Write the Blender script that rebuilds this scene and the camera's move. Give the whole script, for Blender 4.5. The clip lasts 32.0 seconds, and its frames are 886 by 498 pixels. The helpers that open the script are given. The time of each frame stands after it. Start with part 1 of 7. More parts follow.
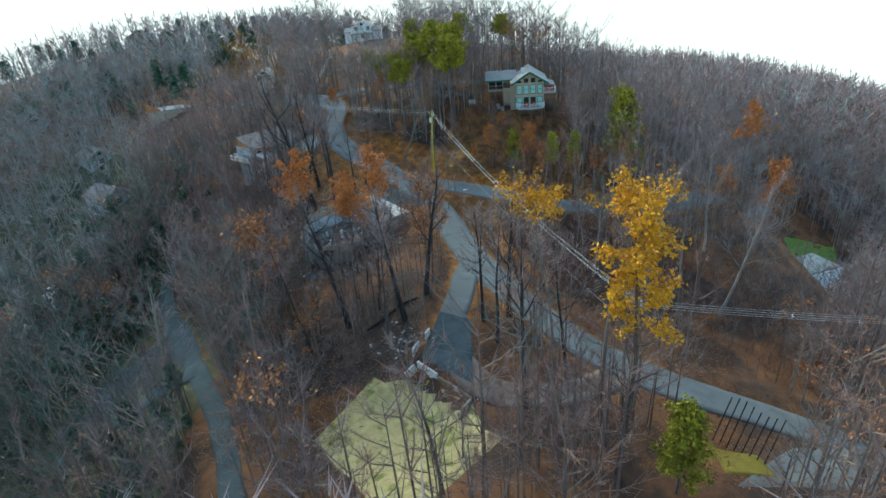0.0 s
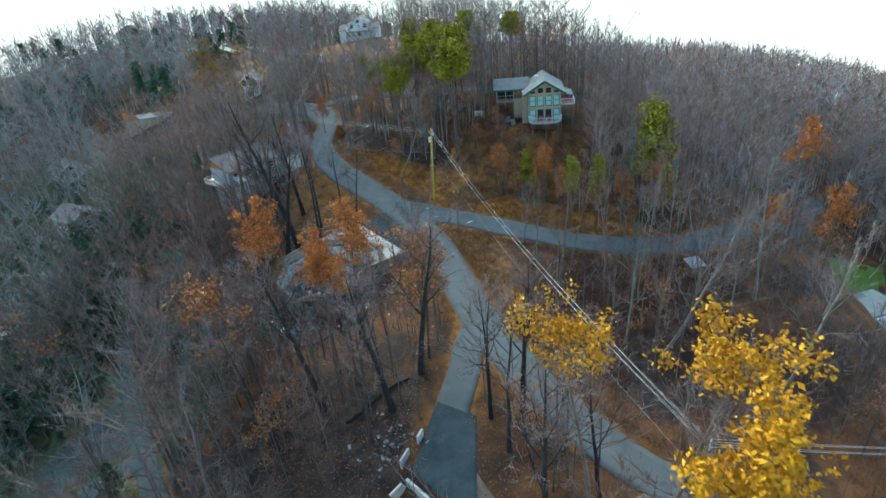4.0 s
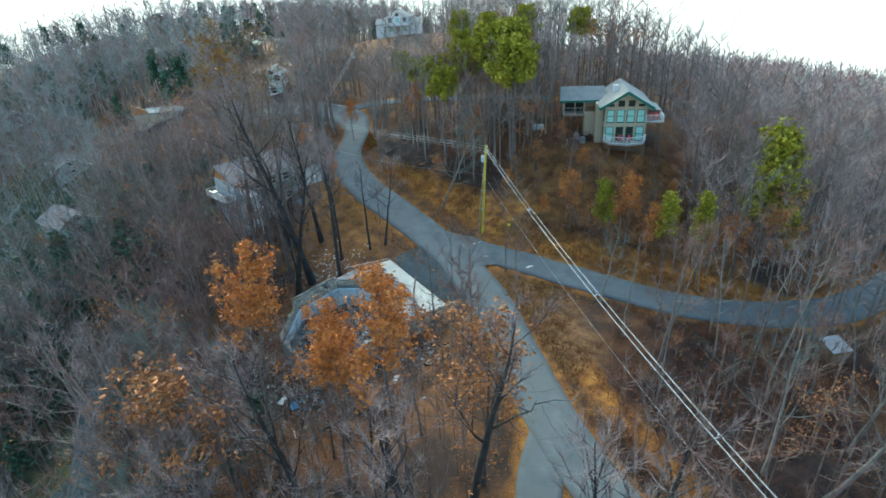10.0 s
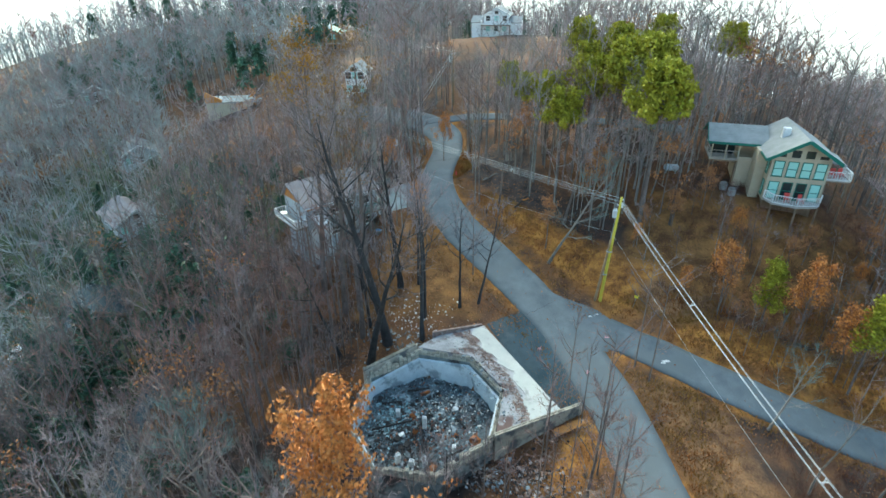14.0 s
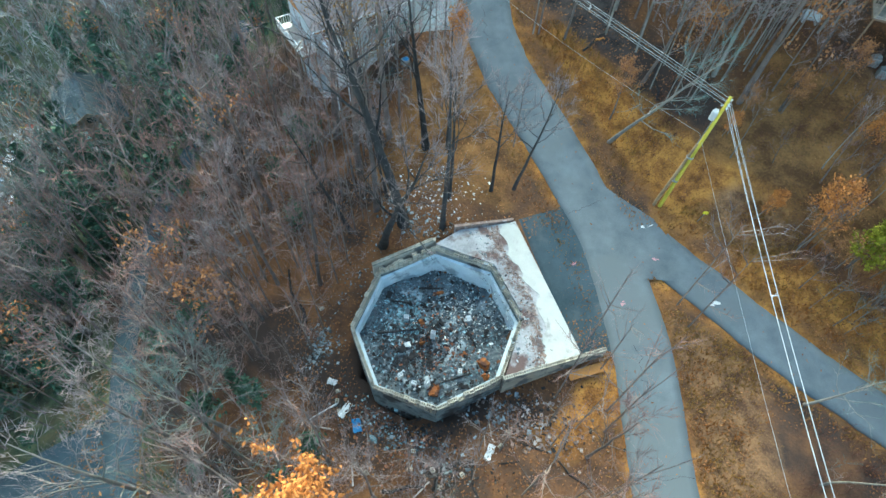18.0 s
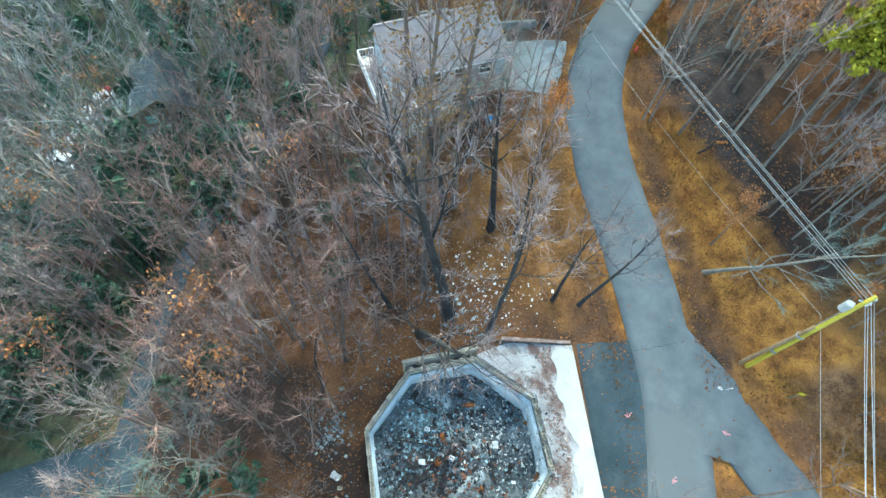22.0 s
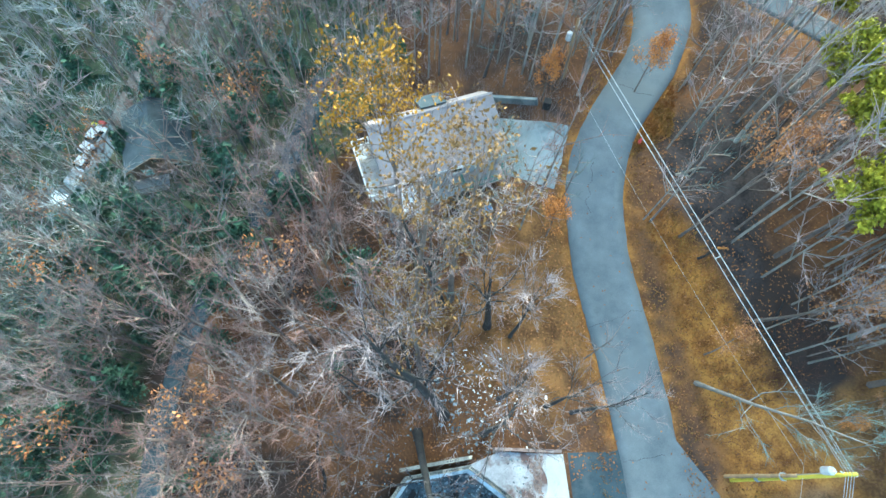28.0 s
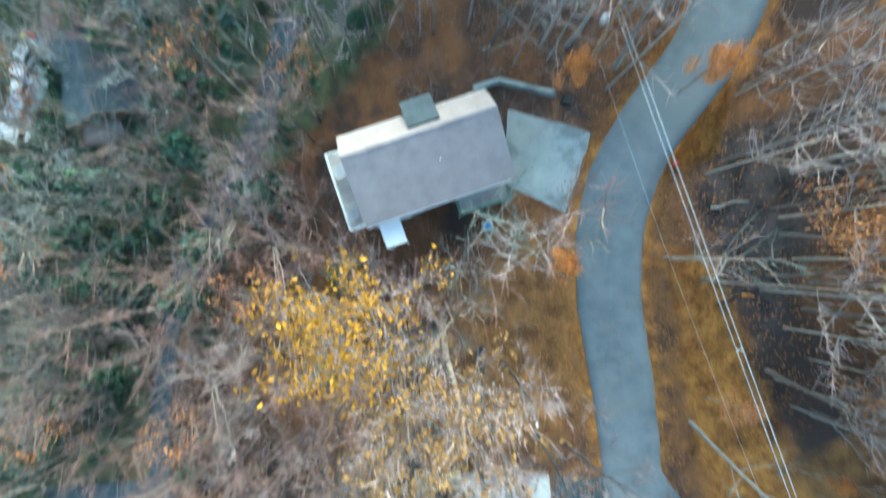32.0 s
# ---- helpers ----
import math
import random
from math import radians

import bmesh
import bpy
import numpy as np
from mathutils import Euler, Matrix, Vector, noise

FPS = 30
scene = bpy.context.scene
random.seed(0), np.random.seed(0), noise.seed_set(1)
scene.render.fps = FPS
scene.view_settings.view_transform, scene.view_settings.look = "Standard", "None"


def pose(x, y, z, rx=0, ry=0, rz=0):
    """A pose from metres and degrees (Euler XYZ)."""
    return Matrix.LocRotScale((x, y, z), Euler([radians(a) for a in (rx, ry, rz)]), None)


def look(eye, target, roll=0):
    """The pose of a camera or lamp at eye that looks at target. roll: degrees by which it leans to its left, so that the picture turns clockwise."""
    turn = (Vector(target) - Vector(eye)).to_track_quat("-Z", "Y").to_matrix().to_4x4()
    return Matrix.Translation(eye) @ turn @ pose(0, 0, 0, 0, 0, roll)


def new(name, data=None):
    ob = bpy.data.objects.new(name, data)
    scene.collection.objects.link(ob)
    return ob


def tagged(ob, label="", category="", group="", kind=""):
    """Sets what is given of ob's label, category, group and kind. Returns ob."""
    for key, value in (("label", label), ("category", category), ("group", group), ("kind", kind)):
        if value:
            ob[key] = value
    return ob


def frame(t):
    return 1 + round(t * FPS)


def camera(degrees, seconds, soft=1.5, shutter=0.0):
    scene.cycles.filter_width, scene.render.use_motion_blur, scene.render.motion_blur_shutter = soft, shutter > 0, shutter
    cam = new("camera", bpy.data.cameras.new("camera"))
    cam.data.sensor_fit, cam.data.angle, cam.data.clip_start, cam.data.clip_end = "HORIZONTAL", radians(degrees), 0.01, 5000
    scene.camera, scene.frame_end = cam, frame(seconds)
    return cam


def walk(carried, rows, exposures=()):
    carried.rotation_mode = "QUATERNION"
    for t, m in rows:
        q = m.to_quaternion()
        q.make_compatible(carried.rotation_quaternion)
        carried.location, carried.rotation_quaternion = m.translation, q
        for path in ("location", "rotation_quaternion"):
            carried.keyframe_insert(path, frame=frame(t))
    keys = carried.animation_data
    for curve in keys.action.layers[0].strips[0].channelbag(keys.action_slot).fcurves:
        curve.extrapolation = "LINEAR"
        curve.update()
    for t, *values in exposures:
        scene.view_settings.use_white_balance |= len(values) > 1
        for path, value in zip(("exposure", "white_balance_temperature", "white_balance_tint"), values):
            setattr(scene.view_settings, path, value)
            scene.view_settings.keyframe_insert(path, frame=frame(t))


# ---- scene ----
cam = camera(80.0, 32.0, soft=1.5, shutter=0.5)
PATH = [
    (0, (19.68, 13.11, 68.89), (17.441, 21.782, 64.442), -5.17),
    (0.5, (19.42, 14.69, 69.06), (17.171, 23.350, 64.588), -5.29),
    (1, (19.16, 16.33, 69.31), (16.893, 24.976, 64.825), -5.31),
    (1.5, (18.97, 18.18, 69.63), (16.679, 26.800, 65.106), -5.52),
    (2, (18.74, 20.20, 69.92), (16.428, 28.794, 65.358), -5.63),
    (2.5, (18.55, 22.23, 70.22), (16.206, 30.799, 65.628), -5.78),
    (3, (18.30, 24.23, 70.47), (15.939, 32.777, 65.853), -5.68),
    (3.5, (18.08, 26.27, 70.72), (15.701, 34.801, 66.074), -5.85),
    (5.5, (16.25, 36.38, 67.96), (13.800, 44.958, 63.437), -5.49),
    (6, (16.36, 38.96, 67.82), (13.854, 47.517, 63.305), -5.54),
    (6.5, (16.02, 41.03, 67.84), (13.505, 49.579, 63.314), -5.37),
    (7, (15.77, 42.75, 67.82), (13.234, 51.285, 63.277), -5.42),
    (7.5, (15.51, 44.10, 67.65), (12.947, 52.624, 63.098), -5.52),
    (8, (15.04, 45.01, 67.48), (12.453, 53.520, 62.920), -5.58),
    (8.5, (13.66, 45.40, 67.44), (10.935, 53.885, 62.892), -4.95),
    (9, (12.31, 45.48, 67.42), (9.542, 53.951, 62.878), -4.47),
    (9.5, (10.97, 45.35, 67.41), (8.220, 53.832, 62.869), -4.23),
    (10, (9.47, 45.10, 67.35), (6.699, 53.571, 62.825), -3.66),
    (10.5, (7.47, 44.85, 67.17), (4.521, 53.282, 62.680), -2.58),
    (11, (5.57, 45.25, 66.95), (2.451, 53.637, 62.479), -1.77),
    (11.5, (3.98, 46.25, 67.05), (0.694, 54.575, 62.573), -1.03),
    (12, (2.76, 47.96, 67.31), (-0.583, 56.242, 62.817), -0.98),
    (12.5, (1.67, 50.04, 67.29), (-1.683, 58.310, 62.777), -0.61),
    (13, (0.80, 52.59, 67.38), (-2.627, 60.817, 62.848), -0.67),
    (13.5, (-0.12, 55.12, 67.80), (-3.651, 63.284, 63.216), -0.61),
    (14, (-1.15, 57.42, 68.65), (-4.797, 65.480, 63.990), -0.58),
    (14.5, (-2.11, 59.73, 69.60), (-5.781, 67.582, 64.609), 0.10),
    (15, (-3.10, 61.90, 70.04), (-6.091, 68.369, 63.027), 2.61),
    (15.5, (-4.30, 63.49, 70.89), (-6.877, 69.311, 63.180), 3.85),
    (17.5, (-6.93, 70.22, 72.94), (-9.621, 75.337, 64.780), 3.26),
    (18, (-7.89, 72.00, 73.52), (-10.539, 76.922, 65.233), 3.50),
    (18.5, (-8.69, 73.61, 74.10), (-11.377, 78.345, 65.711), 3.11),
    (19, (-9.89, 75.15, 74.30), (-12.670, 79.704, 65.841), 3.80),
    (19.5, (-10.92, 76.49, 74.45), (-13.853, 80.863, 65.943), 4.49),
    (20, (-11.77, 77.85, 74.74), (-14.812, 82.021, 66.170), 4.93),
    (20.5, (-12.63, 79.22, 74.91), (-15.711, 83.252, 66.291), 5.01),
    (21, (-13.39, 80.53, 74.91), (-16.456, 84.498, 66.262), 4.99),
    (21.5, (-14.23, 81.53, 74.91), (-17.307, 85.428, 66.235), 5.11),
    (22, (-15.12, 82.39, 75.09), (-18.239, 86.172, 66.378), 5.80),
    (22.5, (-15.85, 83.22, 75.30), (-18.950, 86.932, 66.548), 6.12),
    (23, (-16.23, 83.86, 75.53), (-19.306, 87.508, 66.739), 5.91),
    (23.5, (-16.43, 84.45, 75.62), (-19.487, 88.003, 66.782), 5.51),
    (24, (-16.72, 85.00, 75.72), (-19.753, 88.492, 66.852), 5.12),
    (24.5, (-17.42, 85.64, 75.79), (-20.424, 89.114, 66.904), 5.27),
    (25, (-18.52, 86.52, 75.86), (-21.469, 89.991, 66.957), 5.73),
    (25.5, (-19.73, 87.55, 76.18), (-22.636, 91.012, 67.266), 6.25),
    (27.5, (-22.67, 91.06, 80.49), (-25.222, 94.068, 71.296), 5.30),
    (28, (-23.56, 92.10, 81.52), (-26.022, 95.005, 72.275), 5.04),
    (28.5, (-24.76, 93.54, 82.08), (-27.133, 96.319, 72.773), 4.67),
    (29, (-26.18, 95.22, 81.97), (-28.510, 97.914, 72.622), 4.24),
    (29.5, (-27.85, 97.16, 81.77), (-30.112, 99.740, 72.376), 3.85),
    (30, (-29.91, 99.21, 81.57), (-32.074, 101.699, 72.130), 3.86),
    (30.5, (-32.25, 101.25, 81.39), (-34.298, 103.667, 71.902), 4.66),
    (31, (-34.40, 103.15, 81.27), (-36.397, 105.557, 71.767), 5.29),
    (31.5, (-35.89, 105.03, 80.68), (-37.514, 107.060, 71.021), 6.06),
    (32, (-36.40, 106.20, 80.30), (-36.354, 106.548, 70.310), 53.27),
]
EXPOSURES = [(0.0, 0.14, 5930, -9), (6.0, 0.29, 5950, -11), (9.0, 0.38, 5920, -12), (14.2, 0.77, 6090, -11), (15.0, 0.58, 6090, -11), (16.5, 0.84, 6060, -11), (18.0, 1.16, 6100, -14), (19.0, 1.24, 6280, -12), (25.0, 1.45, 6060, -13), (28.0, 1.5, 5680, -15), (30.5, 1.53, 5660, -15), (32.0, 1.2, 5660, -14)]
walk(cam, [(t, look(eye, target, roll)) for t, eye, target, roll in PATH], EXPOSURES)

# ---- light: a pale overcast evening sky, the low sun behind the ridge ahead and to the left ----
world = bpy.data.worlds.new("world")
scene.world = world
world.use_nodes = True
wn = world.node_tree.nodes
sky = wn.new("ShaderNodeTexSky")
sky.sky_type = "NISHITA"
sky.sun_disc = False
sky.sun_elevation = radians(25)
sky.sun_rotation = radians(-40)
sky.air_density, sky.dust_density, sky.ozone_density = 1.0, 4.0, 1.5
wn["Background"].inputs["Strength"].default_value = 0.4
world.node_tree.links.new(sky.outputs[0], wn["Background"].inputs["Color"])
sun = new("sun", bpy.data.lights.new("sun", "SUN"))
sun.data.energy, sun.data.angle, sun.data.color = 1.5, radians(40), (1.0, 0.95, 0.9)
sun.matrix_world = look((0, 0, 0), (math.sin(radians(40)), -math.cos(radians(40)), -0.95))

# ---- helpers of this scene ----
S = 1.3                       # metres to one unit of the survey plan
RNG = np.random.default_rng(7)


def part(name, bm, material, parent=None, label=""):
    me = bpy.data.meshes.new(name)
    bm.to_mesh(me)
    bm.free()
    return fixed(name, me, material, parent, label)


def fixed(name, me, material, parent=None, label=""):
    if material is not None and not me.materials:
        me.materials.append(material)
    ob = new(name, me)
    if parent is not None:
        ob.parent = parent
    if label:
        ob["label"] = label
    return ob


def empty(name, m, label, category, group=""):
    ob = new(name)
    ob.matrix_world = m
    return tagged(ob, label, category, group)


def tri_mesh(name, verts, faces, smooth=False):
    verts, faces = np.asarray(verts, np.float32), np.asarray(faces, np.int32)
    me = bpy.data.meshes.new(name)
    me.vertices.add(len(verts))
    me.vertices.foreach_set("co", verts.ravel())
    me.loops.add(faces.size)
    me.loops.foreach_set("vertex_index", faces.ravel())
    me.polygons.add(len(faces))
    me.polygons.foreach_set("loop_start", np.arange(0, faces.size, faces.shape[1], dtype=np.int32))
    me.update(calc_edges=True)
    me.polygons.foreach_set("use_smooth", np.full(len(faces), smooth))
    me.validate()
    return me


def box(bm, size, at=(0, 0, 0), turn=0.0, bevel=0.0):
    made = bmesh.ops.create_cube(bm, size=1.0, matrix=pose(*at, 0, 0, turn) @ Matrix.Diagonal((*size, 1)))
    if bevel:
        edges = list({e for v in made["verts"] for e in v.link_edges})
        bmesh.ops.bevel(bm, geom=edges, offset=bevel, segments=1, affect="EDGES")
    return bm


def beam(bm, a, b, w, h, bevel=0.0):
    """A squared bar from a to b."""
    a, b = Vector(a), Vector(b)
    d = b - a
    q = d.to_track_quat("X", "Z").to_matrix().to_4x4()
    made = bmesh.ops.create_cube(bm, size=1.0, matrix=Matrix.Translation((a + b) / 2) @ q @ Matrix.Diagonal((d.length, w, h, 1)))
    if bevel:
        bmesh.ops.bevel(bm, geom=list({e for v in made["verts"] for e in v.link_edges}), offset=bevel, segments=1, affect="EDGES")
    return bm


def cyl(bm, r, h, at=(0, 0, 0), sides=12, r2=None):
    bmesh.ops.create_cone(bm, cap_ends=True, segments=sides, radius1=r, radius2=r if r2 is None else r2, depth=h, matrix=pose(at[0], at[1], at[2] + h / 2))
    return bm


def prism(bm, outline, z0, z1):
    """An upright prism over a plan outline; z1 may be a list, a height for each corner."""
    tops = z1 if isinstance(z1, (list, tuple)) else [z1] * len(outline)
    lows = z0 if isinstance(z0, (list, tuple)) else [z0] * len(outline)
    low = [bm.verts.new((x, y, z)) for (x, y), z in zip(outline, lows)]
    top = [bm.verts.new((x, y, z)) for (x, y), z in zip(outline, tops)]
    n = len(low)
    for i in range(n):
        bm.faces.new((low[i], low[(i + 1) % n], top[(i + 1) % n], top[i]))
    bm.faces.new(top)
    bm.faces.new(low[::-1])
    bmesh.ops.recalc_face_normals(bm, faces=bm.faces)
    return bm


def tube(points, radii, sides=5):
    """Vertices and triangles of a tapering round bar along points."""
    points = np.asarray(points, float)
    d = np.gradient(points, axis=0)
    d /= np.linalg.norm(d, axis=1, keepdims=True) + 1e-9
    ref = np.where(np.abs(d[:, 2:3]) < 0.9, [[0, 0, 1.0]], [[1.0, 0, 0]])
    u = np.cross(d, ref)
    u /= np.linalg.norm(u, axis=1, keepdims=True)
    v = np.cross(d, u)
    a = np.arange(sides) * 2 * np.pi / sides
    ring = points[:, None] + np.asarray(radii)[:, None, None] * (np.cos(a)[None, :, None] * u[:, None] + np.sin(a)[None, :, None] * v[:, None])
    verts = ring.reshape(-1, 3)
    faces = []
    for i in range(len(points) - 1):
        for j in range(sides):
            p, q = i * sides + j, i * sides + (j + 1) % sides
            faces += [(p, q, q + sides), (p, q + sides, p + sides)]
    last = (len(points) - 1) * sides
    faces += [(last, last + j, last + j + 1) for j in range(1, sides - 1)]
    return verts, np.array(faces)


def joined(pieces):
    verts, faces, n = [], [], 0
    for v, f in pieces:
        verts.append(v)
        faces.append(np.asarray(f) + n)
        n += len(v)
    return np.concatenate(verts), np.concatenate(faces)


# ---- the lie of the land ----
FORM = (28.078, -0.8, 12.454, -10.925, -7.215, 6.393, -2.425, 0.487, 5.718, -1.938, 0.372, 1.252, -2.981)


def land(x, y):
    """Height of the hillside, all in metres."""
    x, y = np.asarray(x, float) / S, np.asarray(y, float) / S
    dx, dy = x + 5, y - 85
    r = np.hypot(dx, dy) + 1e-9
    f = np.minimum(1, 75 / r)
    u, v = dx * f / 50, (5 + dy * f) / 50
    terms = (1 + 0 * u, u, v, u * u, u * v, v * v, u**3, u * u * v, u * v * v, v**3, u**4, u * u * v * v, v**4)
    z = sum(c * t for c, t in zip(FORM, terms))
    z = z + 2.4 * np.exp(-((x - 5) ** 2 + (y - 53) ** 2) / 160) - 1.2 * np.exp(-((x + 13) ** 2 + (y - 62) ** 2) / 50)
    z = z - 1.0 * np.exp(-((x + 4) ** 2 + (y - 85) ** 2) / 60) + 1.2 * np.exp(-((x + 25) ** 2 + (y - 91) ** 2) / 60)
    z = z + 1.8 * np.exp(-((x + 36) ** 2 + (y - 143) ** 2) / 300) - 1.3 * np.exp(-((x - 4) ** 2 + (y - 38.5) ** 2) / 22)
    z = z + 2.5 * np.exp(-((x - 9) ** 2 + (y - 98) ** 2) / 100) + 5 * np.exp(-((x + 165) ** 2 + (y - 205) ** 2) / 3000)
    # the step at the garage wall
    along, south = 0.87 * (x - 3.25) - 0.493 * (y - 43.9), -0.493 * (x - 3.25) - 0.87 * (y - 43.9)
    ease = 1 / (1 + np.exp(-np.clip(8 * (south - 0.1), -40, 40)))
    hold = 1 / (1 + np.exp(-np.clip(4 * (along + 0.6), -40, 40))) / (1 + np.exp(np.clip(4 * (along - 6.2), -40, 40)))
    z = z + hold * (0.5 * np.exp(-(np.minimum(south, 0) / 2.5) ** 2) * (1 - ease) - 0.75 * np.exp(-(np.maximum(south, 0) / 3.5) ** 2) * ease)
    q = 0.77 * (x - 22) + 0.64 * (y - 128)
    z = z - 16 / (1 + np.exp(-np.clip(q / 7.7, -40, 40))) - 0.055 * np.maximum(0, q) - 0.075 * np.maximum(0, q - 45)
    z = z + 5.0 * np.exp(-((x - 51) ** 2 + (y - 90) ** 2) / 420)
    return S * (z - 0.19 * np.maximum(0, r - 190))


def lz(x, y):
    return float(land(x, y))


def smooth_line(points, step=0.7):
    """A plan line through points, in metres, rounded and evenly sampled."""
    p = np.array(points, float) * S
    for _ in range(3):
        q = np.empty((2 * len(p) - 2, 2))
        q[0::2], q[1::2] = 0.75 * p[:-1] + 0.25 * p[1:], 0.25 * p[:-1] + 0.75 * p[1:]
        p = np.vstack([p[:1], q, p[-1:]])
    s = np.r_[0, np.cumsum(np.linalg.norm(np.diff(p, axis=0), axis=1))]
    t = np.arange(0, s[-1], step)
    return np.c_[np.interp(t, s, p[:, 0]), np.interp(t, s, p[:, 1])]


ROADS = {
    "main": (smooth_line([(48, 41), (37, 44), (30, 45), (24, 45.9), (19, 47.6), (15, 50), (11.3, 53), (7.2, 58), (5.4, 60.8), (3.1, 65.5), (0.2, 70.8), (-1.8, 73.8), (-3.8, 76.5), (-5.9, 78.9), (-8.4, 81), (-12.4, 83.9), (-16.5, 86.4), (-20.1, 88.7), (-22.8, 91.3), (-24.4, 94.4), (-25.1, 97.9), (-25.7, 101), (-27.2, 103.8), (-30.4, 106.1), (-36, 108.3), (-44, 110), (-55, 113)]), 4.7),
    "branch": (smooth_line([(-3.4, 80.4), (-0.6, 79.6), (1.0, 79.2), (4.8, 78.0), (9.6, 77.3), (14.5, 77.1), (19.6, 78.2), (24.3, 80.2), (29.8, 83.6), (36.2, 91), (42, 102), (47.5, 115), (56, 127), (62, 137)]), 3.8),
    "upper": (smooth_line([(-31.5, 106.6), (-29.7, 107.2), (-26.6, 107.8), (-23.8, 108.1), (-20.9, 108.2), (-18.8, 108.3), (-10, 108.8), (0, 110)]), 1.8),
    "drive": (smooth_line([(5.8, 61.0), (5.2, 58.4), (5.3, 55.5), (5.4, 52.5), (5.2, 49.2), (5.5, 45.9), (6.9, 44.2)]), 3.3),
    "gravel": (smooth_line([(6.6, 44.6), (8.4, 42.4), (10.4, 41.5), (13.2, 41.6), (16.4, 42.8), (20.5, 46.4)]), 3.2),
    "valley": (smooth_line([(-4, 26), (-10.2, 35), (-15, 40.5), (-22, 46.8), (-28.5, 52.5), (-34, 57.5), (-38.4, 63), (-40.6, 68), (-41.8, 73), (-42.6, 78), (-47, 87)]), 2.6),
    "valley_fork": (smooth_line([(-22, 46.8), (-27, 43.4), (-32, 38.5), (-38, 33), (-46, 28)]), 3.2),
    "valley_far": (smooth_line([(-78, 55), (-70, 58), (-64, 62.5), (-65.4, 70), (-68.5, 78), (-74, 88)]), 3.6),
}
ROAD_XY = np.concatenate([np.c_[line, np.full(len(line), width / 2)] for line, width in ROADS.values()])


def road_gap(x, y):
    """Metres from the nearest road's edge."""
    x, y = np.atleast_1d(np.asarray(x, float)), np.atleast_1d(np.asarray(y, float))
    out = np.full(x.shape, 1e9)
    for i in range(0, len(ROAD_XY), 200):
        c = ROAD_XY[i:i + 200]
        out = np.minimum(out, (np.hypot(x[..., None] - c[:, 0], y[..., None] - c[:, 1]) - c[:, 2]).min(-1))
    return out


def on(x, y, dz=0.0):
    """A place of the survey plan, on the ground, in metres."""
    return (x * S, y * S, lz(x * S, y * S) + dz)


def soil(x, y):
    """The hillside with its small hummocks, calm beside roads and buildings."""
    x, y = np.asarray(x, float), np.asarray(y, float)
    gap = road_gap(x.ravel(), y.ravel()).reshape(x.shape)
    hump = np.sin(x * 0.9 + 1.3 * np.sin(y * 0.31)) * np.sin(y * 0.77 + np.sin(x * 0.43)) * 0.16 + np.sin(x * 0.21 + 2) * np.sin(y * 0.17 + 1) * 0.35
    calm = np.clip((gap - 0.6) / 4, 0, 1)
    for cx, cy, r in ((-12.6, 69.5, 9), (5, 40, 9), (-33, 86, 6)):
        calm = calm * np.clip((np.hypot(x - cx * S, y - cy * S) / S - r) / 3, 0, 1)
    return land(x, y) + hump * calm, gap


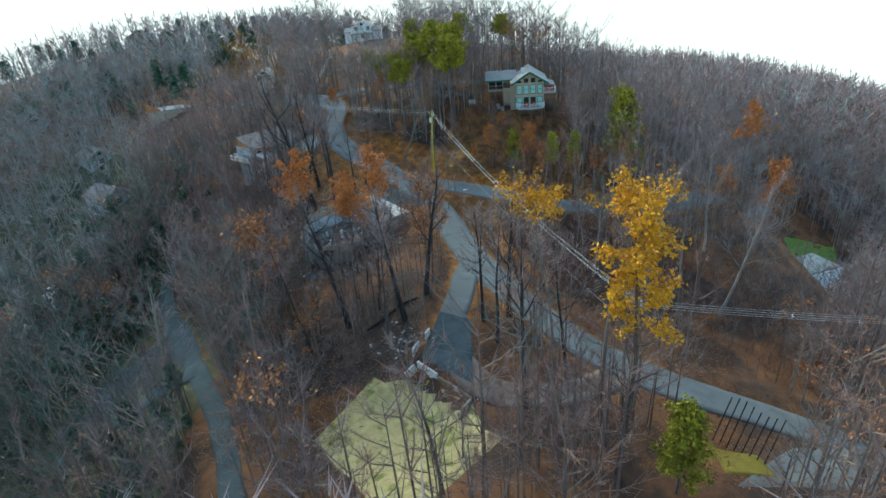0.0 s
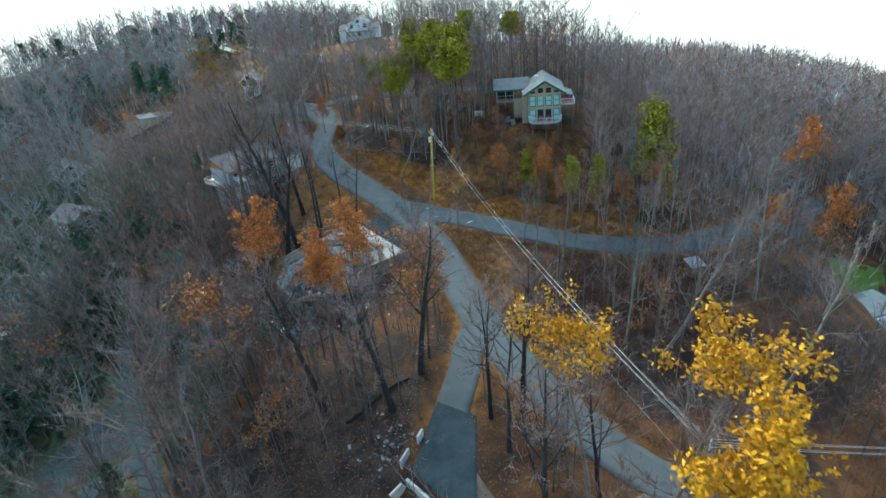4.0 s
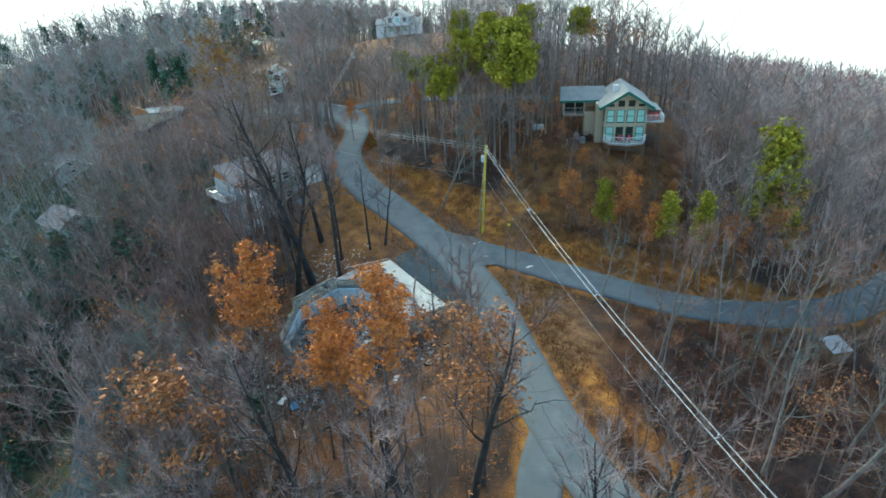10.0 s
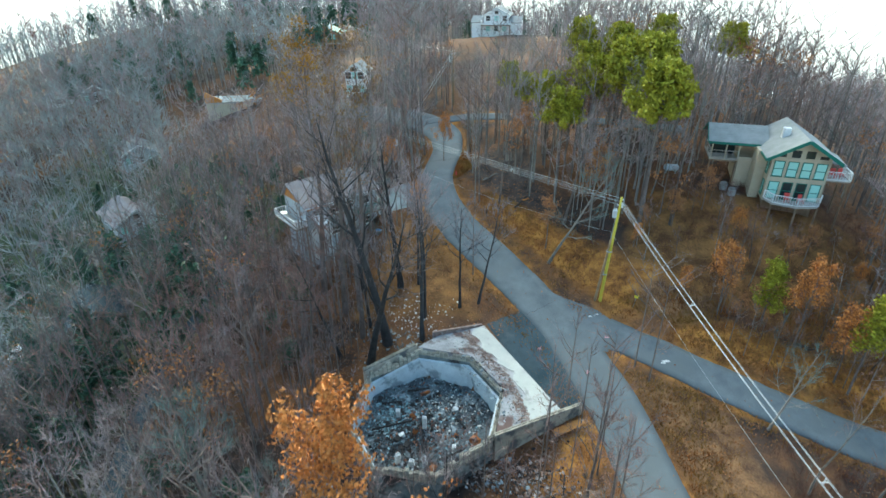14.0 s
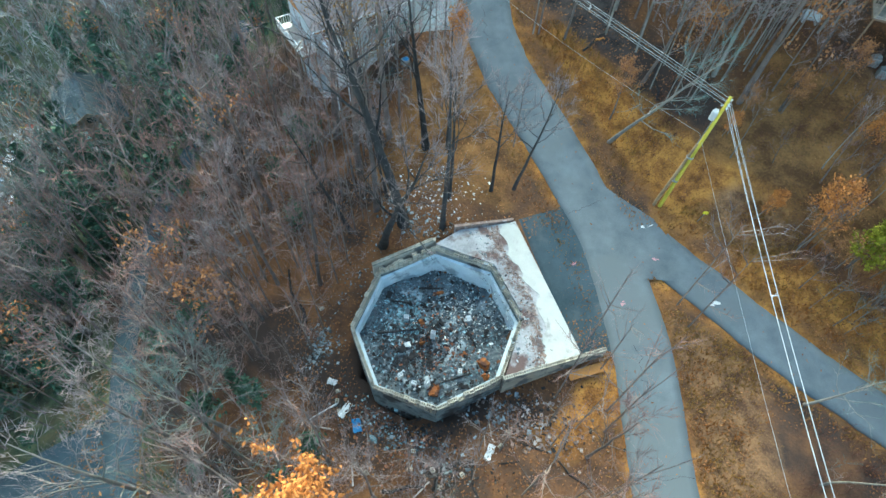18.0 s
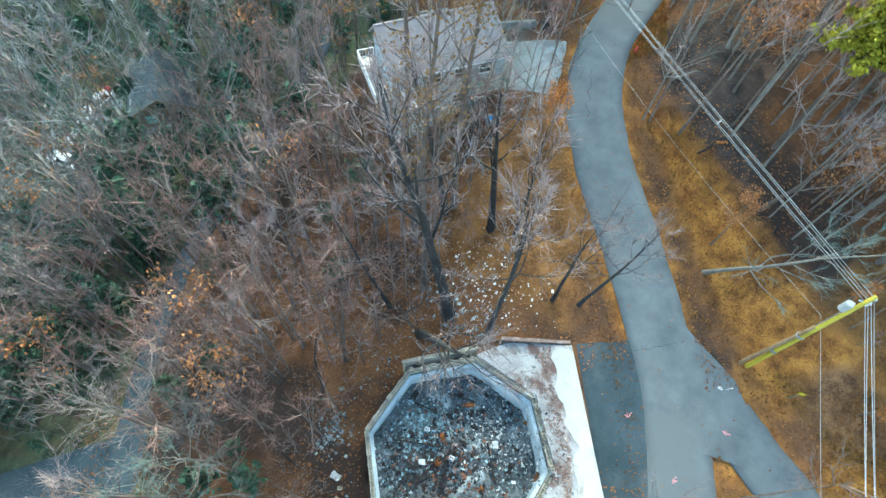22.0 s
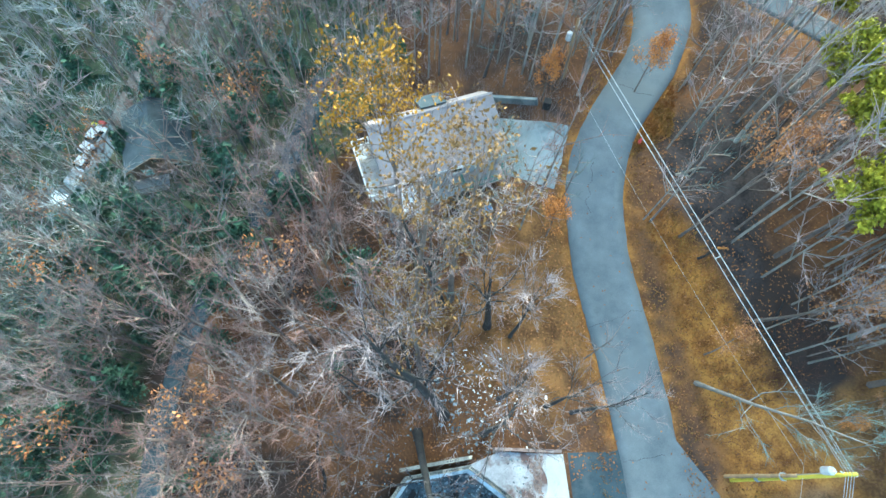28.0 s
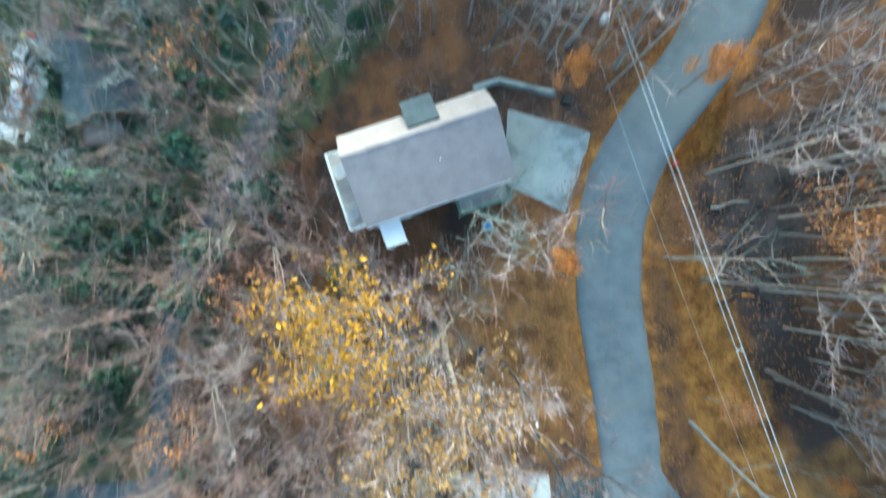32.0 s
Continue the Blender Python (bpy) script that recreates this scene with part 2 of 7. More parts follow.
# ---- materials ----
def surface(name, low, high, scale=2.0, rough=0.85, fine=30.0, bump=0.3, metal=0.0, spread=0.15, third=None, third_scale=0.3, third_amount=0.5, coords="Object", detail=6.0, spec=0.3, island=False, far=0.02):
    """Two tones mixed by a coarse and a fine noise, a third in patches, a fine relief, and a shade of its own for each object."""
    m = bpy.data.materials.new(name)
    m.use_nodes = True
    n, link = m.node_tree.nodes, m.node_tree.links.new
    bsdf = n["Principled BSDF"]
    bsdf.inputs["Roughness"].default_value, bsdf.inputs["Metallic"].default_value = rough, metal
    bsdf.inputs["Specular IOR Level"].default_value = spec
    place = n.new("ShaderNodeTexCoord").outputs[coords]

    def noise_at(s, d=detail, r=0.6):
        t = n.new("ShaderNodeTexNoise")
        t.inputs["Scale"].default_value, t.inputs["Detail"].default_value, t.inputs["Roughness"].default_value = s, d, r
        link(place, t.inputs["Vector"])
        return t.outputs["Fac"]

    def ramp(value, a, b):
        r = n.new("ShaderNodeMapRange")
        r.inputs["From Min"].default_value, r.inputs["From Max"].default_value = a, b
        link(value, r.inputs["Value"])
        return r.outputs["Result"]

    def mix(f, a, b):
        x = n.new("ShaderNodeMix")
        x.data_type = "RGBA"
        for socket, value in ((x.inputs["Factor"], f), (x.inputs["A"], a), (x.inputs["B"], b)):
            if isinstance(value, (tuple, float)):
                socket.default_value = (*value, 1) if isinstance(value, tuple) else value
            else:
                link(value, socket)
        return x.outputs["Result"]

    coarse, grain = noise_at(scale), noise_at(fine, 3.0)
    both = n.new("ShaderNodeMath")
    both.operation = "MULTIPLY_ADD"
    link(grain, both.inputs[0])
    both.inputs[1].default_value = 0.5
    link(coarse, both.inputs[2])
    colour = mix(ramp(both.outputs[0], 0.5, 1.0), low, high)
    if third:
        colour = mix(ramp(noise_at(third_scale), 0.62 - 0.3 * third_amount, 0.72 - 0.3 * third_amount), colour, third)
    own = n.new("ShaderNodeNewGeometry").outputs["Random Per Island"] if island else n.new("ShaderNodeObjectInfo").outputs["Random"]
    shade = n.new("ShaderNodeHueSaturation")
    r = n.new("ShaderNodeMapRange")
    r.inputs["To Min"].default_value, r.inputs["To Max"].default_value = 1 - spread, 1 + spread
    link(own, r.inputs["Value"])
    link(r.outputs["Result"], shade.inputs["Value"])
    link(colour, shade.inputs["Color"])
    link(shade.outputs["Color"], bsdf.inputs["Base Color"])
    if bump:
        b = n.new("ShaderNodeBump")
        b.inputs["Strength"].default_value, b.inputs["Distance"].default_value = bump, far
        link(both.outputs[0], b.inputs["Height"])
        link(b.outputs["Normal"], bsdf.inputs["Normal"])
    return m


def glass_pane(name, tint, rough=0.06):
    m = bpy.data.materials.new(name)
    m.use_nodes = True
    b = m.node_tree.nodes["Principled BSDF"]
    b.inputs["Base Color"].default_value = (*tint, 1)
    b.inputs["Roughness"].default_value = rough
    b.inputs["Specular IOR Level"].default_value = 0.7
    return m


M = dict(
    ground=surface("leaf_litter_ground", (0.05, 0.025, 0.014), (0.18, 0.085, 0.035), 0.35, 0.95, 5.0, 0.9, third=(0.04, 0.027, 0.021), third_scale=0.09, third_amount=0.5, far=0.12),
    asphalt=surface("old_asphalt", (0.08, 0.095, 0.103), (0.147, 0.167, 0.177), 0.5, 0.92, 14, 0.3, third=(0.115, 0.13, 0.135), third_scale=0.16, third_amount=0.45, spread=0.04, spec=0.18),
    dark_asphalt=surface("wet_dark_asphalt", (0.026, 0.044, 0.053), (0.068, 0.092, 0.106), 0.4, 0.9, 12, 0.2, third=(0.075, 0.09, 0.095), third_scale=0.5, third_amount=0.15, spread=0.03, spec=0.12),
    gravel=surface("packed_gravel", (0.1, 0.08, 0.07), (0.2, 0.17, 0.15), 1.2, 0.95, 20, 0.6, third=(0.08, 0.05, 0.035), third_scale=0.4, third_amount=0.4),
    verge=surface("dry_verge_grass", (0.15, 0.07, 0.015), (0.33, 0.19, 0.045), 0.7, 0.95, 9, 0.9, third=(0.22, 0.08, 0.015), third_scale=0.35, third_amount=0.45, far=0.1),
    leafy=surface("leaf_strewn_grass", (0.11, 0.052, 0.016), (0.29, 0.15, 0.045), 0.7, 0.95, 8, 0.9, third=(0.065, 0.033, 0.015), third_scale=0.3, third_amount=0.4, far=0.1),
    tan_grass=surface("tan_dry_grass", (0.13, 0.085, 0.03), (0.28, 0.19, 0.075), 0.7, 0.95, 9, 0.9, third=(0.19, 0.09, 0.02), third_scale=0.3, third_amount=0.5, far=0.1),
    black_soil=surface("charred_black_soil", (0.018, 0.016, 0.016), (0.07, 0.055, 0.048), 0.6, 0.95, 6, 0.9, third=(0.11, 0.06, 0.03), third_scale=0.3, third_amount=0.25, far=0.1),
    straw=surface("straw_matting", (0.25, 0.21, 0.085), (0.43, 0.375, 0.19), 1.3, 0.95, 9, 0.9, third=(0.15, 0.165, 0.04), third_scale=0.55, third_amount=0.3, far=0.08),
    lawn=surface("green_lawn", (0.07, 0.12, 0.02), (0.15, 0.22, 0.04), 0.8, 0.95, 12, 0.7),
    moss=surface("mossy_grass", (0.12, 0.11, 0.02), (0.24, 0.19, 0.03), 0.8, 0.95, 12, 0.7),
    concrete=surface("weathered_concrete", (0.17, 0.2, 0.2), (0.26, 0.29, 0.285), 0.9, 0.9, 12, 0.25, third=(0.13, 0.15, 0.15), third_scale=0.35, third_amount=0.3),
    block=surface("concrete_block", (0.29, 0.265, 0.21), (0.45, 0.42, 0.345), 1.5, 0.92, 18, 0.35, third=(0.12, 0.125, 0.125), third_scale=0.7, third_amount=0.42, spread=0.3),
    burnt_block=surface("soot_stained_block", (0.075, 0.098, 0.105), (0.25, 0.275, 0.265), 0.9, 0.92, 12, 0.5, third=(0.045, 0.045, 0.045), third_scale=0.5, third_amount=0.35, far=0.05),
    liner=surface("pale_cement_render", (0.38, 0.45, 0.48), (0.6, 0.67, 0.69), 0.6, 0.85, 9, 0.2, third=(0.22, 0.26, 0.28), third_scale=0.5, third_amount=0.3),
    white_floor=surface("white_slab_floor", (0.28, 0.29, 0.27), (0.38, 0.385, 0.36), 0.8, 0.75, 10, 0.15, third=(0.21, 0.21, 0.2), third_scale=0.7, third_amount=0.2),
    burnt_slab=surface("scorched_slab", (0.22, 0.22, 0.225), (0.46, 0.46, 0.46), 0.7, 0.92, 7, 0.6, third=(0.13, 0.085, 0.075), third_scale=0.45, third_amount=0.45, far=0.05),
    crumbled=surface("crumbled_floor_edge", (0.09, 0.06, 0.05), (0.27, 0.2, 0.17), 1.5, 0.95, 9, 0.9, third=(0.36, 0.33, 0.31), third_scale=1.2, third_amount=0.3, far=0.05),
    ash=surface("ash_and_char", (0.018, 0.021, 0.024), (0.13, 0.155, 0.165), 0.6, 0.95, 7, 1.0, third=(0.3, 0.34, 0.35), third_scale=0.7, third_amount=0.12, far=0.08),
    rubble=surface("rubble", (0.04, 0.048, 0.052), (0.25, 0.285, 0.295), 2.0, 0.92, 15, 0.4, spread=0.9, island=True),
    pale_rubble=surface("pale_crumbled_masonry", (0.3, 0.3, 0.27), (0.6, 0.6, 0.54), 2.0, 0.92, 15, 0.3, spread=0.7, island=True),
    rust_chip=surface("rusty_scrap", (0.07, 0.03, 0.02), (0.24, 0.1, 0.05), 2.0, 0.9, 15, 0.3, spread=0.8, island=True),
    teal_ash=surface("blue_grey_ash", (0.06, 0.12, 0.135), (0.24, 0.34, 0.36), 2.0, 0.9, 15, 0.3, spread=0.8, island=True),
    rust=surface("rusted_iron", (0.14, 0.04, 0.012), (0.36, 0.13, 0.03), 3, 0.8, 25, 0.4, third=(0.09, 0.04, 0.025), third_scale=1.5),
    char=surface("charred_timber", (0.012, 0.011, 0.011), (0.04, 0.036, 0.034), 3, 0.9, 25, 0.6),
    bark=surface("grey_brown_bark", (0.07, 0.057, 0.05), (0.19, 0.155, 0.135), 1.2, 0.92, 12, 0.5, spread=0.3),
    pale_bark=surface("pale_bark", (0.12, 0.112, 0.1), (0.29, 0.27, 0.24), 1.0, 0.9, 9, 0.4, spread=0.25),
    dark_bark=surface("scorched_bark", (0.014, 0.015, 0.017), (0.06, 0.058, 0.056), 1.0, 0.92, 10, 0.6, spread=0.3),
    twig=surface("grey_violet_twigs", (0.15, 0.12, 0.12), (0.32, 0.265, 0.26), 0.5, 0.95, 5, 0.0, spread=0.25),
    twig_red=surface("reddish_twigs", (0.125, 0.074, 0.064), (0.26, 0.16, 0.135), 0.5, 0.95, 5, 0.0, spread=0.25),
    # valley twigs, the teal cast of the haze painted into their colour
    twig_green=surface("haze_tinted_green_twigs", (0.06, 0.09, 0.082), (0.15, 0.2, 0.182), 0.5, 0.95, 5, 0.0, spread=0.3),
    # two paler twig tones, with the haze of the distance put into the colour
    twig_grey_hazed=surface("haze_paled_grey_twigs", (0.2, 0.215, 0.205), (0.4, 0.42, 0.4), 0.5, 0.95, 5, 0.0, spread=0.25),
    twig_mauve_hazed=surface("haze_paled_mauve_twigs", (0.215, 0.163, 0.162), (0.42, 0.335, 0.328), 0.5, 0.95, 5, 0.0, spread=0.25),
    brush_red=surface("dark_red_brush", (0.06, 0.026, 0.018), (0.16, 0.07, 0.045), 0.5, 0.95, 5, 0.0, spread=0.3, island=True),
    orange_leaf=surface("rust_orange_leaves", (0.28, 0.1, 0.026), (0.52, 0.21, 0.05), 0.6, 0.8, 4, 0.0, spread=0.35, island=True),
    brown_leaf=surface("tan_brown_leaves", (0.22, 0.09, 0.035), (0.42, 0.2, 0.075), 0.6, 0.8, 4, 0.0, spread=0.35, island=True),
    yellow_leaf=surface("golden_leaves", (0.36, 0.17, 0.005), (0.6, 0.33, 0.01), 0.6, 0.8, 4, 0.0, spread=0.35, island=True),
    amber_leaf=surface("amber_leaves", (0.16, 0.076, 0.005), (0.34, 0.175, 0.01), 0.6, 0.8, 4, 0.0, spread=0.4, island=True),
    tan_leaf=surface("faded_gold_leaves", (0.115, 0.064, 0.02), (0.24, 0.136, 0.042), 0.6, 0.8, 4, 0.0, spread=0.4, island=True),
    needle=surface("yellow_green_needles", (0.15, 0.155, 0.01), (0.35, 0.32, 0.028), 0.5, 0.8, 4, 0.0, spread=0.35, island=True),
    dark_needle=surface("dark_evergreen_foliage", (0.028, 0.066, 0.042), (0.078, 0.145, 0.085), 0.5, 0.8, 4, 0.0, spread=0.35, island=True),
    litter=surface("fallen_leaves", (0.08, 0.036, 0.016), (0.29, 0.13, 0.042), 0.3, 0.9, 3, 0.0, spread=0.5, island=True),
    new_pole=surface("yellow_treated_pole", (0.34, 0.27, 0.03), (0.52, 0.43, 0.06), 0.8, 0.75, 9, 0.2),
    old_pole=surface("old_brown_pole", (0.16, 0.1, 0.055), (0.32, 0.22, 0.12), 0.8, 0.85, 12, 0.3),
    cable=surface("aluminium_cable", (0.38, 0.41, 0.42), (0.52, 0.55, 0.56), 2, 0.5, 20, 0.0, 0.3),
    shed_roof=surface("weathered_sheet_roof", (0.2, 0.21, 0.23), (0.32, 0.33, 0.35), 3, 0.55, 20, 0.0, 0.3),
    galvanised=surface("grey_painted_steel", (0.5, 0.53, 0.55), (0.68, 0.71, 0.72), 3, 0.45, 20, 0.0, 0.3),
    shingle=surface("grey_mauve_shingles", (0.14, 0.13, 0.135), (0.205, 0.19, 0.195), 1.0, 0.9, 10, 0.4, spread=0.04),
    # same shingles, with the light on the far slope put into the colour
    shingle_lit=surface("sunlit_tinted_shingles", (0.22, 0.19, 0.178), (0.3, 0.262, 0.248), 1.0, 0.9, 10, 0.4, spread=0.04),
    shingle_grey=surface("grey_asphalt_shingles", (0.17, 0.185, 0.185), (0.26, 0.275, 0.275), 1.0, 0.9, 10, 0.4, spread=0.05),
    shingle_dark=surface("dark_slate_shingles", (0.03, 0.045, 0.052), (0.07, 0.09, 0.1), 1.0, 0.9, 10, 0.4, spread=0.05),
    stucco=surface("tan_stucco", (0.35, 0.3, 0.22), (0.46, 0.4, 0.3), 0.8, 0.9, 15, 0.2, spread=0.03),
    green_trim=surface("dark_green_paint", (0.012, 0.1, 0.075), (0.02, 0.15, 0.11), 2, 0.55, 20, 0.0, spread=0.05),
    white_paint=surface("white_paint", (0.68, 0.7, 0.69), (0.8, 0.81, 0.8), 1.5, 0.6, 14, 0.05, spread=0.04),
    pale_siding=surface("pale_mint_siding", (0.5, 0.58, 0.54), (0.62, 0.7, 0.66), 1.0, 0.7, 10, 0.1, spread=0.05),
    grey_siding=surface("blue_grey_siding", (0.3, 0.34, 0.36), (0.42, 0.46, 0.48), 1.0, 0.75, 10, 0.1, spread=0.06),
    brown_siding=surface("brown_timber_siding", (0.13, 0.09, 0.06), (0.24, 0.17, 0.115), 1.0, 0.85, 10, 0.2, spread=0.06),
    deck=surface("grey_weathered_deck", (0.26, 0.24, 0.22), (0.42, 0.4, 0.37), 1.0, 0.9, 14, 0.3),
    orange_wood=surface("orange_stained_timber", (0.36, 0.14, 0.03), (0.55, 0.24, 0.06), 1.5, 0.7, 14, 0.2),
    red=surface("red_cloth", (0.42, 0.05, 0.045), (0.6, 0.1, 0.09), 2, 0.8, 18, 0.1),
    steel=surface("dull_steel", (0.2, 0.22, 0.23), (0.36, 0.38, 0.39), 2, 0.5, 18, 0.1, 0.6),
    yellow_sign=surface("yellow_sign_sheet", (0.6, 0.5, 0.03), (0.72, 0.62, 0.05), 2, 0.5, 10, 0.0),
    paint_mark=surface("faded_road_paint", (0.5, 0.5, 0.48), (0.68, 0.68, 0.66), 3, 0.8, 14, 0.0),
    pink_mark=surface("pink_survey_paint", (0.35, 0.16, 0.17), (0.5, 0.24, 0.25), 3, 0.8, 14, 0.0),
    plate=surface("pale_plaster_panel", (0.48, 0.5, 0.5), (0.66, 0.67, 0.66), 1.2, 0.85, 9, 0.2, third=(0.3, 0.28, 0.26), third_scale=0.8, third_amount=0.25),
    blue=surface("blue_plastic", (0.02, 0.14, 0.3), (0.04, 0.2, 0.42), 2, 0.5, 14, 0.0),
    rubber=surface("black_rubber", (0.015, 0.015, 0.015), (0.03, 0.03, 0.03), 3, 0.8, 14, 0.0),
    car_white=surface("white_car_paint", (0.7, 0.72, 0.73), (0.78, 0.8, 0.8), 1, 0.3, 9, 0.0, spec=0.5),
    # pane colour holds a painted pale green sky reflection
    window=glass_pane("sky_reflection_tint_glass", (0.34, 0.62, 0.56), 0.12),
    dark_window=glass_pane("dark_glass", (0.02, 0.03, 0.032)),
)


def cover(m, attribute, low, high, size, fray=0.9):
    """Lays another ground cover over a material where the mesh's attribute says it grows, frayed by noise."""
    n, link = m.node_tree.nodes, m.node_tree.links.new
    bsdf = n["Principled BSDF"]
    under = bsdf.inputs["Base Color"].links[0].from_socket
    place = n.new("ShaderNodeTexCoord").outputs["Object"]
    tex = []
    for s, d in ((size, 5.0), (size * 9, 3.0), (0.45, 6.0)):
        t = n.new("ShaderNodeTexNoise")
        t.inputs["Scale"].default_value, t.inputs["Detail"].default_value = s, d
        link(place, t.inputs["Vector"])
        tex.append(t.outputs["Fac"])
    both = n.new("ShaderNodeMath")
    both.operation = "MULTIPLY_ADD"
    link(tex[1], both.inputs[0])
    both.inputs[1].default_value = 0.5
    link(tex[0], both.inputs[2])
    tone = n.new("ShaderNodeMapRange")
    tone.inputs["From Min"].default_value, tone.inputs["From Max"].default_value = 0.58, 0.92
    link(both.outputs[0], tone.inputs["Value"])
    grass = n.new("ShaderNodeMix")
    grass.data_type = "RGBA"
    grass.inputs["A"].default_value, grass.inputs["B"].default_value = (*low, 1), (*high, 1)
    link(tone.outputs["Result"], grass.inputs["Factor"])
    where = n.new("ShaderNodeAttribute")
    where.attribute_name = attribute
    edge = n.new("ShaderNodeMath")
    edge.operation = "MULTIPLY_ADD"
    link(tex[2], edge.inputs[0])
    edge.inputs[1].default_value = fray
    link(where.outputs["Fac"], edge.inputs[2])
    mask = n.new("ShaderNodeMapRange")
    mask.inputs["From Min"].default_value, mask.inputs["From Max"].default_value = 0.5 + 0.38 * fray, 0.75 + 0.62 * fray
    link(edge.outputs[0], mask.inputs["Value"])
    mix = n.new("ShaderNodeMix")
    mix.data_type = "RGBA"
    link(mask.outputs["Result"], mix.inputs["Factor"])
    link(under, mix.inputs["A"])
    link(grass.outputs["Result"], mix.inputs["B"])
    link(mix.outputs["Result"], bsdf.inputs["Base Color"])


cover(M["ground"], "leafy", (0.085, 0.04, 0.014), (0.23, 0.115, 0.036), 0.6)
cover(M["ground"], "black", (0.016, 0.014, 0.014), (0.065, 0.05, 0.044), 0.7)
# valley floor: undergrowth green, with the haze's tint mixed into the colour
cover(M["ground"], "green", (0.022, 0.034, 0.02), (0.085, 0.11, 0.055), 0.7)
cover(M["ground"], "orange", (0.13, 0.05, 0.012), (0.4, 0.185, 0.04), 0.75)
cover(M["ground"], "tan", (0.08, 0.04, 0.02), (0.25, 0.138, 0.062), 0.8)
CLOUD = bpy.data.materials.new("bright_overcast")
CLOUD.use_nodes = True
for node in list(CLOUD.node_tree.nodes):
    if node.type == "BSDF_PRINCIPLED":
        CLOUD.node_tree.nodes.remove(node)
glow = CLOUD.node_tree.nodes.new("ShaderNodeEmission")
glow.inputs["Color"].default_value, glow.inputs["Strength"].default_value = (1.0, 0.995, 0.97, 1), 1.15
CLOUD.node_tree.links.new(glow.outputs[0], CLOUD.node_tree.nodes["Material Output"].inputs["Surface"])


# ---- the ground, the roads and the far sky ----
def steps(core0, core1, step, far):
    core = np.arange(core0, core1 + step, step)
    grow = step * 1.25 ** np.arange(1, 60)
    out = np.cumsum(grow)
    out = out[out < far]
    return np.r_[core[0] - out[::-1], core, core[-1] + out]


gx, gy = steps(-75 * S, 60 * S, 1.0, 2600), steps(26 * S, 120 * S, 1.0, 2600)
XX, YY = np.meshgrid(gx, gy)
ZZ = land(XX, YY)
near = (np.abs(XX) < 400) & (np.abs(YY) < 500)
level, gap = soil(XX[near], YY[near])
ZZ[near] = level - 0.12 * (gap < 0.3)
ZZ = ZZ - 3.4 * (np.hypot(XX + 13.2 * S, YY - 68.3 * S) < 4.9 * S)
nx, ny = len(gx), len(gy)
idx = np.arange(nx * ny).reshape(ny, nx)
quads = np.stack([idx[:-1, :-1], idx[:-1, 1:], idx[1:, 1:], idx[1:, :-1]], -1).reshape(-1, 4)
ground = fixed("ground", tri_mesh("ground", np.c_[XX.ravel(), YY.ravel(), ZZ.ravel()], quads, True), M["ground"])
tagged(ground, "wooded hillside covered in brown fallen leaves", "ground", kind="structure")


def strip(name, line, width, material, lift, label, category, across=6, wobble=0.12, seed=1):
    """A paved band laid over the land along a line, thick at the edges."""
    rng = np.random.default_rng(seed)
    d = np.gradient(line, axis=0)
    d /= np.linalg.norm(d, axis=1, keepdims=True)
    side = np.c_[-d[:, 1], d[:, 0]]
    n = len(line)
    kern = np.ones(5) / 5
    wl, wr = (np.convolve(rng.normal(0, wobble, n), kern, "same") for _ in range(2))
    rows = []
    for k in range(across + 1):
        f = k / across
        off = -(width / 2 + wl) * (1 - f) + (width / 2 + wr) * f
        p = line + side * off[:, None]
        rows.append(np.c_[p, land(p[:, 0], p[:, 1]) + lift])
    rows = [np.c_[rows[0][:, :2], rows[0][:, 2] - 0.3]] + rows + [np.c_[rows[-1][:, :2], rows[-1][:, 2] - 0.3]]
    verts = np.stack(rows, 1)
    m = verts.shape[1]
    ids = np.arange(n * m).reshape(n, m)
    q = np.stack([ids[:-1, :-1], ids[:-1, 1:], ids[1:, 1:], ids[1:, :-1]], -1).reshape(-1, 4)[:, ::-1]
    ob = fixed(name, tri_mesh(name, verts.reshape(-1, 3), q, True), material)
    return tagged(ob, label, category, kind="structure")


for i, (key, material, lift, label) in enumerate((
        ("main", "asphalt", 0.07, "worn blue-grey asphalt road climbing the hill"), ("branch", "asphalt", 0.078, "narrow asphalt side road along the slope"),
        ("upper", "asphalt", 0.084, "narrow pale lane through the trees"), ("drive", "asphalt", 0.066, "blue-grey asphalt driveway to a burnt garage"),
        ("gravel", "gravel", 0.062, "pale gravel drive with brown leaves"), ("valley", "dark_asphalt", 0.07, "dark wet road in the valley under bare trees"),
        ("valley_fork", "dark_asphalt", 0.078, "dark wet side road in the valley"), ("valley_far", "gravel", 0.066, "pale gravel road far down the valley"))):
    strip("road" if i else "road_main", ROADS[key][0], ROADS[key][1], M[material], lift, label, "road", seed=i)


main_line = ROADS["main"][0]


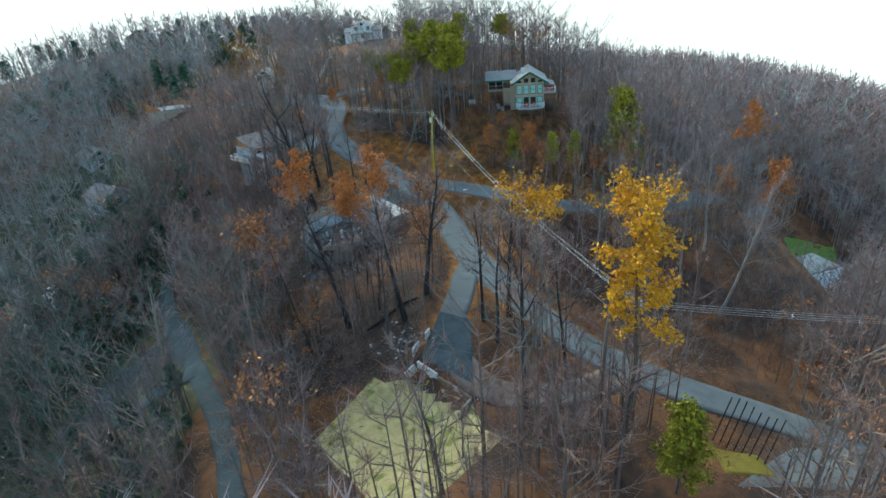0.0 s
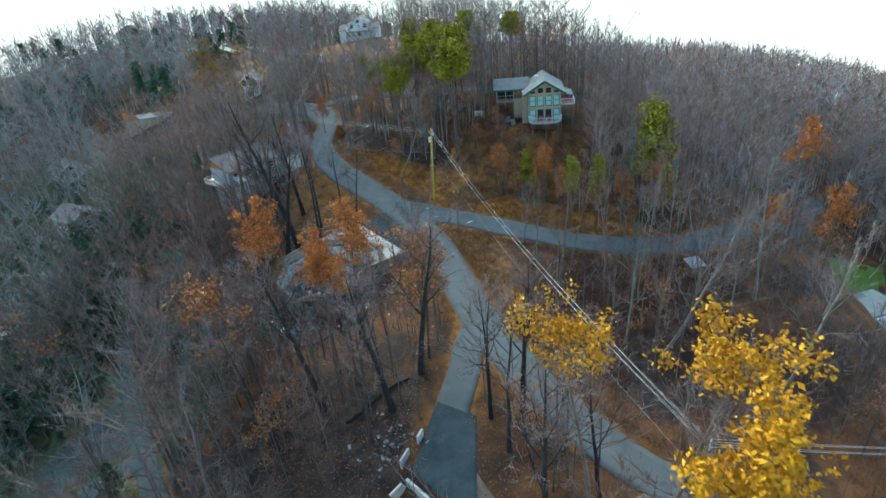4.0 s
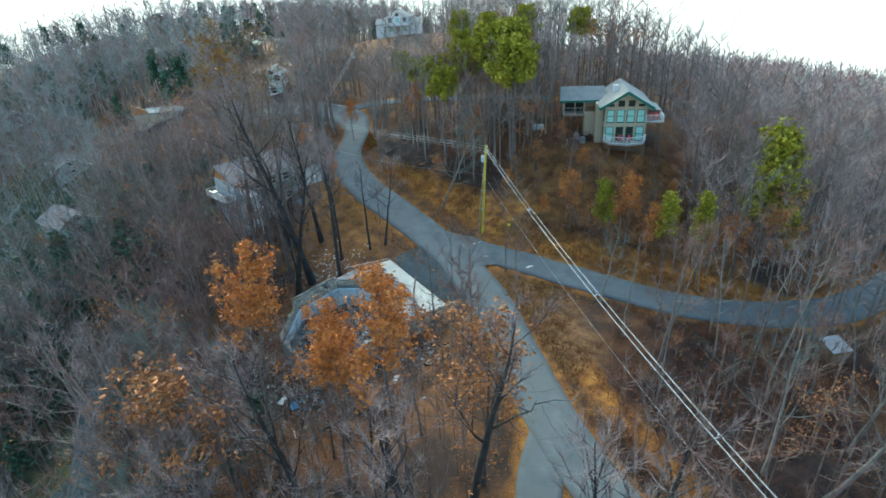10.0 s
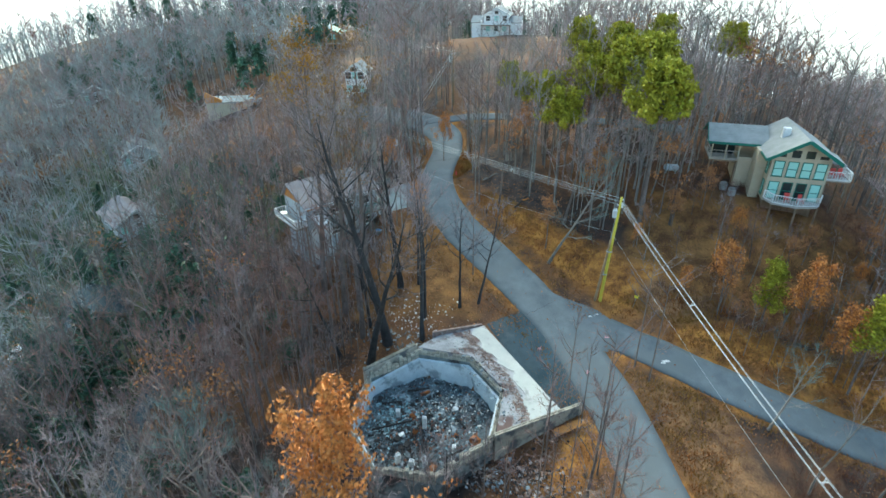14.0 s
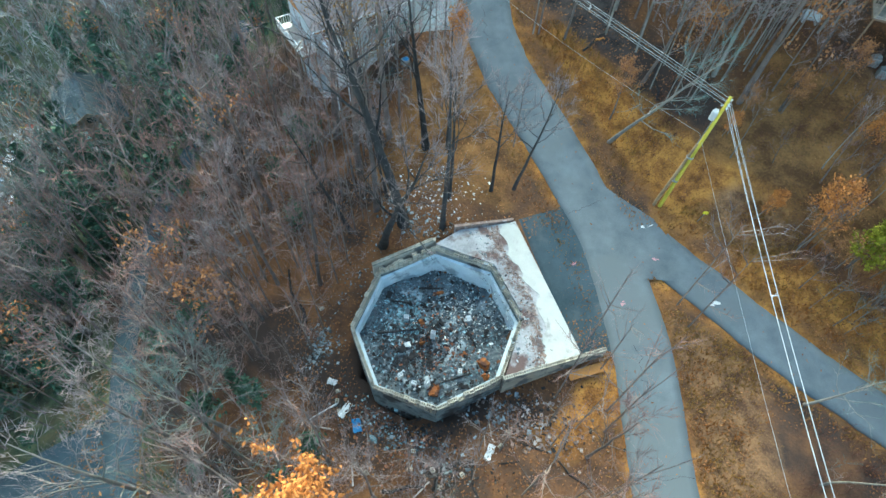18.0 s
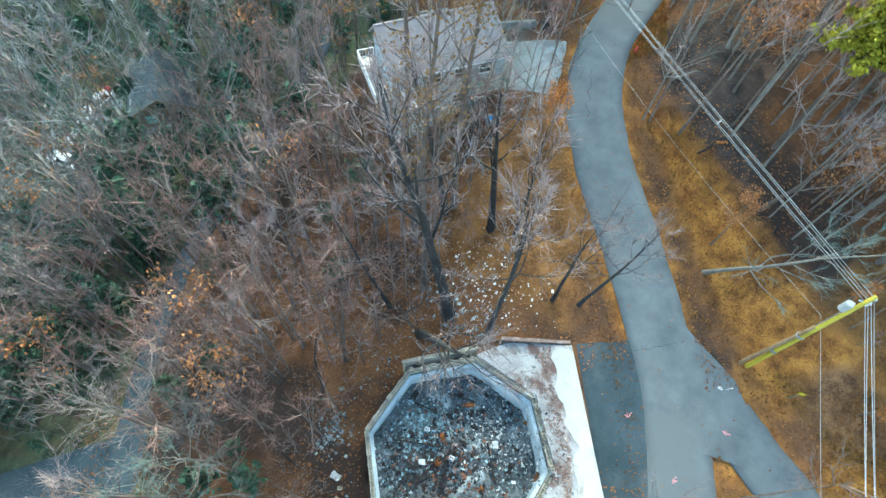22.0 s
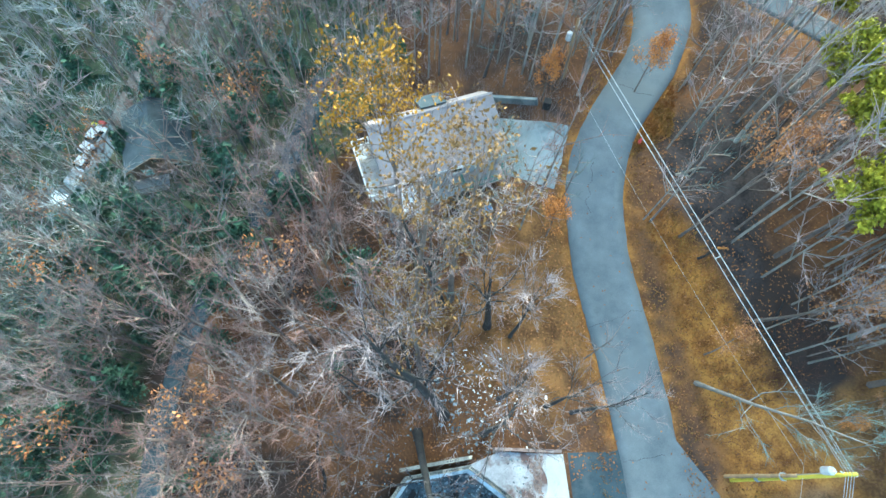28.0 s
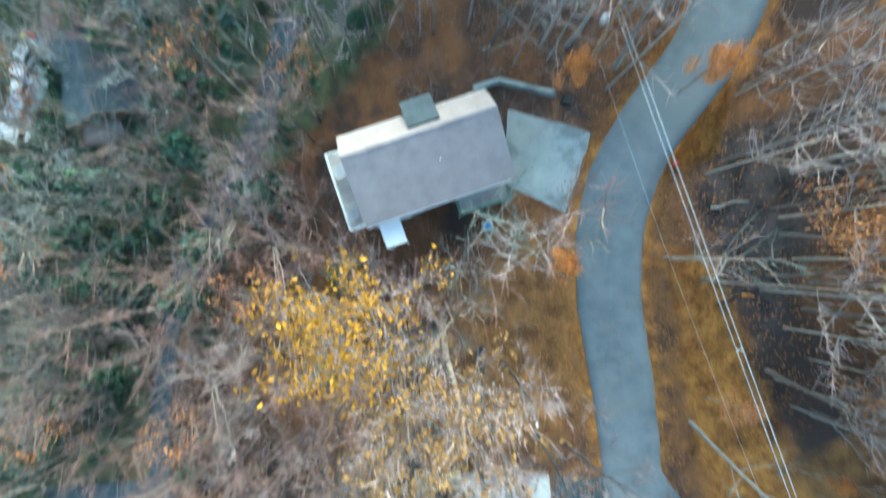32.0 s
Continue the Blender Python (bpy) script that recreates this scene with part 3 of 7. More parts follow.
def patch(name, corners, material, lift, label, category, cells=14, ragged=0.25, drop=0.25):
    """A four-cornered patch of ground cover draped on the land, its edges eaten away unevenly."""
    c = np.array(corners, float) * S
    f = np.linspace(0, 1, cells + 1)
    u, v = np.meshgrid(f, f)
    span = [np.linalg.norm(c[k] - c[(k + 1) % 4]) for k in range(4)]
    inner = np.minimum(np.minimum(u, 1 - u) * min(span[0], span[2]), np.minimum(v, 1 - v) * min(span[1], span[3]))
    p = ((1 - u) * (1 - v))[..., None] * c[0] + (u * (1 - v))[..., None] * c[1] + (u * v)[..., None] * c[2] + ((1 - u) * v)[..., None] * c[3]
    x, y = p[..., 0], p[..., 1]
    uneven = 0.5 + 0.22 * np.sin(0.83 * x + 1.1 * np.sin(0.6 * y)) + 0.18 * np.sin(1.9 * y + 0.7 * x) + 0.14 * np.sin(3.7 * x - 2.9 * y)
    z = soil(x, y)[0] + lift - drop * np.clip((ragged * uneven - inner) / 0.5 + (inner < 0.001), 0, 1)
    ids = np.arange(u.size).reshape(u.shape)
    q = np.stack([ids[:-1, :-1], ids[:-1, 1:], ids[1:, 1:], ids[1:, :-1]], -1).reshape(-1, 4)
    ob = fixed(name, tri_mesh(name, np.dstack([p, z]).reshape(-1, 3), q, True), M[material])
    return tagged(ob, label, category, kind="structure")


patch("road_junction", [(-9.6, 83.2), (-3.3, 77.8), (0.4, 79.6), (-4.2, 82.4)], "asphalt", 0.088, "asphalt apron where the two roads meet", "road", 16, 0.0, 0.008)
MEADOWS = {
    "tan": [[(-1.6, 77.0), (6.2, 65.0), (9.2, 69.5), (4.4, 76.4)], [(-3.0, 84.0), (1.5, 82.4), (6.5, 85.0), (0.0, 87.5)], [(9.5, 84.2), (20.0, 81.6), (21.0, 86.0), (9.0, 88.0)]],
    "orange": [[(-2.0, 81.6), (-19.0, 91.8), (-17.8, 93.6), (2.5, 87.4)], [(1.0, 80.6), (24.0, 79.0), (24.0, 82.6), (1.0, 84.4)], [(-25.4, 96.2), (-22.4, 93.4), (-21.0, 97.0), (-24.6, 101.5)], [(5.2, 66.5), (13.5, 56.8), (15.0, 59.0), (7.6, 68.5)], [(-5.0, 65.6), (-2.6, 64.6), (-0.6, 70.4), (-3.4, 71.6)]],
    "leafy": [[(-24.5, 75.5), (-12.8, 78.0), (-17.0, 86.0), (-26.0, 89.0)], [(-25.0, 86.0), (-14.0, 81.0), (-13.0, 83.5), (-24.0, 91.5)], [(5.5, 57.0), (9.5, 50.0), (14.0, 50.0), (9.0, 57.5)], [(-4.0, 86.5), (21.0, 83.0), (24.0, 97.0), (-3.0, 98.0)]],
    "black": [[(-23.0, 97.0), (-19.8, 94.0), (-9.6, 91.6), (-18.0, 105.0)], [(8.5, 63.0), (20.0, 52.0), (36.0, 66.0), (15.0, 75.0)], [(-14.0, 38.0), (2.6, 43.0), (3.0, 53.0), (-14.0, 56.0)]],
    "green": [[(-100.0, 30.0), (-38.0, 30.0), (-40.0, 92.0), (-100.0, 110.0)], [(-40.0, 20.0), (-12.0, 20.0), (-20.0, 52.0), (-40.0, 60.0)]],
}


def within(x, y, corners):
    """Metres inside a four-cornered plan area, minus outside."""
    c = np.array(corners) * S
    if np.cross(c[1] - c[0], c[2] - c[1]) < 0:
        c = c[::-1]
    out = np.full(x.shape, 1e9)
    for k in range(4):
        d = c[(k + 1) % 4] - c[k]
        d = d / np.hypot(*d)
        out = np.minimum(out, d[0] * (y - c[k][1]) - d[1] * (x - c[k][0]))
    return out


vx, vy = XX.ravel(), YY.ravel()
edge_gap = np.full(vx.shape, 99.0)
inner = near.ravel()
edge_gap[inner] = gap
for key, areas in MEADOWS.items():
    mask = np.zeros(vx.shape)
    for corners in areas:
        mask = np.maximum(mask, np.clip(0.5 + within(vx, vy, corners) / 3.0, 0, 1))
    if key == "orange":
        mask = np.maximum(mask, 0.8 * np.exp(-(np.maximum(edge_gap, 0) / 1.1) ** 2) * ((vx > -30 * S) & (vy > 48 * S)))
    if key == "green":
        mask = mask * 0.8
    attr = ground.data.attributes.new(key, "FLOAT", "POINT")
    attr.data.foreach_set("value", mask.astype(np.float32))
patch("road_junction", [(-37.6, 43.4), (-32.5, 40.6), (-22.8, 49.6), (-29.6, 56.2)], "dark_asphalt", 0.09, "dark wet road junction in the valley", "road", 20, 0.6)
patch("parking_pad", [(-66.4, 60.4), (-62.0, 61.0), (-62.8, 70.2), (-67.4, 71.6)], "concrete", 0.09, "pale paved pull-off in the valley", "pavement", 20, 0.8)
patch("drive_apron", [(3.4, 44.5), (8.6, 41.6), (7.2, 49.4), (3.9, 50.4)], "dark_asphalt", 0.125, "dark asphalt apron above the garage wall", "driveway", 20, 0.3)
patch("straw_lawn", [(-3.8, 36.9), (5.6, 29.6), (11.6, 37.6), (-0.6, 43.2)], "straw", 0.06, "sloping lawn under pale straw matting with green tufts", "lawn", 40, 0.5)
patch("straw_lawn", [(-0.3, 42.2), (10.4, 37.4), (8.5, 40.8), (3.3, 43.7)], "straw", 0.066, "strip of straw matting at the wall foot", "lawn", 30, 0.0)
patch("green_lawn", [(58, 110), (69, 113), (72, 126), (60, 124)], "lawn", 0.06, "bright green lawn between the trees", "lawn")
patch("parking_pad", [(25.4, 35.8), (36.0, 38.6), (38.5, 44.6), (31.2, 41.6)], "asphalt", 0.094, "grey asphalt parking pad beside the road", "pavement")
patch("grass_island", [(25.3, 39.7), (25.6, 37.0), (29.3, 37.7), (28.5, 39.5)], "moss", 0.12, "yellow-green mossy strip of grass", "lawn")
patch("asphalt_pad", [(-12.9, 78.0), (-4.2, 70.6), (-2.6, 72.2), (-9.6, 81.4)], "dark_asphalt", 0.056, "dark stained parking pad between slab and road", "pavement")
patch("driveway", [(-31.6, 91.5), (-28.2, 87.9), (-24.0, 89.2), (-26.6, 93.8)], "concrete", 0.058, "pale concrete driveway beside the house", "driveway")

ring = []
for k in range(49):
    a = k / 48 * 2 * np.pi
    ring.append((2500 * np.cos(a), 2500 * np.sin(a)))
rv = np.array([(x, y, z) for z in (-1100, 520) for x, y in ring])
rq = np.array([(k, k + 49, k + 50, k + 1) for k in range(48)])
tagged(fixed("backdrop", tri_mesh("backdrop", rv, rq), CLOUD), "bright white overcast sky low over the hills", "sky", kind="structure")


# ---- trees ----
def turned(v, axis, angle):
    axis = axis / (np.linalg.norm(axis) + 1e-9)
    return v * math.cos(angle) + np.cross(axis, v) * math.sin(angle) + axis * (axis @ v) * (1 - math.cos(angle))


def grow(rng, height, base, limbs=11, spread=0.9, first=0.3, kids=5, twigs=5, twig_len=0.9, twig_w=0.016, droop=0.0, sides=6, lean=0.04, reach=1.0):
    """A bare broadleaf tree: trunk, limbs and side branches as tapering bars, and fine three-sided twigs. Gives wood, twigs and the twigs' ends."""
    wood, twig, ends = [], [], []

    def shoot(p, d, length, r, n, bend):
        pts, q, dd = [np.array(p, float)], np.array(p, float), np.array(d, float)
        for _ in range(n):
            dd = dd + rng.normal(0, bend, 3) + np.array([0, 0, 0.10 - droop])
            dd /= np.linalg.norm(dd)
            q = q + dd * length / n
            pts.append(q)
        return np.array(pts)

    def along(pts, f):
        i = min(int(f * (len(pts) - 1)), len(pts) - 2)
        g = f * (len(pts) - 1) - i
        d = pts[i + 1] - pts[i]
        return pts[i] * (1 - g) + pts[i + 1] * g, d / (np.linalg.norm(d) + 1e-9)

    def fine(pts, count):
        for _ in range(count):
            p, d = along(pts, rng.uniform(0.15, 1.0))
            t = turned(d, rng.normal(0, 1, 3), rng.uniform(0.35, 1.1)) + np.array([0, 0, 0.15])
            t /= np.linalg.norm(t)
            ln = twig_len * rng.uniform(0.5, 1.3)
            e = p + t * ln
            u = np.cross(t, rng.normal(0, 1, 3))
            u /= np.linalg.norm(u)
            w = np.cross(t, u)
            twig.append((np.array([p + u * twig_w, p - u * twig_w * 0.5 + w * twig_w * 0.87, p - u * twig_w * 0.5 - w * twig_w * 0.87, e]), np.array([(0, 1, 3), (1, 2, 3), (2, 0, 3)])))
            ends.append(e)

    lead = np.array([rng.normal(0, lean), rng.normal(0, lean), 1.0])
    trunk = shoot((0, 0, -0.3), lead, height * 0.92, base, 7, 0.05)
    rad = base * (1 - np.linspace(0, 1, 8) ** 1.15 * 0.88)
    rad[0] *= 1.35
    wood.append(tube(trunk, rad, sides))
    fine(trunk[4:], twigs)
    turn0 = rng.uniform(0, 6.28)
    for i in range(limbs):
        f = first + (0.98 - first) * (i + rng.uniform(0, 0.8)) / limbs
        p, d = along(trunk, f)
        a = turn0 + i * 2.4 + rng.normal(0, 0.3)
        out = np.array([math.cos(a), math.sin(a), 0.0])
        rise = rng.uniform(0.45, 0.95) + 0.7 * (f - first)
        dd = out * spread + np.array([0, 0, rise])
        dd /= np.linalg.norm(dd)
        ln = height * (0.46 - 0.3 * (f - first) / (1 - first)) * rng.uniform(0.75, 1.2) * reach
        r = base * (1 - f * 0.86) * 0.5
        limb = shoot(p, dd, ln, r, 4, 0.16)
        wood.append(tube(limb, r * np.array([1, 0.75, 0.5, 0.3, 0.12]), 4))
        fine(limb[1:], twigs)
        for _ in range(kids):
            q, e = along(limb, rng.uniform(0.25, 0.95))
            b = turned(e, rng.normal(0, 1, 3), rng.uniform(0.4, 0.9))
            kid = shoot(q, b, ln * rng.uniform(0.25, 0.5), r * 0.4, 2, 0.2)
            wood.append(tube(kid, r * np.array([0.42, 0.25, 0.08]), 3))
            fine(kid, twigs)
    return joined(wood), joined(twig), np.array(ends)


def leaves(rng, places, count, size, jitter, per=1):
    """Small bent leaves, two triangles each, round given places."""
    c = places[rng.integers(0, len(places), count)] + rng.normal(0, jitter, (count, 3))
    u = rng.normal(0, 1, (count, 3))
    u /= np.linalg.norm(u, axis=1, keepdims=True)
    w = np.cross(u, rng.normal(0, 1, (count, 3)))
    w /= np.linalg.norm(w, axis=1, keepdims=True)
    s = size * rng.uniform(0.6, 1.35, (count, 1))
    n = np.cross(u, w)
    v = np.stack([c - u * s, c + w * s * 0.55 + n * s * 0.2, c + u * s, c - w * s * 0.55 + n * s * 0.2], 1).reshape(-1, 3)
    i = np.arange(count)[:, None] * 4
    return v, np.concatenate([i + [0, 1, 2], i + [0, 2, 3]])


def conifer(rng, height, base, count, start=0.35, reach=0.24, leaf=0.2):
    """A pine: straight trunk, whorled boughs, tufts of needles."""
    wood, spots = [], []
    trunk = np.array([(0, 0, -0.3), (0.05, 0.02, height * 0.35), (0.0, 0.1, height * 0.7), (0.05, 0.05, height)])
    wood.append(tube(trunk, base * np.array([1.2, 0.85, 0.5, 0.1]), 6))
    for i in range(46):
        f = start + (1 - start) * (i / 46) ** 0.9
        a = i * 2.4 + rng.normal(0, 0.3)
        ln = height * reach * (1.08 - f) ** 0.6 * rng.uniform(0.6, 1.15)
        p = np.array([0.03, 0.05, height * f])
        e = p + np.array([math.cos(a), math.sin(a), rng.uniform(0.05, 0.4)]) * ln
        wood.append(tube(np.array([p, (p + e) / 2 + [0, 0, -0.05 * ln], e]), base * 0.28 * np.array([1, 0.6, 0.2]), 3))
        for _ in range(9):
            spots.append(p + (e - p) * rng.uniform(0.35, 1.08) + rng.normal(0, 0.22, 3))
    spots = np.array(spots)
    return joined(wood), leaves(rng, spots, count, leaf, 0.2)


def kind_of(name, seed, wood_mat, top_mat, label, category="tree", leaf_mat=None, leaf=None, **kw):
    """One pattern of tree: an Empty's worth of meshes, to be copied."""
    rng = np.random.default_rng(seed)
    wood, twig, ends = grow(rng, **kw)
    parts = [("trunk", tri_mesh("trunk", *wood, True), M[wood_mat]), ("crown", tri_mesh("crown", *twig), M[top_mat])]
    if leaf_mat:
        top = ends[ends[:, 2] > np.quantile(ends[:, 2], leaf.get("above", 0.0))]
        parts.append(("foliage", tri_mesh("foliage", *leaves(rng, top, leaf["count"], leaf["size"], leaf["jitter"])), M[leaf_mat]))
    for _, me, mat in parts:
        me.materials.append(mat)
    return name, label, category, parts


def pine_kind(name, seed, height, base, count, label, mat="needle", **kw):
    wood, tuft = conifer(np.random.default_rng(seed), height, base, count, **kw)
    parts = [("trunk", tri_mesh("trunk", *wood, True), M["bark"]), ("crown", tri_mesh("crown", *tuft), M[mat])]
    for _, me, mat_ in parts:
        me.materials.append(mat_)
    return name, label, "tree", parts


def plant(kind, x, y, turn=0.0, size=1.0, lean=(0.0, 0.0), group="", tall=1.0):
    """Sets a tree of a kind on the land, at metres."""
    name, label, category, parts = kind
    m = pose(x, y, lz(x, y) - 0.1, lean[0], lean[1], turn) @ Matrix.Diagonal((size, size, size * tall, 1))
    root = empty(name, m, label, category, group)
    for pn, me, _ in parts:
        fixed(pn, me, None, root)
    return root


BARE = [kind_of("bare_tree", 10 + i, w, t, label, height=h, base=b, limbs=li, kids=5, twigs=tw, spread=sp, first=fi, twig_len=1.0, reach=0.72)
        for i, (w, t, label, h, b, li, tw, sp, fi) in enumerate((
            ("bark", "twig", "tall leafless grey-brown tree on the slope", 19.5, 0.23, 12, 7, 0.72, 0.38),
            ("bark", "twig", "leafless forest tree with upswept limbs", 17.5, 0.19, 11, 7, 0.55, 0.42),
            ("bark", "twig_red", "leafless tree with reddish twigs", 16.0, 0.18, 12, 7, 0.75, 0.32),
            ("pale_bark", "twig", "leafless pale-barked tree with wide limbs", 20.5, 0.22, 13, 6, 0.85, 0.36),
            ("pale_bark", "twig_green", "pale leafless tree with haze-green twigs", 18.5, 0.21, 13, 7, 0.95, 0.3),
            ("bark", "twig_red", "slim leafless tree in the undergrowth", 12.5, 0.11, 10, 7, 0.65, 0.3)))]
SLIM = [kind_of("slim_tree", 30 + i, w, t, "slender straight leafless tree with few branches", height=h, base=0.12, limbs=8, kids=3, twigs=6, spread=0.45, first=0.55, lean=0.03, twig_len=0.9, reach=0.7)
        for i, (w, t, h) in enumerate((("pale_bark", "twig", 18.0), ("bark", "twig", 17.0), ("pale_bark", "twig_red", 20.0)))]
BURNT = [kind_of("scorched_tree", 40 + i, "dark_bark", "twig", "tall scorched tree with a blackened trunk", height=h, base=b, limbs=11, kids=5, twigs=7, spread=0.6, first=0.45, lean=0.02, twig_len=1.0, reach=0.75)
         for i, (h, b) in enumerate(((21.0, 0.36), (17.0, 0.23), (14.0, 0.16)))]
GOLD = kind_of("oak_tree", 50, "bark", "twig", "tall slender oak with golden yellow autumn leaves", leaf_mat="yellow_leaf", leaf=dict(count=4200, size=0.125, jitter=0.16, above=0.25), height=22.5, base=0.24, limbs=18, kids=5, twigs=4, spread=0.6, first=0.42, reach=0.42, twig_len=0.7)
AMBER = kind_of("oak_tree", 54, "bark", "twig", "tall oak with a sparse amber-yellow crown", leaf_mat="amber_leaf", leaf=dict(count=2000, size=0.088, jitter=0.15, above=0.35), height=24.0, base=0.25, limbs=16, kids=6, twigs=5, spread=0.7, first=0.6, reach=0.42, twig_len=0.9)
HONEY = kind_of("oak_tree", 56, "bark", "twig", "tall oak with a high honey-gold crown", leaf_mat="yellow_leaf", leaf=dict(count=1700, size=0.11, jitter=0.2, above=0.55), height=23.5, base=0.22, limbs=13, kids=5, twigs=4, spread=0.75, first=0.72, reach=0.42, twig_len=0.8)
FADED = kind_of("oak_tree", 51, "bark", "twig", "tall oak with sparse faded tan-gold leaves", leaf_mat="tan_leaf", leaf=dict(count=900, size=0.09, jitter=0.15, above=0.3), height=23.0, base=0.25, limbs=14, kids=6, twigs=4, spread=0.7, first=0.55, reach=0.45, twig_len=0.8)
TALL_RUST = kind_of("oak_tree", 55, "bark", "twig_red", "tall oak holding rust-orange leaves", leaf_mat="orange_leaf", leaf=dict(count=3600, size=0.13, jitter=0.18, above=0.15), height=21.5, base=0.2, limbs=15, kids=5, twigs=5, spread=0.7, first=0.58, reach=0.5, twig_len=0.7)
RUST = kind_of("oak_tree", 52, "bark", "twig_red", "young oak holding rust-orange leaves", leaf_mat="orange_leaf", leaf=dict(count=1700, size=0.15, jitter=0.28), height=11.5, base=0.13, limbs=12, kids=4, twigs=5, spread=0.6, first=0.35, reach=0.75, twig_len=0.7)
BROWN = kind_of("oak_tree", 53, "bark", "twig_red", "oak with dry brown leaves still hanging", leaf_mat="brown_leaf", leaf=dict(count=1500, size=0.15, jitter=0.3), height=13.0, base=0.15, limbs=12, kids=4, twigs=5, spread=0.65, first=0.4, reach=0.75, twig_len=0.7)
PINES = [pine_kind("pine_tree", 60, 15.0, 0.2, 5600, "yellow-green pine with a rounded crown of needles", start=0.7, reach=0.36, leaf=0.22), pine_kind("pine_tree", 61, 10.0, 0.13, 3200, "young yellow-green pine among bare trees", start=0.25, reach=0.24, leaf=0.2), pine_kind("pine_tree", 63, 12.0, 0.12, 2600, "slender yellow-green pine with a thin high crown", start=0.5, reach=0.17, leaf=0.17)]
BUSH = [pine_kind("evergreen_shrub", 62, 2.2, 0.04, 900, "dark evergreen shrub on the leaf litter", mat="dark_needle", start=0.05, reach=0.45, leaf=0.12)]


def low_tree(seed, height, count, w, reach=0.3, limbs=7, leaf=0, leaf_size=0.3, twig=1.7):
    """A tree of the wider woods: trunk, limbs and long fine shoots."""
    rng = np.random.default_rng(seed)
    bend = rng.normal(0, 0.25, 2)
    trunk = np.array([(0, 0, -0.3), (bend[0] * 0.4, bend[1] * 0.4, height * 0.45), (bend[0], bend[1], height * 0.9)])
    wood, lines = [tube(trunk, np.array([0.13, 0.085, 0.025]), 3)], []
    for i in range(limbs):
        f = rng.uniform(0.32, 0.95)
        p = np.array([bend[0] * f, bend[1] * f, height * f * 0.9])
        a = i * 2.4 + rng.normal(0, 0.4)
        e = p + np.array([math.cos(a) * reach, math.sin(a) * reach, rng.uniform(0.12, 0.34)]) * height * rng.uniform(0.6, 1.1) * (1.1 - 0.5 * f)
        m = (p + e) / 2 + np.array([0, 0, -0.15]) + rng.normal(0, 0.15, 3)
        wood.append(tube(np.array([p, m, e]), np.array([0.06, 0.04, 0.012]), 3))
        lines += [(p, m), (m, e), (m, e)]
    lines += [(trunk[1], trunk[2])] * 3
    pick = rng.integers(0, len(lines), count)
    f = rng.uniform(0.1, 1.0, (count, 1))
    a, b = np.array([l[0] for l in lines])[pick], np.array([l[1] for l in lines])[pick]
    p = a + (b - a) * f
    d = (b - a) / np.linalg.norm(b - a, axis=1, keepdims=True) + rng.normal(0, 0.55, (count, 3)) + [0, 0, 0.25]
    d /= np.linalg.norm(d, axis=1, keepdims=True)
    e = p + d * twig * rng.uniform(0.45, 1.2, (count, 1))
    u = np.cross(d, rng.normal(0, 1, (count, 3)))
    u /= np.linalg.norm(u, axis=1, keepdims=True)
    v = np.cross(d, u)
    verts = np.stack([p + u * w, p - u * w * 0.5 + v * w * 0.87, p - u * w * 0.5 - v * w * 0.87, e], 1).reshape(-1, 3)
    i = np.arange(count)[:, None] * 4
    faces = np.concatenate([i + [0, 1, 3], i + [1, 2, 3], i + [2, 0, 3]])
    return joined(wood), (verts, faces), leaves(rng, e, leaf, leaf_size, 0.35) if leaf else None


def thicket(name, pattern, places, material, label, which):
    """Many far trees as one mesh; which: 0 the wood, 1 the twigs, 2 the leaves."""
    vs, fs, n = [], [], 0
    rng = np.random.default_rng(5)
    for x, y, size in places:
        v, f = pattern[int(rng.integers(0, len(pattern)))][which]
        a = rng.uniform(0, 6.28)
        c, s = math.cos(a), math.sin(a)
        q = v * size
        q = np.c_[q[:, 0] * c - q[:, 1] * s + x, q[:, 0] * s + q[:, 1] * c + y, q[:, 2] + lz(x, y) - 0.2]
        vs.append(q)
        fs.append(f + n)
        n += len(v)
    ob = fixed(name, tri_mesh(name, np.concatenate(vs), np.concatenate(fs)), M[material])
    return tagged(ob, label, "woods", kind="stuff")


# places kept free of planted trees: (x, y, radius) on the plan
CLEAR = [(-13, 69, 8.0), (-9, 75, 5), (-33, 86, 7.5), (-28.5, 91, 4.5), (4.5, 39, 8.5), (9, 98, 7), (29, 45.5, 5), (-33.5, 142, 9), (-70, 143, 8), (-76, 114, 11), (-47.6, 118, 5), (50, 88, 8), (62, 114, 10), (7, 46, 4), (-64.5, 65, 3.6), (-54, 72, 4), (-27, 51, 4.6), (-31.5, 45.5, 4), (-66, 86, 6), (26.4, 76.2, 2.5), (-1.5, 84.5, 3.8), (-13, 80.5, 3), (-18, 78, 4.2), (-8, 87, 4.2), (-13, 90.5, 3.6), (-18, 94.5, 2.8), (2.5, 83, 2.6), (4.5, 72, 5), (8, 68, 4), (-21, 83, 4), (10, 90.5, 3.6), (6.5, 92, 3), (-34, 131, 6), (-33, 125, 4.5), (-67, 136, 6), (-64, 128, 4), (-68, 106, 6), (-48, 115, 4), (9, 86.6, 2.6), (24, 36, 4.5), (27, 40, 4), (31, 42, 4), (22, 31, 4), (3, 96.5, 4.5), (55, 102, 6), (48, 84, 5), (64, 119, 8), (44, 76, 4), (-31, 52, 2.6), (-35, 46, 2.6), (3.5, 90, 4.2), (-2.5, 91, 3), (8, 89, 3.5), (13, 90, 3)]


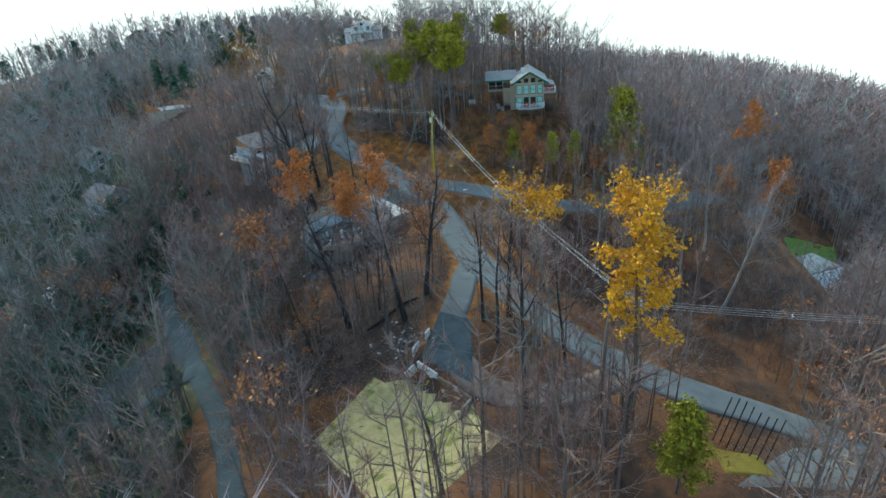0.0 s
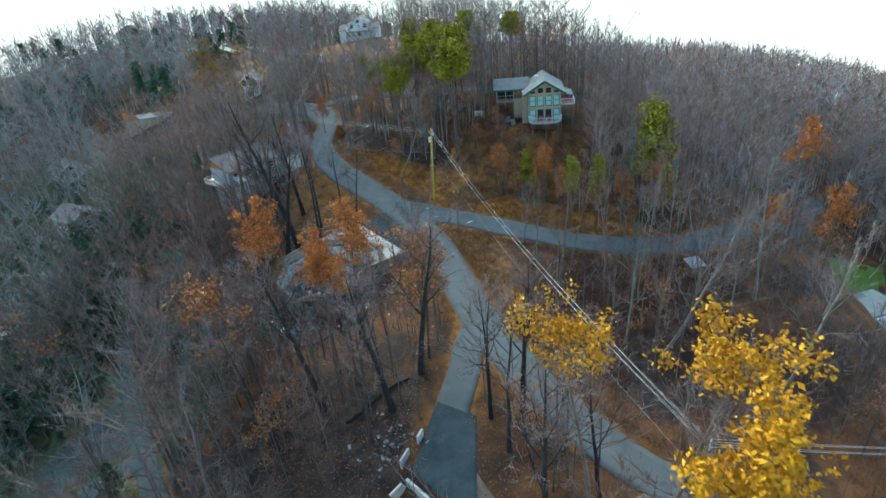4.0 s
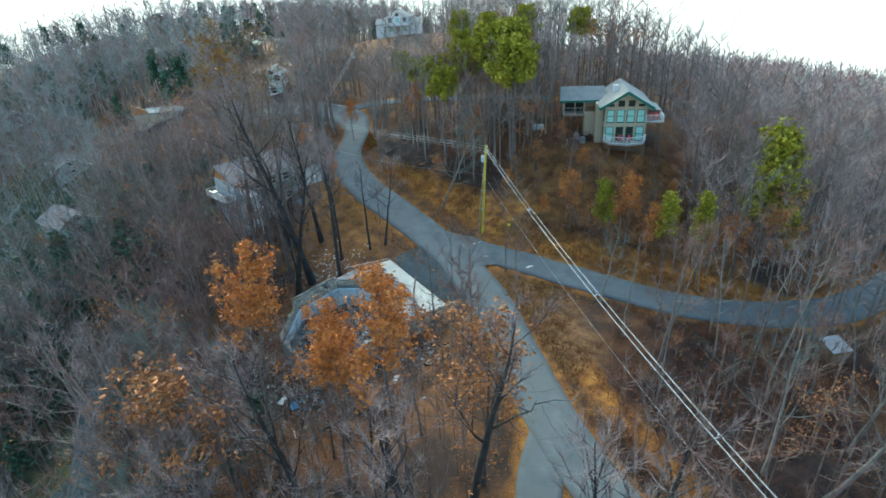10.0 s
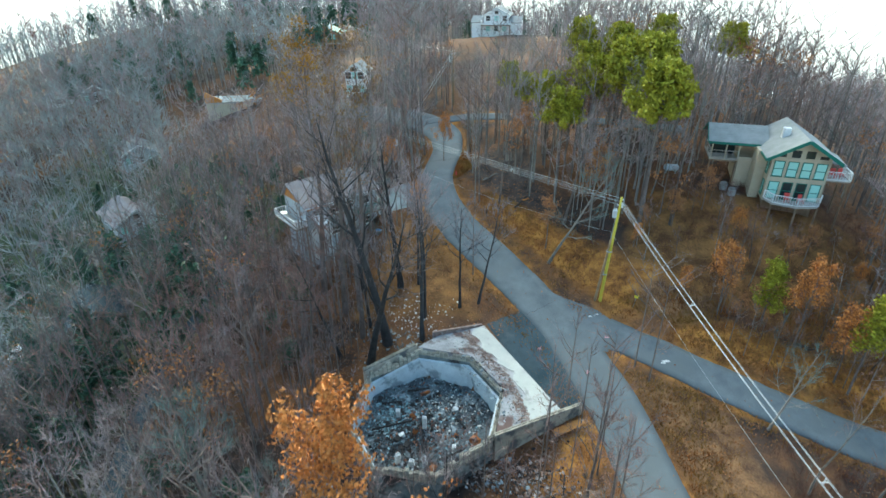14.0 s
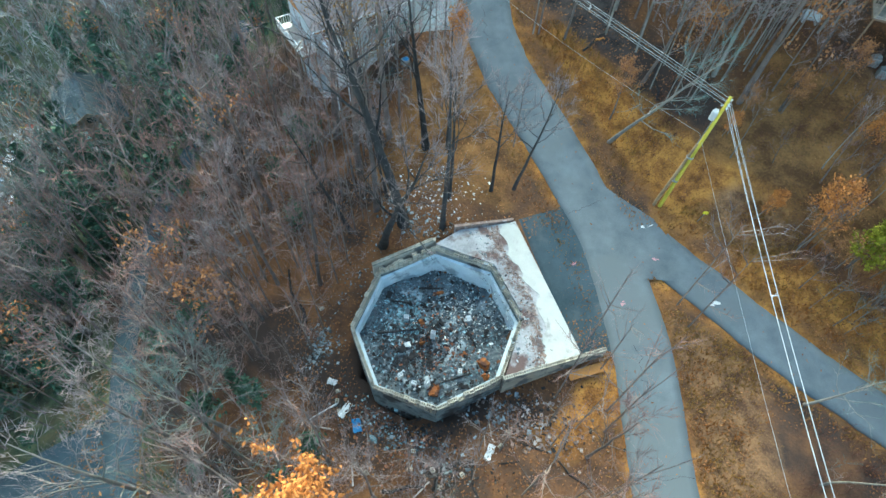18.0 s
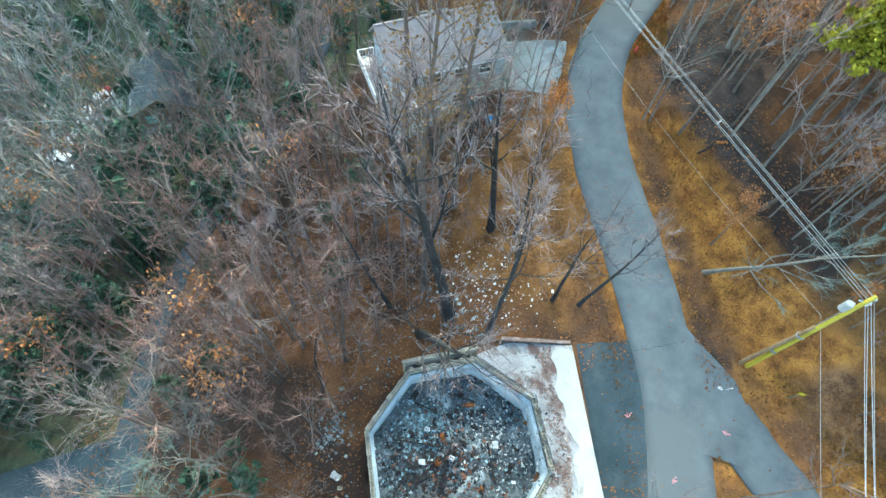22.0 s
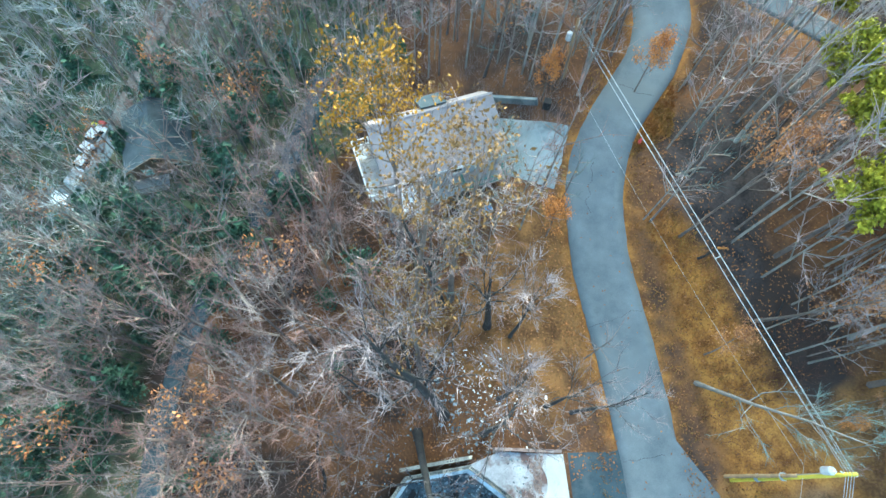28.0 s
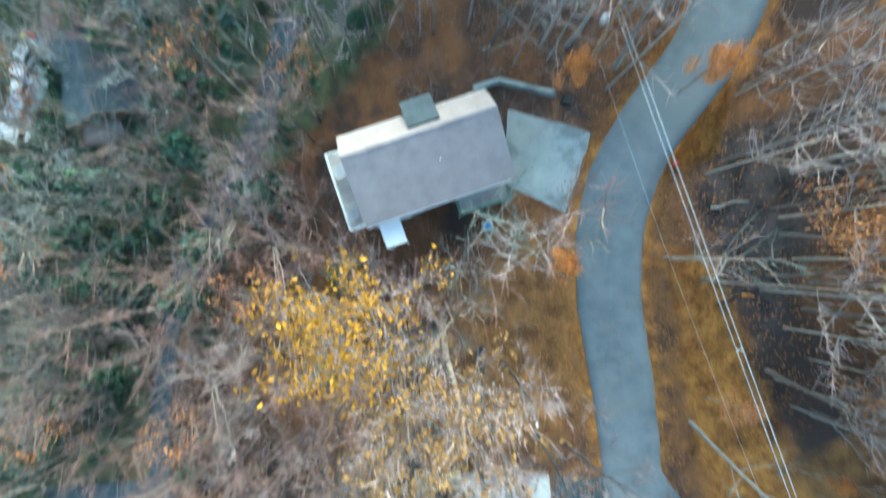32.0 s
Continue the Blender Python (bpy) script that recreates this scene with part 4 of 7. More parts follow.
# open views kept between the far houses and the valley: house on the plan, half width
VIEWS = [(-33.0, 138.5, 7), (-72.6, 143.6, 6), (-72.0, 113.0, 8), (-47.6, 115.2, 3.5), (9.0, 96.0, 6), (50.5, 88.5, 6), (63.0, 118.0, 7)]


def in_view(px, py, reach=34):
    if px < 0 and py < 100:
        return False
    for hx, hy, half in VIEWS:
        d = np.array([12.0 - hx, 30.0 - hy])
        far = np.hypot(*d)
        d = d / far
        a, b = (px - hx) * d[0] + (py - hy) * d[1], (px - hx) * d[1] - (py - hy) * d[0]
        if 0 < a < min(reach if hx < 30 else 46, far * 0.7) and abs(b) < (half if hx < 30 else half + 1):
            return True
    return False


def free(x, y, margin=1.2):
    px, py = x / S, y / S
    return all((px - a) ** 2 + (py - b) ** 2 > r * r for a, b, r in CLEAR) and road_gap(x, y)[0] > margin


def scatter(rng, count, x0, x1, y0, y1, gap, margin=1.2, taken=None):
    got = [] if taken is None else taken
    out = []
    for _ in range(count * 6):
        if len(out) >= count:
            break
        x, y = rng.uniform(x0, x1) * S, rng.uniform(y0, y1) * S
        if free(x, y, margin) and all((x - a) ** 2 + (y - b) ** 2 > gap * gap for a, b in got[-400:]):
            got.append((x, y))
            out.append((x, y))
    return out


# ---- the woods ----
TAKEN = []
rng = np.random.default_rng(11)
# trees that stand out by themselves: kind, plan place, turn, size, lean
SINGLE = [
    (BURNT[0], -19.4, 74.0, 20, 1.3, (0, -5)), (BURNT[0], -19.9, 72.0, 130, 1.1, (6, -16)), (BURNT[1], -16.7, 74.9, 60, 1.1, (0, 2)), (BURNT[1], -15.1, 78.9, 200, 0.8, (0, 0)),
    (BURNT[1], -13.7, 79.7, 15, 0.75, (-4, 10)), (BURNT[0], -21.4, 80.1, 80, 0.95, (0, -2)), (BURNT[2], -19.8, 80.6, 250, 1.1, (0, 0)), (BURNT[0], -24.8, 79.1, 10, 0.95, (2, -4)),
    (BURNT[2], -21.9, 75.4, 90, 1.0, (3, -10)), (BURNT[1], -22.8, 72.0, 40, 0.9, (0, -14)), (BURNT[2], -8.4, 60.4, 40, 1.0, (4, 0)), (BURNT[2], -17.6, 77.2, 300, 1.2, (0, 2)),
    (BURNT[0], -5.3, 49.7, 0, 0.95, (0, -3)), (BURNT[0], 0.7, 49.4, 70, 0.9, (0, -4)), (BURNT[0], 2.0, 53.0, 150, 0.95, (0, -5)), (BURNT[1], 8.2, 49.3, 30, 0.9, (0, 0)), (BURNT[1], 7.9, 50.6, 230, 0.8, (0, 0)),
    (BURNT[1], 9.7, 47.0, 300, 1.0, (0, 2)), (BURNT[0], 10.4, 50.4, 110, 0.85, (0, 2)), (BURNT[2], -2.5, 51.5, 210, 1.1, (0, -6)), (BURNT[2], -8.0, 46.5, 10, 1.2, (0, -8)), (BURNT[0], 12.6, 39.9, 65, 1.05, (0, 3)), (BURNT[1], 15.6, 44.0, 180, 1.0, (0, 6)),
    (GOLD, 18.7, 35.0, 0, 1.18, (0, 0)), (HONEY, 14.8, 37.4, 60, 1.08, (0, 0)), (HONEY, 18.0, 38.2, 200, 1.14, (0, 0)),
    (PINES[1], 22.2, 34.5, 0, 0.95, (0, 0)), (BARE[5], 8.6, 35.8, 0, 0.8, (0, 4)), (BARE[5], 12.0, 33.0, 80, 0.9, (0, 6)), (BARE[3], -16.5, 44.0, 140, 0.95, (0, -10)), (BARE[3], -22.0, 52.0, 40, 1.0, (0, -8)),
    (TALL_RUST, -11.8, 55.0, 0, 1.06, (0, 0)), (TALL_RUST, -0.8, 51.6, 120, 0.97, (0, 0)), (TALL_RUST, -3.4, 52.6, 220, 0.8, (0, 0)), (TALL_RUST, -6.0, 54.2, 310, 0.86, (0, 0)), (BROWN, 2.2, 54.8, 60, 1.15, (0, 0)), (BROWN, -13.0, 50.6, 200, 1.35, (0, 0)),
    (BARE[2], -0.4, 62.6, 20, 0.8, (0, 0)), (BARE[2], -1.8, 66.0, 210, 0.75, (0, 0)), (BARE[5], 0.6, 58.6, 130, 1.0, (0, 0)),
    (AMBER, -28.8, 78.4, 20, 1.32, (0, 0)), (FADED, -24.6, 79.8, 100, 1.32, (0, 0)), (FADED, -25.2, 76.5, 210, 1.36, (0, 0)), (FADED, -22.0, 74.2, 300, 1.08, (0, 0)),
    (BARE[4], -9.4, 86.4, 20, 0.85, (6, 20)), (BARE[4], -28.0, 86.0, 60, 0.8, (0, 0)), (RUST, -25.0, 98.0, 0, 0.6, (0, 0)), (RUST, -29.6, 93.9, 40, 0.55, (0, 0)), (RUST, -22.6, 86.8, 100, 0.55, (0, 0)), (BROWN, -10.2, 88.0, 100, 0.5, (0, 0)),
    (PINES[1], 22.7, 87.6, 0, 1.65, (0, 0)), (PINES[1], 25.4, 88.6, 40, 0.6, (0, 0)), (PINES[1], 7.7, 84.8, 0, 0.7, (0, 0)), (PINES[2], 13.2, 80.8, 90, 0.85, (0, 0)), (PINES[2], 16.2, 81.4, 140, 0.9, (0, 0)),
    (RUST, 10.0, 83.6, 0, 0.8, (0, 0)), (RUST, 4.6, 84.6, 80, 0.7, (0, 0)), (RUST, 12.4, 81.4, 30, 0.7, (0, 0)), (RUST, 19.4, 83.0, 70, 0.7, (0, 0)), (BROWN, 23.0, 83.4, 170, 0.8, (0, 0)), (BROWN, 16.0, 80.6, 20, 0.6, (0, 0)),
    (BARE[3], 21.0, 60.7, 20, 1.0, (4, 16)), (BARE[4], 18.2, 61.6, 110, 0.8, (0, 10)), (BARE[4], 8.0, 75.4, 70, 0.55, (0, 0)), (SLIM[0], 13.4, 72.5, 0, 0.8, (0, 4)), (SLIM[2], 16.8, 72.0, 60, 0.8, (0, 6)), (BARE[3], 24.5, 66.0, 260, 0.9, (0, 14)),
    (BARE[3], 31.0, 61.0, 20, 1.0, (0, 10)), (TALL_RUST, 39.5, 88.5, 60, 1.0, (0, 0)), (RUST, 44.0, 88.0, 160, 1.3, (0, 0)), (RUST, 36.0, 84.0, 160, 0.9, (0, 0)),
    (BURNT[0], 62.5, 104.0, 10, 0.9, (0, 6)), (BURNT[0], 66.0, 107.0, 80, 0.9, (0, 8)),
]
for px, py, size in ((-10.8, 103.0, 0.95), (-6.0, 97.4, 1.2), (-2.6, 92.6, 1.25), (-11.2, 95.0, 0.9), (-16.4, 101.0, 0.75), (-13.6, 99.0, 0.85), (-4.0, 101.0, 1.1), (-8.2, 106.4, 1.0), (-5.6, 104.6, 1.0), (-9.4, 99.0, 1.0), (-13.0, 110.6, 0.9), (-4.5, 113.0, 0.9), (3.0, 114.0, 0.9), (-19.5, 104.6, 0.7)):
    SINGLE.append((PINES[0], px, py, (px * 37) % 360, size, (0, 0)))
for px, py, size in ((-15.4, 96.6, 0.8), (-7.4, 93.6, 0.7), (-14.6, 104.0, 0.8)):
    SINGLE.append((BROWN, px, py, (px * 51) % 360, size, (0, 0)))
for kind, px, py, turn, size, lean in SINGLE:
    plant(kind, px * S, py * S, turn, size, lean)
    TAKEN.append((px * S, py * S))

# trees along the way, one by one
for count, x0, x1, y0, y1, kinds, gap in (
        (24, -32, -10, 40, 60, (BARE[0], BARE[1], BARE[4], BARE[4], BARE[3]), 3.2), (34, -44, -22, 56, 82, (BARE[0], BARE[2], BARE[2], BARE[5], BARE[5]), 3.4),
        (11, 8, 30, 60, 75, (BARE[2], SLIM[0], SLIM[2], BARE[5]), 3.4), (40, 2, 30, 84, 98, (SLIM[0], SLIM[1], SLIM[2], BARE[1], BARE[5]), 2.6),
        (38, -18, 2, 90, 108, (SLIM[0], SLIM[1], BARE[1], BARE[3]), 2.8), (22, -46, -28, 92, 112, (BARE[4], BARE[3], BARE[2], BARE[0]), 3.4),
        (18, 22, 42, 50, 80, (BARE[3], SLIM[0], BARE[2], SLIM[2]), 4), (10, 8, 20, 30, 46, (BARE[0], BARE[5]), 3), (14, -10, 2, 44, 60, (BARE[1], BARE[5], BURNT[2], SLIM[1]), 3)):
    for x, y in scatter(rng, count, x0, x1, y0, y1, gap, 1.0, TAKEN):
        if in_view(x / S, y / S, 14):
            continue
        plant(kinds[int(rng.integers(0, len(kinds)))], x, y, rng.uniform(0, 360), rng.uniform(0.6, 1.05), (rng.normal(0, 3), rng.normal(0, 3)), "woodland trees")
for x, y in scatter(rng, 26, -62, -26, 40, 96, 4, 1.0):
    plant(BUSH[0], x, y, rng.uniform(0, 360), rng.uniform(0.8, 1.8), (0, 0), "evergreen shrubs")

# slim pale trunks on the scorched bank above the upper bend
for x, y in scatter(rng, 26, -17, 6, 88, 103, 2.2, 1.5, TAKEN):
    plant(SLIM[2 * int(rng.integers(0, 2))], x, y, rng.uniform(0, 360), rng.uniform(0.6, 0.95), (rng.normal(0, 5), rng.normal(0, 5)), "slim trunks on the scorched bank")

# saplings and low oaks on the bank below the tan house
for _ in range(95):
    px, py = rng.uniform(-3, 23), rng.uniform(82.5, 97)
    if road_gap(px * S, py * S)[0] < 1.5 or (px - 9) ** 2 + (py - 98) ** 2 < 36 or (px + 1.5) ** 2 + (py - 84.5) ** 2 < 9:
        continue
    low = (RUST, BROWN, BARE[5], BARE[2], SLIM[0], BARE[5])[int(rng.integers(0, 6))]
    plant(low, px * S, py * S, rng.uniform(0, 360), rng.uniform(0.24, 0.46), (rng.normal(0, 4), rng.normal(0, 4)), "saplings on the bank")

# the wider woods
NEAR_PAT = [low_tree(70 + i, h, 84, 0.022, r, twig=2.0) for i, (h, r) in enumerate(((17, 0.22), (14, 0.28), (16, 0.2), (11, 0.3), (18, 0.24)))]
FAR_PAT = [low_tree(75 + i, h, 36, 0.055, r, 4, twig=3.0) for i, (h, r) in enumerate(((16, 0.24), (14, 0.28), (15, 0.2)))]
SKY_PAT = [low_tree(78 + i, h, 13, 0.13, 0.22, 1, twig=4.2) for i, h in enumerate((15, 13, 16))]
LEAF_PAT = [low_tree(80 + i, 12, 60, 0.02, 0.26, leaf=280, leaf_size=0.2) for i in range(2)]
WIDE = {}
rng = np.random.default_rng(12)
cells = {}
# zones of the plan: bounds, trees, far pattern or near
for x0, x1, y0, y1, want, far in ((-62, 48, 28, 118, 2800, False), (-135, -62, 46, 150, 1500, True), (-62, 62, 118, 170, 900, True), (48, 120, 62, 160, 1700, True), (-230, -62, 120, 300, 1800, 2), (-62, 60, 168, 300, 1500, 2), (50, 190, 150, 320, 4200, 2), (-62, 70, -40, 27, 900, 2)):
    got = 0
    for _ in range(want * 5):
        if got >= want:
            break
        px, py = rng.uniform(x0, x1), rng.uniform(y0, y1)
        x, y = px * S, py * S
        size = rng.uniform(0.6, 1.15)
        # sparse where the slope was cleared by the fire
        thin = (-24 < px < 2 and 56 < py < 84) or (4 < px < 34 and 50 < py < 77) or (-34 < px < -20 and 40 < py < 58) or (-10 < px < 12 and 40 < py < 56)
        if in_view(px, py):
            size *= 0.42 if px < 30 else 0.6
        if (thin and rng.uniform() < 0.75) or (px > -20 and not far and 80 < py < 104 and rng.uniform() < 0.55):
            continue
        key = (int(x // 2.2), int(y // 2.2))
        if key in cells or not free(x, y, 1.0):
            continue
        cells[key] = 1
        got += 1
        w = rng.uniform()
        west = (px < -41 and py < 84) or (px < -64 and py < 150) or (px < -12 and py < 54)
        valley = -36 <= px < -20 and py < 90
        tone = "leafy" if w < (0.02 if west else 0.06) and not far else "pale" if w < (0.62 if west else 0.12) else "red" if w < (0.84 if west else 0.7 if valley else 0.6) else "grey"
        # far and upper trees take the haze-paled tones
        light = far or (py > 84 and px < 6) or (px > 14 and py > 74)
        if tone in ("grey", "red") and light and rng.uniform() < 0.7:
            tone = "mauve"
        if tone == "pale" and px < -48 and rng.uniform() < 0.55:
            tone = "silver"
        WIDE.setdefault((tone, far), []).append((x, y, size * (0.7 if thin else 1.0)))
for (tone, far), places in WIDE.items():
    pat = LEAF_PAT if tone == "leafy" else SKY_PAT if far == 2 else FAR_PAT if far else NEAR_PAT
    # far trunks get pale bark too, as painted haze
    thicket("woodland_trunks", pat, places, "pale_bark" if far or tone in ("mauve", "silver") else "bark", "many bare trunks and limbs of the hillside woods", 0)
    thicket("woodland_twigs", pat, places, "twig_grey_hazed" if far and tone in ("grey", "pale") else {"grey": "twig", "mauve": "twig_mauve_hazed", "silver": "twig_grey_hazed", "red": "twig_red", "pale": "twig_green", "leafy": "twig_red"}[tone], "fine leafless twigs of the hillside woods", 1)
    if tone == "leafy":
        thicket("woodland_leaves", LEAF_PAT, places, "brown_leaf", "dry brown leaves still on the woodland oaks", 2)
PLOW = [(None, None, conifer(np.random.default_rng(90), 11, 0.16, 380, leaf=0.5)[1])]
thicket("evergreen_woods", PLOW, [(rng.uniform(-170, 0) * S, rng.uniform(150, 240) * S, rng.uniform(0.6, 1.1)) for _ in range(80)] + [(rng.uniform(-130, -70) * S, rng.uniform(110, 160) * S, rng.uniform(0.6, 1.0)) for _ in range(50)], "dark_needle", "dark evergreens along the ridge", 2)
thicket("evergreen_understorey", PLOW, [(x, y, rng.uniform(0.25, 0.6)) for x, y in scatter(rng, 150, -84, -38, 38, 96, 2.5, 1.0) + scatter(rng, 60, -46, -14, 30, 60, 2.5, 1.0) + scatter(rng, 90, -56, -41, 42, 72, 2.5, 1.0)], "dark_needle", "dark green undergrowth below the bare trees", 2)
thicket("evergreen_woods", PLOW, [(x, y, rng.uniform(0.55, 0.95)) for x, y in scatter(rng, 46, -70, -37, 40, 80, 4, 1.5)], "dark_needle", "dark green evergreens in the valley", 2)


# ---- the burnt-out foundation beside the road ----
RUIN = (-13.2 * S, 68.3 * S)
R_OUT, WALL = 5.45 * S, 0.3
ANGLES = [math.radians(32 + 45 * k) for k in range(8)]
TOPS = (35.1, 35.2, 35.1, 34.3, 33.5, 33.1, 33.9, 35.0)
PIT = 31.7
SLAB_Z = 35.35


def corner(k, r):
    a = ANGLES[k % 8]
    return Vector((RUIN[0] + r * math.cos(a), RUIN[1] + r * math.sin(a)))


ruin = empty("foundation_ruin", pose(*RUIN, PIT), "burnt-out eight-sided block basement full of ash and rubble", "ruin")
HOME = Matrix.Translation((-RUIN[0], -RUIN[1], -PIT))


def local(me_or_bm):
    me_or_bm.transform(HOME)
    return me_or_bm


bm = bmesh.new()
for y in (-0.115, 0.115):
    box(bm, (0.39, 0.06, 0.19), (0, y, 0.095))
for x in (-0.17, 0, 0.17):
    box(bm, (0.05, 0.17, 0.186), (x, 0, 0.093))
BLOCK = bpy.data.meshes.new("block")
bm.to_mesh(BLOCK)
bm.free()
BLOCK.materials.append(M["block"])

PALE_BLOCK = BLOCK.copy()
PALE_BLOCK.materials.clear()
PALE_BLOCK.materials.append(M["plate"])
rng = np.random.default_rng(3)
for k in range(8):
    a, b, c, d = corner(k, R_OUT), corner(k + 1, R_OUT), corner(k + 1, R_OUT - WALL), corner(k, R_OUT - WALL)
    low = min(TOPS[k], TOPS[(k + 1) % 8]) - 0.42
    bm = prism(bmesh.new(), [a, b, c, d], 28.6, low)
    part("wall", local(bm), M["burnt_block"], ruin, "soot-stained block wall")
    e, f = corner(k + 1, R_OUT - WALL - 0.3), corner(k, R_OUT - WALL - 0.3)
    c2, d2 = corner(k + 1, R_OUT - WALL - 0.02), corner(k, R_OUT - WALL - 0.02)
    t0, t1 = TOPS[k] - 0.85, TOPS[(k + 1) % 8] - 0.85
    bm = prism(bmesh.new(), [d2, c2, e, f], 31.0, [t0, t1, t1, t0])
    part("inner_wall", local(bm), M["liner"], ruin, "pale rendered inner wall with a ledge")
    # hollow blocks of the broken top courses
    m0, m1 = (a + d) / 2, (b + c) / 2
    along = m1 - m0
    n = int(along.length / 0.41)
    turn = math.atan2(along.y, along.x)
    for i in range(n):
        g = (i + 0.5) / n
        p = m0 + along * g
        want = TOPS[k] * (1 - g) + TOPS[(k + 1) % 8] * g + rng.normal(0, 0.13)
        for j in range(max(1, int(round((want - low) / 0.2)))):
            ob = fixed("block", BLOCK, None, ruin)
            ob.matrix_local = HOME @ pose(p.x, p.y, low + 0.2 * j + 0.002, 0, 0, math.degrees(turn) + rng.normal(0, 0.6))

k0, k1 = corner(3, R_OUT + 0.75), corner(2, R_OUT + 0.75)
back0, back1 = corner(3, R_OUT + 0.02), corner(2, R_OUT + 0.02)
bm = prism(bmesh.new(), [k0, k1, back1.lerp(k1, 0.6), back0.lerp(k0, 0.6)], 31.0, [34.5, 35.3, 35.3, 34.5])
part("outer_wall", local(bm), M["block"], ruin, "beige outer block wall")
along = k1 - k0
for i in range(int(along.length / 0.41)):
    p = k0 + along * ((i + 0.5) * 0.41 / along.length)
    ob = fixed("block", BLOCK, None, ruin)
    ob.matrix_local = HOME @ pose(p.x + 0.08, p.y - 0.12, 34.45 + 0.85 * (i + 0.5) * 0.41 / along.length, 0, 0, math.degrees(math.atan2(along.y, along.x)))

# the floor of ash, heaped unevenly
ax = np.linspace(-R_OUT, R_OUT, 46)
AX, AY = np.meshgrid(ax, ax)
inside = np.hypot(AX, AY) < R_OUT - 0.35
AZ = 0.25 * np.sin(AX * 1.1 + 0.6) * np.sin(AY * 0.9) + rng.normal(0, 0.07, AX.shape) + 0.25 * (AX > 2) + 0.25
ids = np.arange(AX.size).reshape(AX.shape)
q = np.stack([ids[:-1, :-1], ids[:-1, 1:], ids[1:, 1:], ids[1:, :-1]], -1).reshape(-1, 4)
keep = inside.ravel()[q].all(1)
ash = fixed("ash_floor", tri_mesh("ash_floor", np.c_[AX.ravel(), AY.ravel(), AZ.ravel()], q[keep], False), M["ash"], ruin, "grey ash and charred rubble floor")


def chunks(rng, count, place, small, large, flat=0.6):
    """Broken lumps: six-sided stones with knocked-off corners."""
    cube = np.array([(x, y, z) for z in (-1, 1) for y in (-1, 1) for x in (-1, 1)], float)
    f = np.array([(0, 2, 3), (0, 3, 1), (4, 5, 7), (4, 7, 6), (0, 1, 5), (0, 5, 4), (2, 6, 7), (2, 7, 3), (0, 4, 6), (0, 6, 2), (1, 3, 7), (1, 7, 5)])
    vs, fs = [], []
    for i in range(count):
        s = small * (large / small) ** (rng.uniform() ** 2.2) * np.array([rng.uniform(0.6, 1.6), rng.uniform(0.5, 1.1), rng.uniform(0.3, 0.9) * flat]) * 0.5
        v = cube * s * rng.uniform(0.6, 1.15, cube.shape)
        a, b = rng.uniform(0, 6.28), rng.normal(0, 0.35)
        v = v @ np.array([[1, 0, 0], [0, math.cos(b), -math.sin(b)], [0, math.sin(b), math.cos(b)]]) @ np.array([[math.cos(a), -math.sin(a), 0], [math.sin(a), math.cos(a), 0], [0, 0, 1]])
        vs.append(v + place(rng))
        fs.append(f + 8 * i)
    return np.concatenate(vs), np.concatenate(fs)


def pit_place(rng):
    r, a = (R_OUT - 0.8) * math.sqrt(rng.uniform()), rng.uniform(0, 6.28)
    x, y = r * math.cos(a), r * math.sin(a)
    return np.array([x, y, 0.25 * math.sin(x * 1.1 + 0.6) * math.sin(y * 0.9) + 0.25 * (x > 2) + 0.3])


heap = fixed("rubble", tri_mesh("rubble", *chunks(rng, 3200, pit_place, 0.03, 0.28)), M["rubble"], ruin, "broken masonry and ash-grey debris")
heap["kind"] = "stuff"


def pit_zone(cx, cy, wide):
    """Places scattered round one part of the pit floor."""
    def spot(rng):
        while True:
            x, y = rng.normal(cx, wide), rng.normal(cy, wide)
            if math.hypot(x, y) < R_OUT - 0.7:
                return np.array([x, y, 0.25 * math.sin(x * 1.1 + 0.6) * math.sin(y * 0.9) + 0.25 * (x > 2) + 0.32])
    return spot


for count, cx, cy, wide, small, large, material, label in (
        (900, 1.2, 3.0, 1.5, 0.03, 0.2, "pale_rubble", "cream and white crumbled masonry"), (1300, -0.6, -2.6, 1.7, 0.04, 0.3, "char", "black charcoal and burnt timber lumps"),
        (900, -3.0, -0.4, 1.3, 0.04, 0.28, "teal_ash", "blue-green lumps of ash"), (800, 0.6, -1.0, 2.0, 0.03, 0.26, "rust_chip", "dark rusty scraps in the ash"), (240, 0.0, 0.0, 2.6, 0.12, 0.55, "char", "charred splinters")):
    more = fixed("rubble", tri_mesh("rubble", *chunks(rng, count, pit_zone(cx, cy, wide), small, large)), M[material], ruin, label)
    more["kind"] = "stuff"
for count, material, label in ((1500, "teal_ash", "blue-grey lumps of ash"), (500, "rust_chip", "rusty scraps in the ash"), (110, "plate", "white chips of plaster"), (500, "char", "black charcoal lumps")):
    more = fixed("rubble", tri_mesh("rubble", *chunks(rng, count, pit_place, 0.03, 0.24)), M[material], ruin, label)
    more["kind"] = "stuff"


def heap_at(px, py, spread, count, small, large, material, label):
    x0, y0 = px * S, py * S

    def spot(r):
        x, y = x0 + r.normal(0, spread[0]), y0 + r.normal(0, spread[1])
        return np.array([x, y, lz(x, y) + 0.05])
    ob = fixed("debris", tri_mesh("debris", *chunks(rng, count, spot, small, large)), M[material])
    return tagged(ob, label, "debris", kind="stuff")


